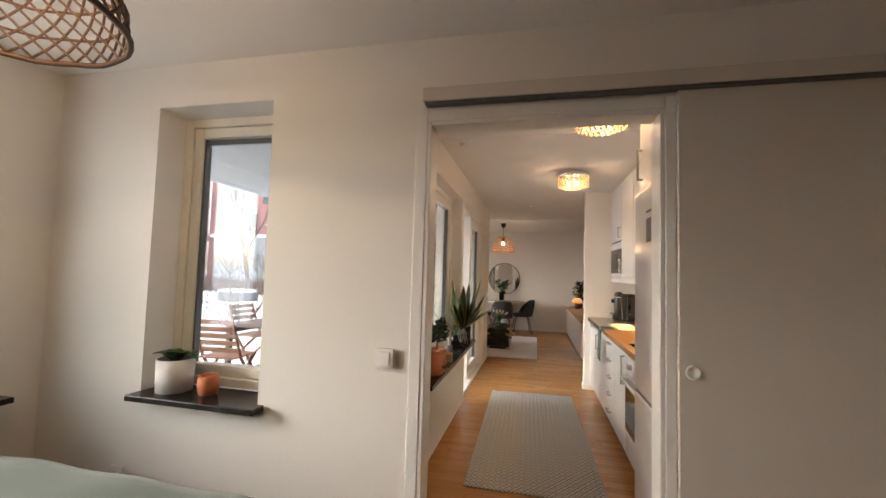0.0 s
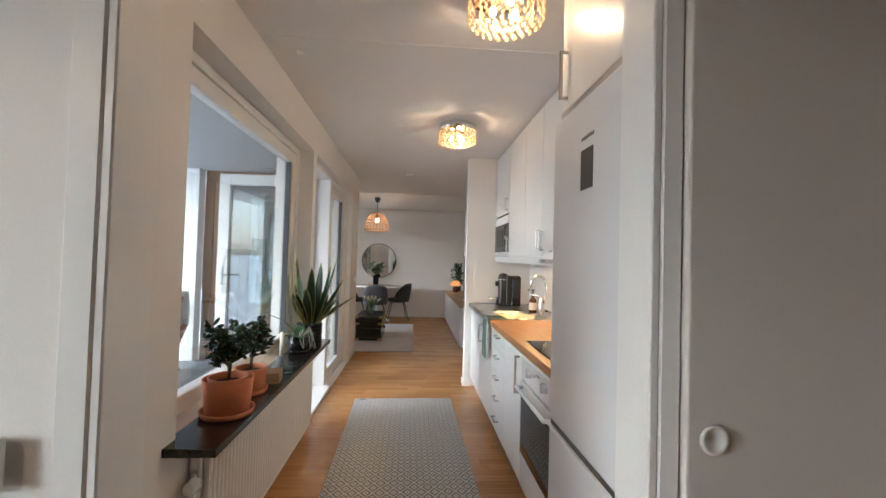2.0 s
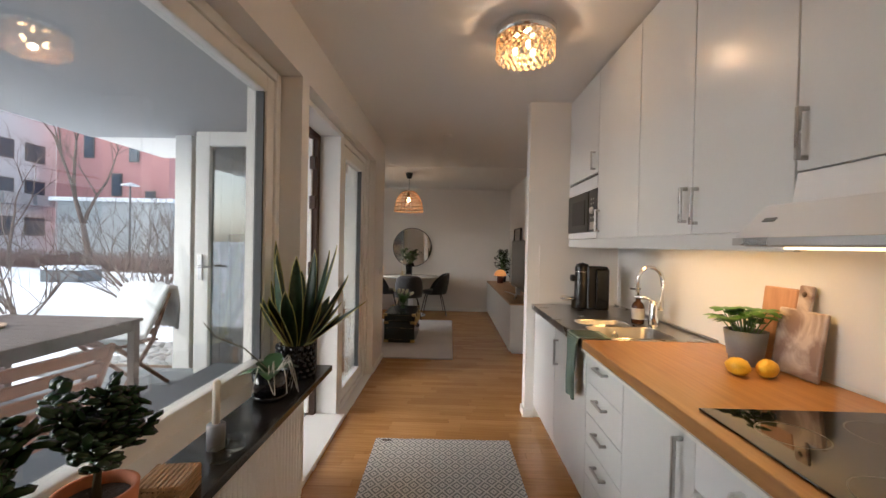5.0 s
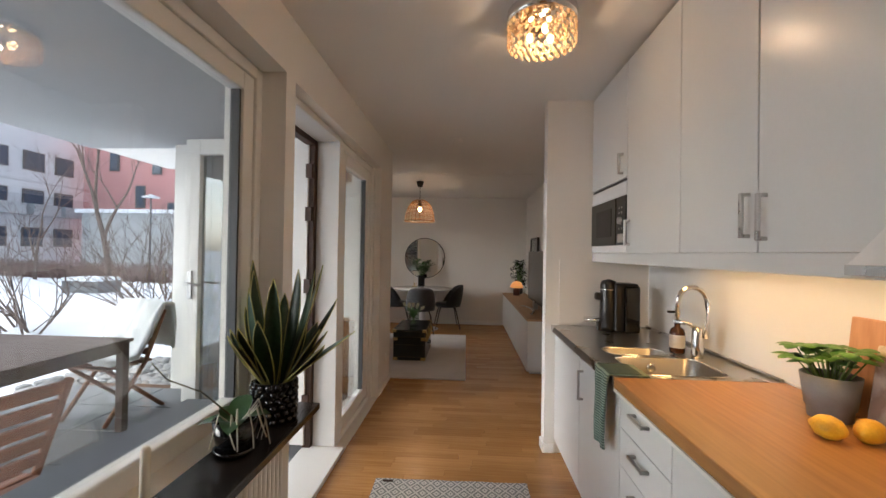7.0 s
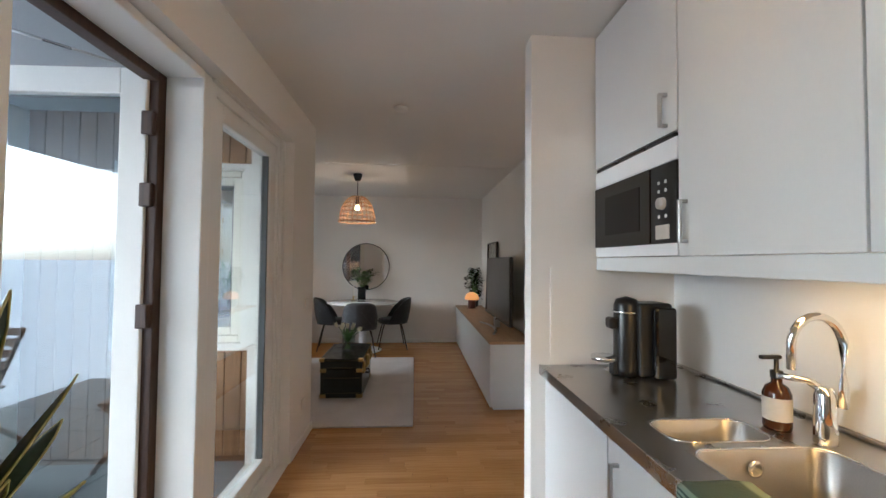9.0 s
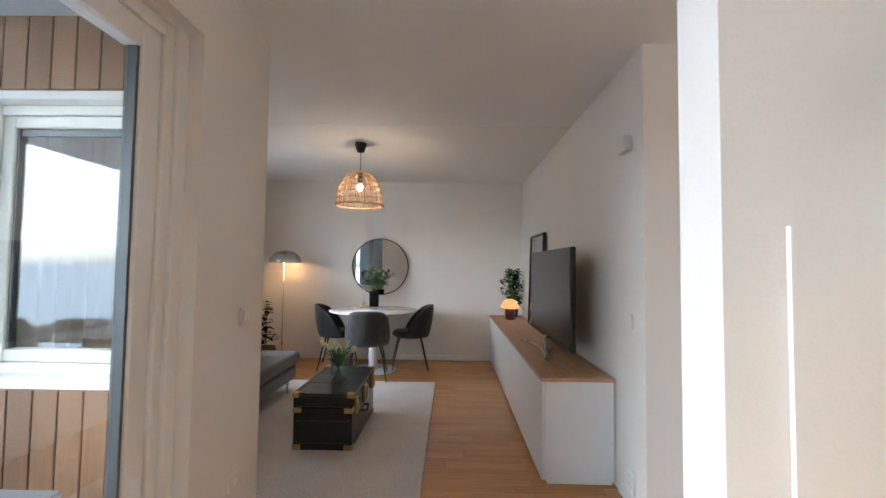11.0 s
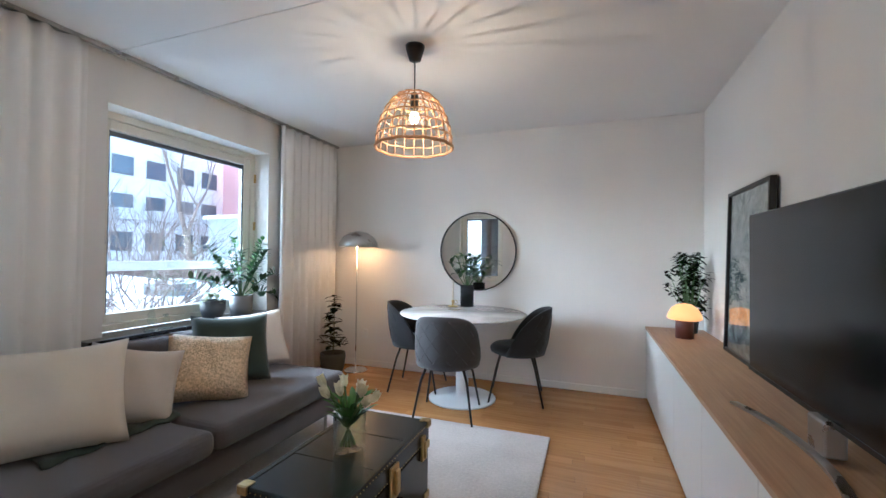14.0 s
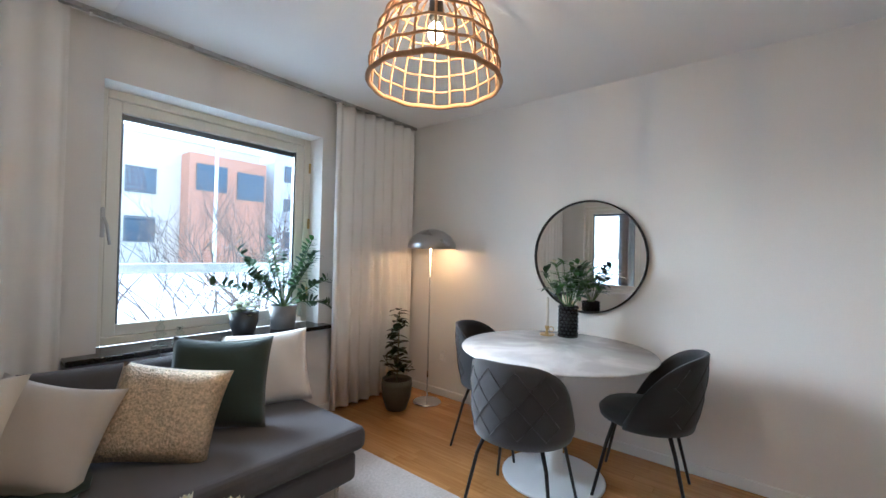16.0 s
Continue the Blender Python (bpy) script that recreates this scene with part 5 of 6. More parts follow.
def shell_chair(at, turn, material, label):
    """An upholstered dining chair with a wrap-round back; it faces +y."""
    ob = thing("dining_chair", at, label, "chair", turn, "chairs round the dining table")
    part("seat", lathe([(0, 0.39), (0.19, 0.39), (0.232, 0.41), (0.238, 0.44), (0.21, 0.468), (0.12, 0.472), (0, 0.470)], 40, (0, 0.02, 0), 1.0, 0.97), material, ob)
    bm = bmesh.new()
    n, k = 26, 9
    outer, inner = [], []
    for i in range(n + 1):
        s = -1 + 2 * i / n
        a = -math.pi / 2 + s * radians(108)
        top = 0.80 - 0.36 * abs(s) ** 3.2
        ro, ri = [], []
        for j in range(k + 1):
            u = j / k
            z = 0.40 + (top - 0.40) * u
            lean = 0.06 * u * max(0, math.cos(s * 1.5))
            r = 0.245 + 0.012 * math.sin(math.pi * u)
            t = 0.038 * (1 - 0.55 * u ** 3) * (1 - 0.4 * abs(s) ** 4)
            ro.append(bm.verts.new((r * math.cos(a), 0.02 + r * math.sin(a) - lean, z)))
            ri.append(bm.verts.new(((r - t) * math.cos(a), 0.02 + (r - t) * math.sin(a) - lean, z)))
        outer.append(ro)
        inner.append(ri)
    for i in range(n):
        for j in range(k):
            bm.faces.new((outer[i][j], outer[i + 1][j], outer[i + 1][j + 1], outer[i][j + 1])).smooth = True
            bm.faces.new((inner[i][j], inner[i][j + 1], inner[i + 1][j + 1], inner[i + 1][j])).smooth = True
        bm.faces.new((outer[i][k], outer[i + 1][k], inner[i + 1][k], inner[i][k])).smooth = True
        bm.faces.new((outer[i][0], inner[i][0], inner[i + 1][0], outer[i + 1][0]))
    for i in (0, n):
        for j in range(k):
            f = (outer[i][j], outer[i][j + 1], inner[i][j + 1], inner[i][j])
            bm.faces.new(f if i == 0 else f[::-1])
    bmesh.ops.recalc_face_normals(bm, faces=bm.faces)
    back = part("backrest", bm, material, ob)
    q = bmesh.new()
    for sgn in (1, -1):
        for c in (-0.7, -0.42, -0.14, 0.14, 0.42, 0.7):
            pts = []
            for j in range(9):
                u = j / 8
                s = c + sgn * (u - 0.5) * 0.56
                if abs(s) > 0.62:
                    continue
                top = 0.80 - 0.36 * abs(s) ** 3.2
                a = -math.pi / 2 + s * radians(108)
                uu = 0.12 + 0.8 * u
                r = 0.2465 + 0.012 * math.sin(math.pi * uu)
                pts.append((r * math.cos(a), 0.02 + r * math.sin(a) - 0.06 * uu * max(0, math.cos(s * 1.5)), 0.40 + (top - 0.40) * uu))
            if len(pts) > 2:
                tube(q, pts, 0.0022, n=5)
    part("stitching", q, material, back, "diamond quilting seams")
    for sx in (-1, 1):
        for sy in (-1, 1):
            part("leg", tube(bmesh.new(), [(sx * 0.14, 0.02 + sy * 0.13, 0.40), (sx * 0.175, 0.02 + sy * 0.16, 0.30), (sx * 0.225, 0.02 + sy * 0.225, 0.002)], 0.011, 0.008), M_BLACKMETAL, ob, "thin black metal leg")
    return ob


shell_chair((-0.08, 10.26, 0), 8, M_CHAIRGREY, "slate grey velvet dining chair with quilted back")
shell_chair((0.37, 10.87, 0), 98, M_CHAIR, "charcoal velvet dining chair with black legs")
shell_chair((-0.59, 10.82, 0), -82, M_CHAIR, "charcoal velvet dining chair with black legs")

va = thing("flower_vase", (-0.16, 11.04, 0.748), "black knobbed vase with white lilies and green leaves", "vase")
beaded_vase(va, 0.058, 0.21, 9, 14, "vase")
rnd = random.Random(4)
for i in range(15):
    a, lean = rnd.uniform(0, 6.28), rnd.uniform(0.2, 0.9)
    d = Vector((math.cos(a) * lean, math.sin(a) * lean * 0.7 - 0.08, 1))
    L = rnd.uniform(0.20, 0.34)
    tip = Vector((0, 0, 0.19)) + d.normalized() * L
    sb = part("stem", tube(bmesh.new(), [(0, 0, 0.17), tip], 0.003, 0.002, 5), M_GREENSTALK, va)
    b = bmesh.new()
    for k in range(7):
        q = Vector((0, 0, 0.19)).lerp(tip, rnd.uniform(0.35, 1.0))
        e = rnd.uniform(0, 6.28)
        leaf(b, q, (math.cos(e) + d.x, math.sin(e) + d.y, rnd.uniform(0.1, 0.9)), rnd.uniform(0.09, 0.14), 0.034, 0.3, None, 0.2, 5)
    part("leaves", b, M_LEAF if i % 2 else M_BRIGHTLEAF, sb)
    if i % 3 == 0:
        b = bmesh.new()
        for k in range(6):
            e = k * 1.05
            leaf(b, tip, (math.cos(e), math.sin(e), 0.8), 0.05, 0.024, 0.3, None, 0.3, 4)
        part("blossom", b, M_PETAL, sb, "ivory lily blossom")

cd = thing("brass_candlestick", (-0.29, 11.0, 0.748), "low brass candlestick with a white taper", "candlestick")
part("dish", lathe([(0, 0.001), (0.045, 0.001), (0.05, 0.010), (0.045, 0.008), (0.012, 0.006), (0.008, 0.04), (0.014, 0.045), (0.014, 0.065), (0, 0.065)], 28), M_BRASS, cd)
part("ring_handle", tube(bmesh.new(), [(0.012 + 0.018 * (1 + math.cos(t * math.pi / 8)), 0, 0.045 + 0.016 * math.sin(t * math.pi / 8)) for t in range(16)], 0.003, n=6, closed=True), M_BRASS, cd)
part("candle", lathe([(0, 0.06), (0.010, 0.06), (0.0085, 0.25), (0, 0.262)], 16), M_WAX, cd, "white taper candle")

# floor lamp
fl = thing("floor_lamp", (-1.40, 11.05, 0), "slim chrome floor lamp with a domed metal shade", "floor lamp")
part("base", lathe([(0, 0.001), (0.12, 0.001), (0.122, 0.012), (0.11, 0.018), (0, 0.02)], 40), M_CHROME, fl)
part("pole", tube(bmesh.new(), [(0, 0, 0.015), (0, 0, 1.44)], 0.007), M_STEEL, fl)
part("shade", lathe([(0.205, 1.325), (0.208, 1.33), (0.20, 1.375), (0.165, 1.43), (0.10, 1.475), (0.03, 1.492), (0, 1.493), (0, 1.489), (0.03, 1.488), (0.098, 1.471), (0.162, 1.427), (0.196, 1.373), (0.204, 1.325)], 48, (0.02, -0.01, 0)), M_STEEL, fl, "domed brushed metal shade")
b = bmesh.new()
ball(b, (0.02, -0.01, 1.405), 0.028, 2)
part("bulb", b, M_BULB, fl, "lit bulb")

fc = thing("rubber_plant", (-1.50, 10.78, 0), "small upright rubber plant in an olive pot", "potted plant")
part("pot", lathe([(0, 0.001), (0.082, 0.001), (0.115, 0.10), (0.128, 0.20), (0.124, 0.245), (0.114, 0.245), (0.11, 0.215), (0, 0.215)], 36), M_OLIVEPOT, fc)
part("soil", lathe([(0, 0.222), (0.110, 0.219)], 24), M_SOIL, fc)
st, lf = bmesh.new(), bmesh.new()
tube(st, [(0, 0, 0.21), (0.01, 0.0, 0.45), (0.0, 0.01, 0.80)], 0.008, 0.004)
rnd = random.Random(6)
for i in range(62):
    z = rnd.uniform(0.28, 0.82)
    a = i * 2.4
    leaf(lf, (0, 0, z), (math.cos(a), math.sin(a), rnd.uniform(-0.2, 0.7)), 0.095 + 0.05 * (0.9 - z), 0.064, 0.3, None, 0.2, 4)
for sx in (-1, 1):
    tube(st, [(0, 0, 0.30), (sx * 0.10, 0.0, 0.34), (sx * 0.17, 0, 0.40)], 0.005, 0.003, 6)
    for i in range(9):
        a = i * 2.4
        leaf(lf, (sx * rnd.uniform(0.08, 0.17), 0, 0.32 + rnd.uniform(0, 0.08)), (math.cos(a), math.sin(a), 0.5), 0.065, 0.045, 0.3, None, 0.2, 4)
part("stem", st, M_STALK, fc)
part("foliage", lf, M_DARKLEAF, fc)


# trunk
tk = thing("steamer_trunk", (-0.01, 8.80, 0.016), "old black steamer trunk with brass fittings used as coffee table", "trunk")
tk.scale = (1.0, 0.93, 1.0)
part("body", box(-0.205, 0.205, -0.425, 0.425, 0.001, 0.285, 0.006), M_TRUNK, tk)
lid = part("lid", box(-0.208, 0.208, -0.428, 0.428, 0.288, 0.388, 0.010, 3), M_TRUNK, tk)
for y in (-0.14, 0.15):
    part("strap", box(-0.2085, 0.2085, y, y + 0.03, 0.3882, 0.3898), M_TRUNK, lid)
for x in (-0.2, 0.2):
    part("edge_binding", box(x - 0.012, x + 0.012, -0.40, 0.40, 0.3795, 0.3915, 0.003), M_TRUNK, lid)
sm = None
for side in (-1, 1):
    for i in range(34):
        for zz in (0.300, 0.372):
            if sm is None:
                b = bmesh.new()
                ball(b, (0, 0, 0), 0.0032, 1)
                d = link("stud", b, M_BRASS, lid)
                sm = d.data
            else:
                d = new("stud", sm)
                d.parent = lid
            d.location = (side * 0.209, -0.40 + i * 0.0242, zz)
    for i in range(16):
        for zz in (0.300, 0.372, 0.2, 0.05):
            d = new("stud", sm)
            d.parent = lid if zz > 0.29 else tk
            d.location = (-0.18 + i * 0.024, side * (0.429 if zz > 0.29 else 0.426), zz)
for sx in (-1, 1):
    for sy in (-1, 1):
        b = box(sx * 0.212 - 0.006, sx * 0.212 + 0.006, sy * 0.41 - 0.022, sy * 0.41 + 0.022, 0.36, 0.392, 0.004)
        add_box(b, sx * 0.19 - 0.022, sx * 0.19 + 0.022, sy * 0.432 - 0.006, sy * 0.432 + 0.006, 0.36, 0.392, 0.004)
        add_box(b, sx * 0.19 - 0.022, sx * 0.19 + 0.022, sy * 0.41 - 0.022, sy * 0.41 + 0.022, 0.3885, 0.3935, 0.002)
        part("corner_cap", b, M_BRASS, lid, "worn brass corner cap")
        for z in (0.005, 0.255):
            b = box(sx * 0.207 - 0.004, sx * 0.207 + 0.004, sy * 0.40 - 0.03, sy * 0.40 + 0.03, z, z + 0.035, 0.003)
            add_box(b, sx * 0.18 - 0.03, sx * 0.18 + 0.03, sy * 0.427 - 0.004, sy * 0.427 + 0.004, z, z + 0.035, 0.003)
            part("corner_fitting", b, M_BRASS, tk, "worn brass corner fitting")
for y in (-0.33, 0.33):
    b = box(0.206, 0.222, y - 0.022, y + 0.022, 0.225, 0.345, 0.006)
    add_box(b, 0.222, 0.232, y - 0.010, y + 0.010, 0.24, 0.32, 0.004)
    part("latch", b, M_BRASS, tk, "brass draw latch")
b = box(0.206, 0.220, -0.04, 0.04, 0.21, 0.35, 0.006)
add_box(b, 0.220, 0.236, -0.018, 0.018, 0.235, 0.335, 0.005)
part("lock", b, M_BRASS, tk, "brass hasp lock")
part("handle", tube(bmesh.new(), [(0.208, -0.08, 0.17), (0.228, -0.07, 0.165), (0.236, 0, 0.15), (0.228, 0.07, 0.165), (0.208, 0.08, 0.17)], 0.009), M_TRUNK, tk, "leather side handle")

tv_ = thing("tulip_vase", (-0.01, 8.78, 0.405), "wavy clear glass vase with ivory tulips", "vase")
part("glass", lathe([(0, 0.001), (0.055, 0.001), (0.064, 0.02), (0.066, 0.16), (0.062, 0.16), (0.059, 0.03), (0, 0.012)], 48, wobble=lambda a, z: 1 + 0.17 * math.sin(3 * a + 0.5)), M_CLEAR, tv_)
part("water", lathe([(0, 0.09), (0.05, 0.09)], 40, wobble=lambda a, z: 1 + 0.15 * math.sin(3 * a + 0.5)), M_CLEAR, tv_)
rnd = random.Random(14)
for i in range(9):
    a = i * 2.4
    lean = rnd.uniform(0.25, 1.0)
    x, y = math.cos(a), math.sin(a)
    tip = Vector((x * lean * 0.16, y * lean * 0.16, 0.165 + rnd.uniform(0.02, 0.11)))
    sb = part("stem", tube(bmesh.new(), [(-x * 0.03, -y * 0.03, 0.02), (x * 0.02, y * 0.02, 0.13), tip * 0.85 + Vector((0, 0, 0.035)), tip], 0.005, 0.004, 6), M_GREENSTALK, tv_)
    b = bmesh.new()
    for k in range(3):
        e = a + rnd.uniform(-1.3, 1.3)
        leaf(b, (x * 0.02, y * 0.02, 0.10 + 0.03 * k), (math.cos(e) * 0.7, math.sin(e) * 0.7, 1), rnd.uniform(0.13, 0.2), 0.028, 0.35, None, 0.4, 7)
    part("leaves", b, M_BRIGHTLEAF, sb)
    b = bmesh.new()
    d = (tip - Vector((x * 0.02, y * 0.02, 0.14))).normalized()
    for k in range(6):
        e = k * 1.047
        s = Vector((math.cos(e), math.sin(e), 0))
        leaf(b, tip - d * 0.008, d + s * 0.42, 0.058, 0.036, -0.12, d.cross(s), -0.35, 5)
    part("bloom", b, M_PETAL, sb, "ivory tulip bloom")

# ---- sofa and cushions ----
sf = thing("sofa", (-0.03, -0.10, 0), "long low grey fabric sofa with thin legs", "sofa")
part("base", box(-1.60, -0.66, 7.78, 9.82, 0.15, 0.295, 0.03, 3), M_SOFA, sf)
for y0, y1 in ((7.77, 8.80), (8.81, 9.86)):
    part("seat_cushion", box(-1.55, -0.63, y0, y1, 0.297, 0.42, 0.045, 4), M_SOFA, sf)
part("backrest", box(-1.76, -1.56, 7.78, 9.30, 0.15, 0.60, 0.05, 4), M_SOFA, sf)
for x, y in ((-0.72, 9.74), (-0.72, 7.9), (-1.5, 9.74), (-1.5, 7.9)):
    part("leg", tube(bmesh.new(), [(x, y, 0.017), (x, y, 0.16)], 0.012), M_STEEL, sf, "slim metal leg")


def cushion(at, turn, tilt, w, h, d, material, label, roll=0.0, name="cushion", sag=0.0):
    """A stuffed square cushion standing on its lower edge, leaning back by tilt; it faces local -y."""
    ob = thing(name, (at[0] + 0.04, at[1] - 0.06, at[2]), label, "cushion", turn, "cushions on the sofa")
    bm = bmesh.new()
    n = 16
    for sgn in (1, -1):
        g = []
        for i in range(n + 1):
            row = []
            for j in range(n + 1):
                u, v = -1 + 2 * i / n, -1 + 2 * j / n
                k = (max(0, 1 - u ** 4) * max(0, 1 - v ** 4)) ** 0.5
                px = u * (1 - 0.07 * (1 - v * v))
                pz = v * (1 - 0.07 * (1 - u * u)) - sag * (1 - u * u) * max(0, v)
                wr = 0.006 * math.sin(7 * u + 3 * v) * k
                row.append(bm.verts.new((px * w / 2, sgn * (d / 2 * k + wr), pz * h / 2 + h / 2)))
            g.append(row)
        for i in range(n):
            for j in range(n):
                f = (g[i][j], g[i + 1][j], g[i + 1][j + 1], g[i][j + 1])
                bm.faces.new(f if sgn < 0 else f[::-1]).smooth = True
    bmesh.ops.remove_doubles(bm, verts=bm.verts, dist=0.0005)
    bmesh.ops.transform(bm, matrix=pose(0, 0, 0, -tilt, roll, 0), verts=bm.verts)
    part("cover", bm, material, ob)
    return ob


SE = 0.425
cushion((-1.10, 8.27, SE), 60, 34, 0.60, 0.48, 0.19, M_LINEN, "large cream linen cushion leaning on the sofa back", sag=0.05)
cushion((-1.12, 8.60, SE), 60, 32, 0.40, 0.40, 0.15, M_BEIGE, "greige linen cushion leaning on its neighbour", 14, sag=0.06)
cushion((-1.04, 8.97, SE), 54, 34, 0.44, 0.40, 0.14, M_SEQUIN, "champagne sequin cushion on the sofa", 8)
cushion((-1.17, 9.27, SE), 58, 24, 0.46, 0.45, 0.15, M_GREENVELVET, "dark green velvet cushion on the sofa", 2, sag=0.06)
cushion((-1.27, 9.60, SE), 66, 26, 0.46, 0.42, 0.15, M_WHITELINEN, "off-white linen cushion at the end", -3)
cushion((-1.52, 9.05, SE), 86, 14, 0.80, 0.31, 0.17, M_SOFA, "grey back cushion of the sofa")
cushion((-1.54, 9.45, SE), 88, 12, 0.55, 0.31, 0.16, M_SOFA, "grey back cushion of the sofa")
cushion((-1.52, 8.25, SE), 86, 14, 0.78, 0.31, 0.17, M_SOFA, "grey back cushion of the sofa")


def blanket(name, label, path, y0, y1, ripple):
    ob = thing(name, (-0.03, -0.10, 0), label, "blanket")
    bm = bmesh.new()
    n = 24
    g = []
    for i, (x, z) in enumerate(path):
        g.append([bm.verts.new((x + ripple * math.sin(j * 0.9 + i * 0.5), y0 + (y1 - y0) * j / n + 0.02 * math.sin(i * 1.3), z + ripple * (1 + math.sin(j * 1.3 + i * 0.8)))) for j in range(n + 1)])
    for a, b in zip(g, g[1:]):
        for j in range(n):
            bm.faces.new((a[j], a[j + 1], b[j + 1], b[j])).smooth = True
    o = part("cloth", bm, M_GREENVELVET, ob)
    md = o.modifiers.new("thickness", "SOLIDIFY")
    md.thickness, md.offset = 0.012, 1
    return ob


blanket("green_blanket", "dark green throw draped over the sofa back", [(-1.77, 0.48), (-1.765, 0.57), (-1.73, 0.612), (-1.66, 0.625), (-1.60, 0.66), (-1.52, 0.725), (-1.42, 0.735), (-1.36, 0.66), (-1.33, 0.58)], 7.85, 8.62, 0.012)
blanket("seat_blanket", "end of the dark green throw on the seat", [(-1.30, 0.432), (-1.15, 0.428), (-1.0, 0.427), (-0.92, 0.427)], 8.30, 8.85, 0.006)


def curtain(y0, y1, label, folds):
    ob = thing("curtain", (0, 0, 0), label, "curtain", group="living room curtains")
    bm = bmesh.new()
    n = folds * 8
    rows = []
    for z in (2.462, 2.3, 1.6, 0.8, 0.03):
        k = 0.6 + 0.4 * (2.46 - z) / 2.4
        rows.append([bm.verts.new((-1.80 + 0.035 * k * math.sin(2 * math.pi * j / 8 + 0.6 * math.sin(j * 0.35)), y0 + (y1 - y0) * j / n, z)) for j in range(n + 1)])
    for a, b in zip(rows, rows[1:]):
        for j in range(n):
            bm.faces.new((a[j], a[j + 1], b[j + 1], b[j])).smooth = True
    o = part("cloth", bm, M_CURTAIN, ob)
    o.modifiers.new("thickness", "SOLIDIFY").thickness = 0.003
    return ob


curtain(7.75, 8.76, "white sheer floor-length curtain beside the window", 9)
curtain(10.34, 11.24, "white sheer floor-length curtain in the corner", 8)
crl = thing("curtain_rail", (0, 0, 0), "thin curtain rail fixed to the ceiling", "curtain rail")
part("track", box(-1.81, -1.785, 7.72, 11.25, 2.466, 2.4895), M_STEEL, crl)
for y in (8.83, 8.95, 10.33):
    part("glider", box(-1.803, -1.79, y, y + 0.012, 2.445, 2.466, 0.002), M_TRIM, crl)

# living sill things
LZ = 0.711
zz = thing("zz_plant", (-1.875, 9.97, LZ), "arching zz plant in a grey pot on the sill", "potted plant")
pot(zz, 0.082, 0.098, 0.17, M_GREYPOT)
rnd = random.Random(17)
for i, (a, L, lean) in enumerate(((0.3, 0.40, 0.5), (1.2, 0.34, 0.75), (2.0, 0.42, 0.25), (3.3, 0.30, 0.15), (4.3, 0.46, 0.45), (5.1, 0.44, 0.9), (5.8, 0.40, 0.3), (1.6, 0.30, 1.4), (4.9, 0.30, 0.2), (0.9, 0.36, 0.4), (2.6, 0.38, 0.5), (3.9, 0.33, 0.7), (5.4, 0.36, 0.55))):
    L *= 1.4
    d = Vector((abs(math.cos(a)) * lean * 0.3, math.sin(a) * lean * 1.7, 1)).normalized()
    pts = [Vector((0, 0, 0.15)) + d * (L * u) - Vector((0, 0, 1)) * (0.3 * lean * L * u * u) for u in (0, 0.35, 0.7, 1)]
    sb = part("stalk", tube(bmesh.new(), pts, 0.006, 0.003, 6), M_GREENSTALK, zz)
    b = bmesh.new()
    for k in range(11):
        u = 0.3 + 0.7 * k / 10
        q = Vector((0, 0, 0.15)) + d * (L * u) - Vector((0, 0, 1)) * (0.3 * lean * L * u * u)
        s = d.cross(Vector((math.cos(a + 0.5 * k), math.sin(a + 0.5 * k), 0.15))).normalized()
        for sg in (-1, 1):
            leaf(b, q, s * sg + d * 0.5, 0.072, 0.036, 0.1, None, 0.2, 4)
    part("leaves", b, M_BRIGHTLEAF if i in (2, 6) else M_LEAF, sb)
sx_ = thing("small_leafy_plant", (-1.86, 9.68, LZ), "small pale-leaved plant in an anthracite pot", "potted plant")
sx_.scale = (1.15, 1.15, 1.3)
part("pot", lathe([(0, 0.001), (0.055, 0.001), (0.078, 0.06), (0.080, 0.12), (0.072, 0.12), (0.068, 0.10), (0, 0.10)], 36), M_DARKPOT, sx_)
lf = bmesh.new()
for i in range(44):
    a, r = rnd.uniform(0, 6.28), rnd.uniform(0.0, 0.06)
    leaf(lf, (r * math.cos(a), r * math.sin(a), 0.10 + rnd.uniform(0, 0.06)), (math.cos(a), math.sin(a), rnd.uniform(0.1, 0.9)), rnd.uniform(0.04, 0.065), 0.034, 0.4, None, -0.2, 4)
part("foliage", lf, M_PALELEAF, sx_)
for y, s in ((9.20, 1.0), (9.30, 0.55)):
    gh = thing("glass_candlestick", (-1.86, y, LZ), "pale blue blown glass candlestick", "candlestick", group="glass candlesticks")
    part("glass", lathe([(0, 0.001), (0.042, 0.001), (0.044, 0.012), (0.018, 0.025), (0.016, 0.04 * s + 0.01), (0.034, 0.055 * s + 0.01), (0.016, 0.07 * s + 0.012), (0.026, 0.095 * s + 0.012), (0.012, 0.11 * s + 0.014), (0.018, 0.15 * s + 0.014), (0.010, 0.15 * s + 0.014), (0, 0.14 * s)], 28), M_CLEAR, gh)


# switches, sockets, boxes
def plate(name, at, face, label, w=0.08, h=0.08, double=False):
    """A white wall plate; face is the way it looks, in degrees about z (0: towards -y)."""
    ob = thing(name, at, label, "wall fitting", face)
    part("plate", box(-w / 2, w / 2, -0.012, 0, -h / 2, h / 2, 0.004), M_TRIM, ob)
    if "socket" in name:
        for z in ((0.02, -0.02) if double else (0,)):
            k = lathe([(0.019, 0), (0.021, 0.004), (0.019, 0.006), (0.017, 0.001), (0, 0.001)], 20)
            bmesh.ops.transform(k, matrix=pose(0, -0.012, z, 90, 0, 0), verts=k.verts)
            part("socket_ring", k, M_TRIM, ob)
    else:
        part("rocker", box(-w * 0.3, w * 0.3, -0.018, -0.0121, -h * 0.33, h * 0.33, 0.003), M_TRIM, ob)
    return ob


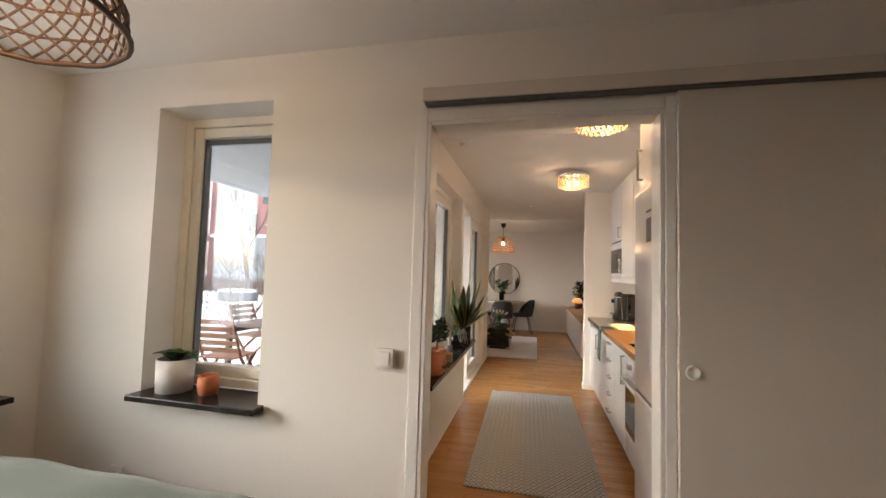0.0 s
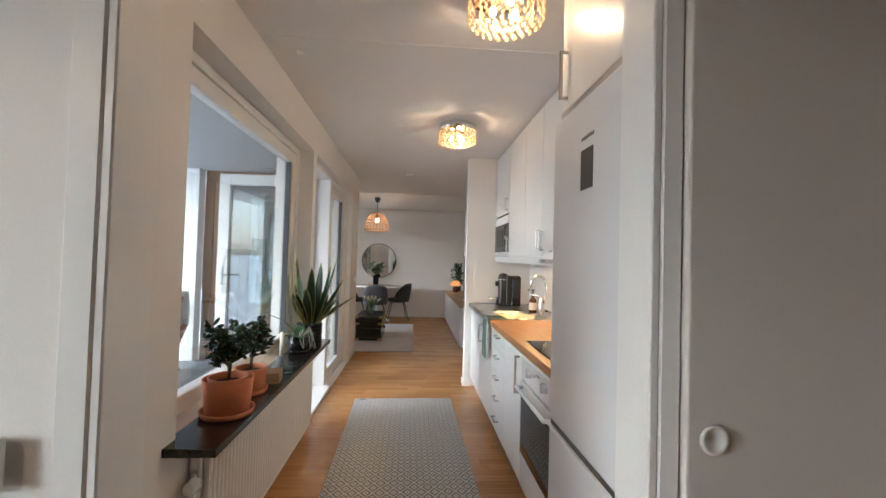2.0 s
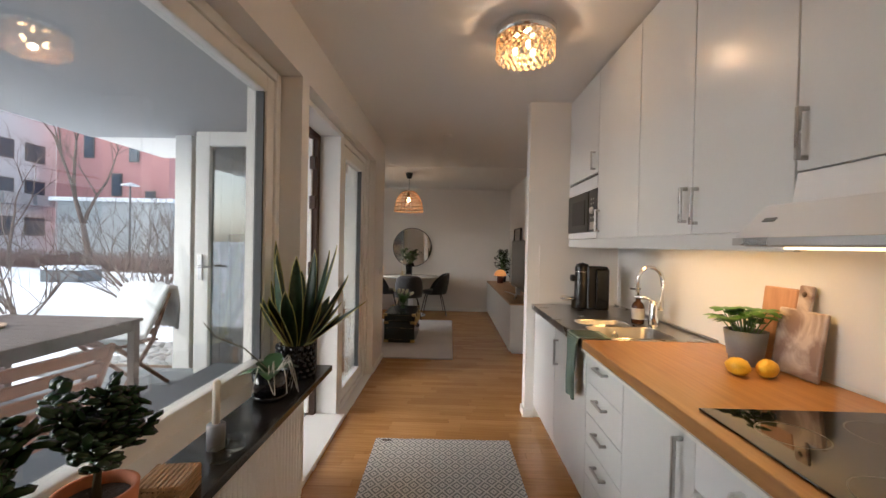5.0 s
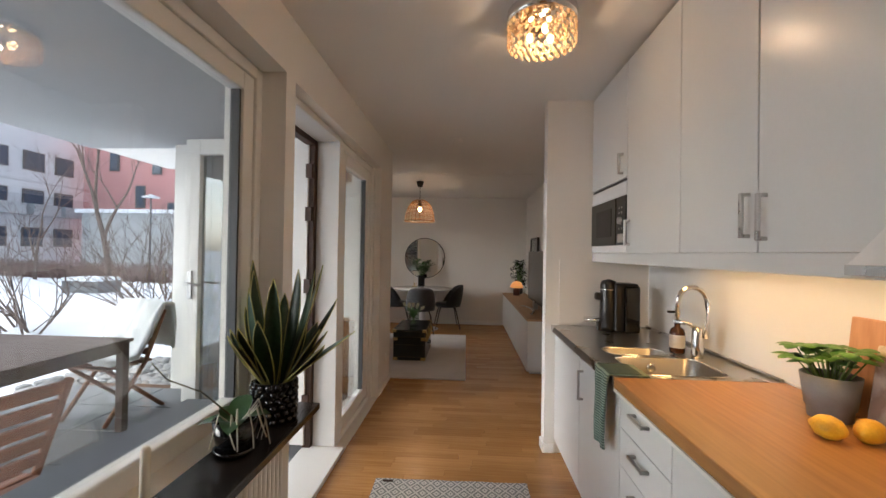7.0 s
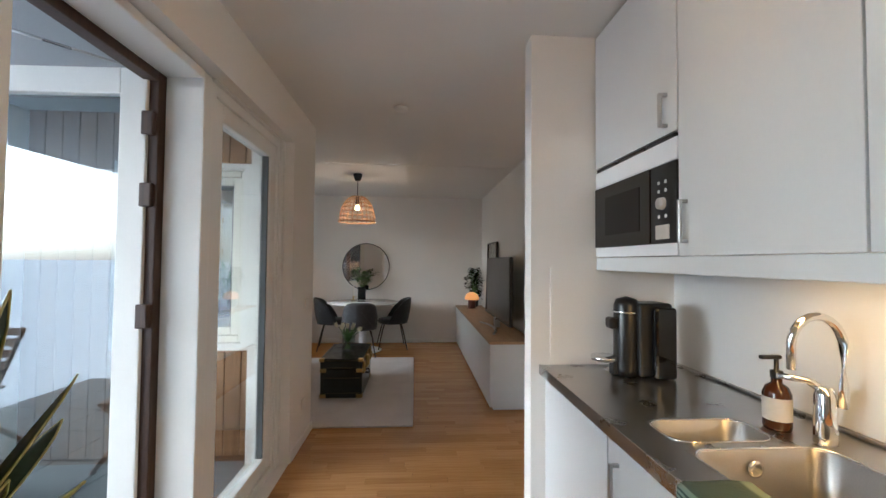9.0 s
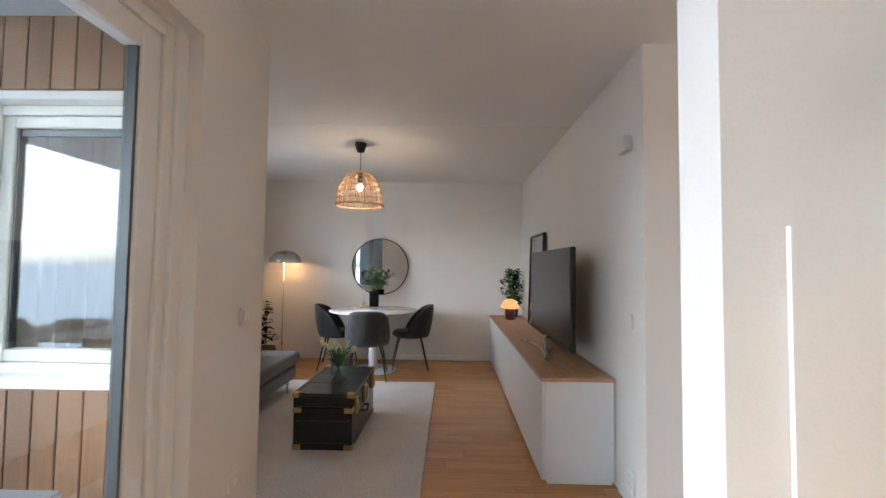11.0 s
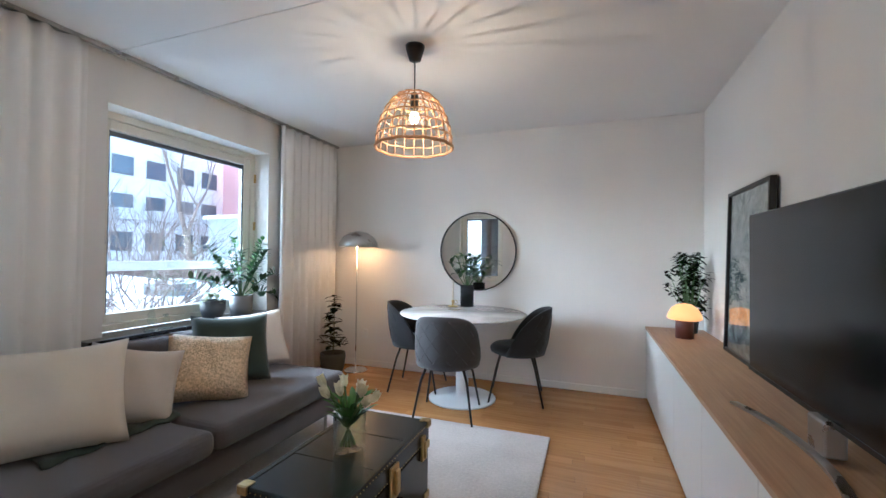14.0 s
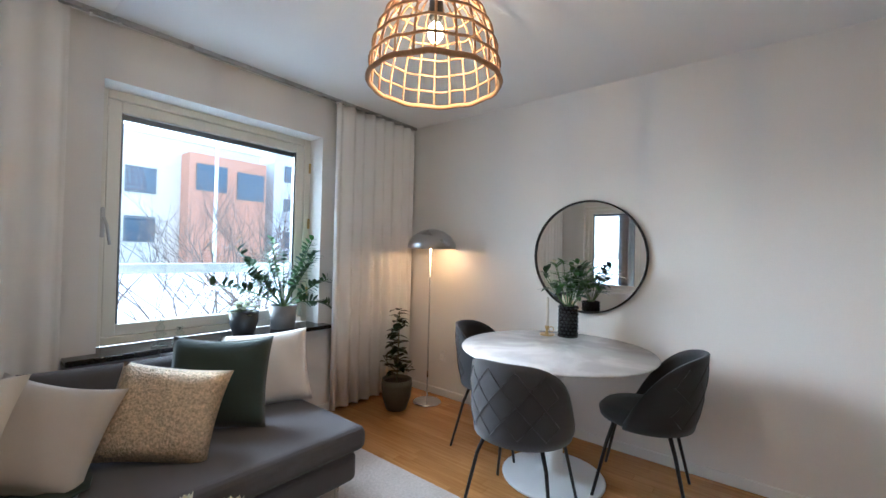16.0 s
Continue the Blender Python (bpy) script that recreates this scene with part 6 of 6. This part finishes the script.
plate("light_switch", (0.0, 2.469, 1.02), 0, "square white light switch on the wall", 0.085, 0.085)
plate("wall_socket", (-1.447, 2.469, 0.32), 0, "white wall socket near the floor", 0.08, 0.08)
plate("wall_socket", (-1.465 + 0.05, 11.269, 0.36), 0, "white wall socket beside the floor lamp", 0.06, 0.10, True)
plate("light_switch", (1.867, 7.855, 1.005), -90, "square white light switch on the wall", 0.085, 0.085)
plate("wall_socket", (1.867, 7.84, 0.14), -90, "low white double wall socket", 0.08, 0.12, True)
plate("wall_socket", (-0.129, 7.45, 0.30), 90, "white wall socket on the pier", 0.08, 0.08)
plate("light_switch", (-0.129, 7.50, 1.05), 90, "white light switch on the pier", 0.08, 0.08)
cb = thing("call_box", (1.867, 7.862, 2.0), "small ivory box on the wall", "wall fitting", -90)
part("case", box(-0.055, 0.055, -0.045, 0, -0.045, 0.045, 0.008), M_CREAM, cb)
fb = thing("fuse_cabinet", (2.237, 7.679, 1.54), "flat white fuse cabinet with vent slots", "fuse cabinet")
part("frame", box(-0.17, 0.17, -0.018, 0, -0.34, 0.34, 0.004), M_TRIM, fb)
part("door", box(-0.145, 0.145, -0.028, -0.0181, -0.315, 0.315, 0.004), M_TRIM, fb)
for z in (-0.28, 0.27):
    for i in range(8):
        for k in range(3):
            part("slot", box(-0.10 + i * 0.026, -0.082 + i * 0.026, -0.0292, -0.0281, z + k * 0.012, z + k * 0.012 + 0.005), M_GREYPAINT, fb)
part("lock", box(0.10, 0.112, -0.033, -0.0281, -0.02, 0.0, 0.002), M_STEEL, fb)
th = thing("thermostat", (2.475, 7.679, 1.505), "small white thermostat with dark display", "thermostat")
part("case", box(-0.035, 0.035, -0.022, 0, -0.03, 0.03, 0.005), M_TRIM, th)
part("display", box(-0.022, 0.022, -0.0235, -0.0221, -0.008, 0.012), M_BLACK, th, "dark display")
sm_ = thing("smoke_detector", (0.6, 7.17, H), "flat white smoke detector on the ceiling", "smoke detector")
part("case", lathe([(0, -0.001), (0.05, -0.001), (0.05, -0.012), (0.04, -0.022), (0, -0.024)], 32), M_TRIM, sm_)
hk = thing("ceiling_hook", (0.04, 4.01, H), "small white ceiling outlet plug", "ceiling fitting")
part("plug", lathe([(0, -0.001), (0.022, -0.001), (0.022, -0.014), (0, -0.018)], 20), M_TRIM, hk)
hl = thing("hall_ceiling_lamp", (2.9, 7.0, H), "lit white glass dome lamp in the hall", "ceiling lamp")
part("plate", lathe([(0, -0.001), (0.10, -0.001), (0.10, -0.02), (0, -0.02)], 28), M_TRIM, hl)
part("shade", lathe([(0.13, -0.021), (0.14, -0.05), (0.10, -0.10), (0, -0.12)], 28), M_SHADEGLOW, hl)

# ---- bedroom ----
bd = thing("bed", (0.12, 0.16, 0), "bed with a sage green duvet", "bed")
part("base", box(-1.98, -0.30, 0.0, 1.86, 0.0, 0.40, 0.02), M_SOFA, bd)
bm = bmesh.new()
n = 24
g = [[bm.verts.new((-2.0 + 1.75 * i / n, -0.03 + 2.06 * j / n, 0.41 + 0.19 * (max(0, 1 - (abs(2 * i / n - 1)) ** 8) * max(0, 1 - (abs(2 * j / n - 1)) ** 8)) ** 0.5 + 0.012 * math.sin(i * 0.9 + j * 0.5) * math.sin(j * 0.8))) for j in range(n + 1)] for i in range(n + 1)]
for i in range(n):
    for j in range(n):
        bm.faces.new((g[i][j], g[i + 1][j], g[i + 1][j + 1], g[i][j + 1])).smooth = True
o = part("duvet", bm, M_BEDDING, bd, "rumpled sage green duvet")
o.modifiers.new("thickness", "SOLIDIFY").thickness = 0.02
fp = thing("broad_leaf_plant", (-1.19, 2.53, 0.747), "broad-leaved plant in a tall white pot", "potted plant")
pot(fp, 0.085, 0.09, 0.17, M_WHITEPOT)
for i in range(9):
    a = i * 2.4
    b = bmesh.new()
    leaf(b, (0, 0, 0.15), (math.cos(a), math.sin(a) * 0.8, 0.7 + 0.3 * (i % 3)), 0.17, 0.075, 0.45, None, 0.2, 6)
    part("leaf", b, M_LEAF, fp)
tp = thing("terracotta_pot", (-0.98, 2.53, 0.747), "small wavy terracotta pot", "pot")
part("body", lathe([(0, 0.001), (0.042, 0.001), (0.052, 0.05), (0.046, 0.10), (0.040, 0.10), (0.044, 0.05), (0, 0.012)], 32, wobble=lambda a, z: 1 + 0.05 * math.sin(4 * a)), M_TERRA, tp)

# ---- on the terrace ----
TZ = -0.05


def garden_table(at):
    ob = thing("terrace_table", at, "weathered dark wooden slatted terrace table", "table")
    for i in range(9):
        part("top_slat", box(-0.60, 0.60, -0.62 + i * 0.138, -0.62 + i * 0.138 + 0.132, 0.70, 0.725, 0.003, 1), M_DARKTEAK, ob)
    for sx in (-1, 1):
        for sy in (-1, 1):
            part("leg", box(sx * 0.55 - 0.03, sx * 0.55 + 0.03, sy * 0.57 - 0.03, sy * 0.57 + 0.03, 0.0, 0.70, 0.004), M_DARKTEAK, ob)
        part("apron", box(sx * 0.55 - 0.012, sx * 0.55 + 0.012, -0.54, 0.54, 0.62, 0.698), M_DARKTEAK, ob)
    return ob


garden_table((-2.55, 5.75, TZ))
tr_ = thing("tray_with_bowl", (-2.75, 5.75, TZ + 0.727), "yellow tray with a pale bowl", "tray")
part("tray", lathe([(0, 0), (0.19, 0), (0.20, 0.02), (0.19, 0.02), (0.18, 0.008), (0, 0.008)], 32), M_COASTER, tr_)
part("bowl", lathe([(0, 0.009), (0.09, 0.009), (0.12, 0.07), (0.11, 0.07), (0.085, 0.02), (0, 0.02)], 32), M_GREYPOT, tr_)


def folding_chair(at, turn, label):
    """A slatted folding garden chair; it faces +y."""
    ob = thing("folding_chair", at, label, "garden chair", turn, "folding chairs on the terrace")
    for sx in (-0.23, 0.23):
        part("back_leg", tube(bmesh.new(), [(sx, 0.24, 0.0), (sx, -0.10, 0.45), (sx, -0.28, 0.88)], 0.018, n=6), M_TEAK, ob)
        part("front_leg", tube(bmesh.new(), [(sx * 0.9, -0.30, 0.0), (sx * 0.9, 0.20, 0.44)], 0.018, n=6), M_TEAK, ob)
    for i in range(6):
        part("seat_slat", box(-0.22, 0.22, -0.18 + i * 0.07, -0.125 + i * 0.07, 0.44, 0.458, 0.003, 1), M_TEAK, ob)
    for i in range(5):
        z = 0.53 + i * 0.08
        y = -0.10 - (z - 0.45) * 0.42
        b = box(-0.22, 0.22, -0.008, 0.008, -0.03, 0.03, 0.003, 1)
        bmesh.ops.transform(b, matrix=pose(0, y, z, 22, 0, 0), verts=b.verts)
        part("back_slat", b, M_TEAK, ob)
    return ob


def sheepskin(at, turn, label):
    """A shaggy hide that hangs over a chair's back and seat."""
    ob = thing("sheepskin", at, label, "sheepskin", turn, "sheepskins on the terrace chairs")
    bm = bmesh.new()
    path = [(-0.36, 0.52), (-0.36, 0.74), (-0.33, 0.90), (-0.26, 0.93), (-0.19, 0.80), (-0.10, 0.60), (-0.03, 0.50), (0.10, 0.49), (0.24, 0.485)]
    n = 18
    rnd = random.Random(2)
    g = [[bm.verts.new((-0.25 + 0.5 * j / n + rnd.uniform(-.008, .008), y + rnd.uniform(-.014, .014), z + rnd.uniform(-.012, .012) + 0.02 * math.sin(math.pi * j / n))) for j in range(n + 1)] for y, z in path]
    for a, b in zip(g, g[1:]):
        for j in range(n):
            bm.faces.new((a[j], a[j + 1], b[j + 1], b[j])).smooth = True
    o = part("hide", bm, M_FUR, ob)
    md = o.modifiers.new("thickness", "SOLIDIFY")
    md.thickness, md.offset = 0.035, 1
    return ob


for x, y, t, fur in ((-1.30, 4.72, 80, False), (-2.35, 6.62, 170, True), (-3.45, 6.1, -95, False), (-2.75, 4.75, 5, False)):
    folding_chair((x, y, TZ), t, "reddish wooden folding chair on the terrace")
    if fur:
        sheepskin((x, y, TZ), t, "white sheepskin thrown over a terrace chair")
stl = thing("terrace_stool", (-0.85, 7.05, TZ), "small grey stool with plants", "stool")
part("seat", box(-0.17, 0.17, -0.15, 0.15, 0.40, 0.43, 0.006), M_GREYPOT, stl)
for sx in (-1, 1):
    for sy in (-1, 1):
        part("leg", tube(bmesh.new(), [(sx * 0.13, sy * 0.11, 0.40), (sx * 0.16, sy * 0.14, 0.0)], 0.014, n=6), M_GREYPOT, stl)
agp = thing("agave_pot", (-1.25, 3.45, TZ), "pale green agave in a white pot on the terrace", "potted plant")
part("stand", lathe([(0, 0), (0.14, 0), (0.12, 0.45), (0, 0.45)], 20), M_DARKPOT, agp)
part("pot", lathe([(0, 0.451), (0.10, 0.451), (0.12, 0.62), (0.11, 0.62), (0.1, 0.6), (0, 0.6)], 28), M_WHITEPOT, agp)
b = bmesh.new()
for i in range(26):
    a = i * 2.4
    leaf(b, (0, 0, 0.60), (math.cos(a), math.sin(a), 0.4 + 0.05 * i), 0.16, 0.04, 0.15, None, 0.3, 4)
part("leaves", b, M_PALELEAF, agp)


# ---- buildings far off ----
def facade_window(ob, axis, a, z, w, h, face, sgn):
    """A framed pane proud of the wall face."""
    def bx(p, q, u, v, d0, d1):
        lo, hi = sorted((face + sgn * d0, face + sgn * d1))
        return box(p, q, lo, hi, u, v) if axis == "x" else box(lo, hi, p, q, u, v)
    wd = part("window", bx(a, a + w, z, z + h, 0.02, 0.10), M_GREYPAINT, ob)
    part("pane", bx(a + 0.12, a + w - 0.12, z + 0.12, z + h - 0.12, 0.101, 0.13), M_FARGLASS, wd)


def building(name, x0, x1, y0, y1, z1, material, label):
    ob = thing(name, (0, 0, 0), label, "building")
    part("wall", box(x0, x1, y0, y1, -0.3, z1), material, ob)
    part("roof", box(x0 - 0.3, x1 + 0.3, y0 - 0.3, y1 + 0.3, z1 + 0.001, z1 + 0.35), M_SNOW, ob, "flat snow-covered roof")
    return ob


rb = building("red_apartment_building", -34, -24, 38, 52, 13.0, M_RED, "red rendered apartment building beyond the snow")
for x, z in ((-27.5, 8.0), (-25.2, 10.2), (-29, 5.0), (-31.5, 8.3), (-26, 3.5)):
    facade_window(rb, "x", x, z, 0.9, 2.0, 38, -1)
tw_ = building("balcony_tower", -50, -40, 66, 80, 26, M_WHITEFACADE, "pale tower block with rows of balconies")
for z in range(2, 25, 3):
    for x in (-49, -46, -43):
        facade_window(tw_, "x", x, z, 1.8, 1.7, 66, -1)
    part("balcony", box(-49.5, -40.5, 64.6, 65.95, z - 0.3, z + 0.8), M_SHEET, tw_)
wb = building("white_apartment_building", -50, -36, 28, 40, 11.5, M_WHITEFACADE, "white apartment building with dark windows")
for y in (29, 31.8, 34.6, 37.2):
    for z in (1.4, 4.6, 7.8):
        facade_window(wb, "y", y, z, 1.7, 1.6, -36, 1)
    part("balcony", box(-35.9, -34.6, y - 0.2, y + 2.0, 4.0, 4.9), M_SHEET, wb)
cb_ = building("cream_apartment_building", -52, -37, 2, 27, 10.0, M_CREAMFACADE, "cream apartment building with an orange bay")
part("bay", box(-36.95, -35.2, 20.5, 26.8, -0.3, 8.9), M_ORANGE, cb_, "orange panelled bay")
for y, z, w, h in ((21, 5.9, 2.4, 2.2), (24.2, 5.5, 2.4, 2.4)):
    facade_window(cb_, "y", y, z, w, h, -35.2, 1)
for y in (4, 8.5, 13, 16.8):
    for z in (1.6, 5.4):
        facade_window(cb_, "y", y, z, 2.0, 2.0, -37, 1)

shd = thing("corrugated_shed", (0, 0, 0), "low grey corrugated metal shed with a snowy roof", "shed")
part("core", box(-25, -17.5, 29, 34, -0.3, 3.7), M_SHEET, shd)
bm = bmesh.new()
for i in range(26):
    z = -0.2 + i * 0.15
    add_box(bm, -25.05, -17.45, 28.93, 28.999, z, z + 0.09)
    add_box(bm, -17.499, -17.43, 29.0, 34, z, z + 0.09)
o = part("corrugation", bm, M_SHEET, shd)
o["kind"] = "stuff"
part("roof", box(-25.3, -17.2, 28.7, 34.3, 3.701, 3.95), M_SNOW, shd)
lp = thing("street_lamp", (-16.2, 24, -0.26), "thin street lamp with a flat white head", "street lamp")
part("pole", tube(bmesh.new(), [(0, 0, 0), (0, 0, 4.5)], 0.06, 0.04), M_GREYPAINT, lp)
part("head", lathe([(0, 4.55), (0.1, 4.52), (0.42, 4.40), (0.40, 4.36), (0, 4.36)], 24), M_TULIPWHITE, lp)
pl = thing("flag_pole", (-19, 16.2, -0.26), "white pole outside the living room", "pole")
part("pole", tube(bmesh.new(), [(0, 0, 0), (0, 0, 9)], 0.09, 0.07), M_TULIPWHITE, pl)
gr = thing("guard_rail", (0, 0, 0), "pale horizontal guard rail outside the living room window", "rail")
part("bar", box(-2.42, -2.36, 8.2, 11.2, 1.10, 1.17, 0.006), M_SHEET, gr)
for y in (8.2, 11.16):
    part("post", box(-2.43, -2.35, y, y + 0.05, -0.26, 1.17), M_SHEET, gr)
wl = thing("planter_box", (-13.2, 17.6, -0.26), "low stone planter with a cap of snow", "planter")
part("box", box(-0.7, 0.7, -0.5, 0.5, 0, 0.42, 0.03), M_SLAB, wl)
part("snow_cap", box(-0.72, 0.72, -0.52, 0.52, 0.421, 0.56, 0.06, 3), M_SNOW, wl)


def bare_tree(name, at, height, seed, label, depth=5, spread=0.55, multi=1, thick=0.02):
    ob = thing(name, at, label, "tree" if multi == 1 else "bush")
    rnd = random.Random(seed)
    trunk, twigs = bmesh.new(), bmesh.new()

    def grow(p, d, length, r, k):
        q = p
        pts = [p]
        for i in range(3):
            d = (d + Vector((rnd.uniform(-1, 1), rnd.uniform(-1, 1), rnd.uniform(-0.3, 0.6))) * 0.12).normalized()
            q = q + d * (length / 3)
            pts.append(q)
        tube(trunk if k == depth else twigs, pts, r, r * 0.62, 6 if k > 2 else 4)
        if k == 0:
            return
        for i in range(3 if k > 1 else 4):
            base = pts[rnd.choice((2, 3, 3))] if k < depth else pts[rnd.choice((1, 2, 3, 3))]
            nd = (d + Vector((rnd.uniform(-1, 1), rnd.uniform(-1, 1), rnd.uniform(-0.2, 0.6))) * spread * 1.5).normalized()
            grow(base, nd, length * rnd.uniform(0.55, 0.8), r * 0.5, k - 1)
    for i in range(multi):
        d = Vector((0, 0, 1)) if multi == 1 else Vector((rnd.uniform(-1, 1), rnd.uniform(-1, 1), 0.9)).normalized()
        grow(Vector((rnd.uniform(-.2, .2) * (multi > 1), rnd.uniform(-.2, .2) * (multi > 1), 0)), d, height * (0.42 if multi == 1 else 0.4), height * thick, depth)
    part("trunk", trunk, M_BARK, ob)
    part("crown", twigs, M_BARK, ob)


bare_tree("bare_tree", (-13.5, 18.6, -0.3), 7.5, 3, "bare winter tree in the snow", 5, 0.5, thick=0.017)
bare_tree("bare_tree", (-21, 22.5, -0.3), 7.0, 9, "slender bare winter tree", 5, 0.45, thick=0.012)
bare_tree("bare_bush", (-4.9, 10.6, -0.3), 2.5, 5, "many-stemmed bare shrub beside the terrace", 3, 0.6, 15, 0.007)
bare_tree("bare_bush", (-6.2, 12.2, -0.3), 3.3, 6, "many-stemmed bare shrub outside the window", 3, 0.6, 15, 0.007)
bare_tree("bare_bush", (-6.5, 9.6, -0.3), 2.6, 7, "many-stemmed bare shrub outside the window", 3, 0.6, 9, 0.008)

hg = bmesh.new()
rnd = random.Random(30)
for i in range(2600):
    x = rnd.uniform(-34, -9)
    y = 24 + (x + 20) * -0.25 + rnd.uniform(-1.0, 1.0)
    p = Vector((x, y, -0.3))
    d = Vector((rnd.uniform(-.35, .35), rnd.uniform(-.35, .35), rnd.uniform(0.5, 1.0)))
    tube(hg, [p, p + d], 0.022, 0.008, 3)
ob = tagged(link("winter_hedge", hg, M_HEDGE), "brown leafless hedge along the snow", "hedge", "", "stuff")

# pebbles along the terrace edge
pb = bmesh.new()
rnd = random.Random(31)
for i in range(220):
    x, y = rnd.uniform(-4.4, -2.4), rnd.uniform(7.5, 9.0)
    ball(pb, (x, y, -0.24), 1, 1, (rnd.uniform(.06, .13), rnd.uniform(.05, .10), 0.05))
tagged(link("pebbles", pb, M_PEBBLE), "grey rounded pebbles beside the terrace", "pebbles", "", "stuff")

# ---- pieces last: cladding, paving, parquet ----
clad = bpy.data.objects["wall_terrace_end"]
W = 0.12
for i in range(14):
    x = -2.14 + i * W
    spans = [(-0.2, 0.70), (2.12, H - 0.005)] if -1.50 < x + W and x < -0.58 else [(-0.2, H - 0.005)]
    for z0, z1 in spans:
        part("board", box(x + 0.003, x + W - 0.003, 7.426, 7.449, z0, z1, 0.003, 1), M_CLAD, clad)
wing = bpy.data.objects["wall_bedroom_window"]
for k in range(16):
    z = -0.2 + k * 0.165
    for x0, x1 in ([(-2.30, -1.36), (-0.64, -0.422)] if 0.70 < z + 0.16 and z < 2.26 else [(-2.30, -0.422)]):
        part("siding_board", box(x0, x1, 2.802, 2.824, z, min(z + 0.158, H - 0.02), 0.003, 1), M_SIDING, wing)
tf = bpy.data.objects["terrace_floor"]
b = box(-0.243, 0.243, -0.243, 0.243, -0.02, 0.0, 0.004, 1)
slab = None
for i in range(6):
    for j in range(9):
        if slab is None:
            d = link("paving_slab", b, M_SLAB, tf)
            slab = d.data
        else:
            d = new("paving_slab", slab)
            d.parent = tf
        d.location = (-3.14 + i * 0.495, 3.06 + j * 0.5, TZ)

fl_ = bpy.data.objects["floor"]
PW, PL = 0.0695, 0.52
rnd = random.Random(77)
b = box(-PL / 2 + 0.0006, PL / 2 - 0.0006, -PW / 2 + 0.0005, PW / 2 - 0.0005, -0.012, 0.0)
strip = None
verts, faces = [], []
made = 0


def far_strip(x0, x1, y0, y1):
    k = len(verts)
    for z in (-0.011, 0.0):
        verts.extend([(x0, y0, z), (x1, y0, z), (x1, y1, z), (x0, y1, z)])
    faces.extend([(k + 4, k + 5, k + 6, k + 7), (k, k + 1, k + 5, k + 4), (k + 2, k + 3, k + 7, k + 6), (k + 1, k + 2, k + 6, k + 5), (k + 3, k, k + 4, k + 7)])


row = 0
y = -1.70
while y < 11.27:
    x0, x1 = (-2.05, 3.0) if y < 2.5 else (-0.40 if 5.155 < y < 7.13 else -0.13, 1.42) if y < 6.28 else (-0.13 if y < 7.70 else -1.88, 3.62 if y < 7.70 else 1.868)
    if x0 == -0.40:
        x0 = -0.135
    x = x0 - rnd.uniform(0, PL)
    while x < x1:
        a, c = max(x, x0), min(x + PL, x1)
        near = 5.6 < y < 8.2 and a == x and c == x + PL and made < 300 and x < 1.4
        if near:
            if strip is None:
                d = link("parquet_strip", b, M_PLANK, fl_)
                strip = d.data
            else:
                d = new("parquet_strip", strip)
                d.parent = fl_
            d.location = (x + PL / 2, y + PW / 2, 0.0)
            made += 1
        elif c - a > 0.01:
            far_strip(a + 0.0006, c - 0.0006, y + 0.0005, y + PW - 0.0005)
        x += PL
    y += PW
me = bpy.data.meshes.new("parquet")
me.from_pydata(verts, [], faces)
me.materials.append(M_PLANKJ)
d = new("parquet", me)
d.parent = fl_
d["kind"] = "stuff"
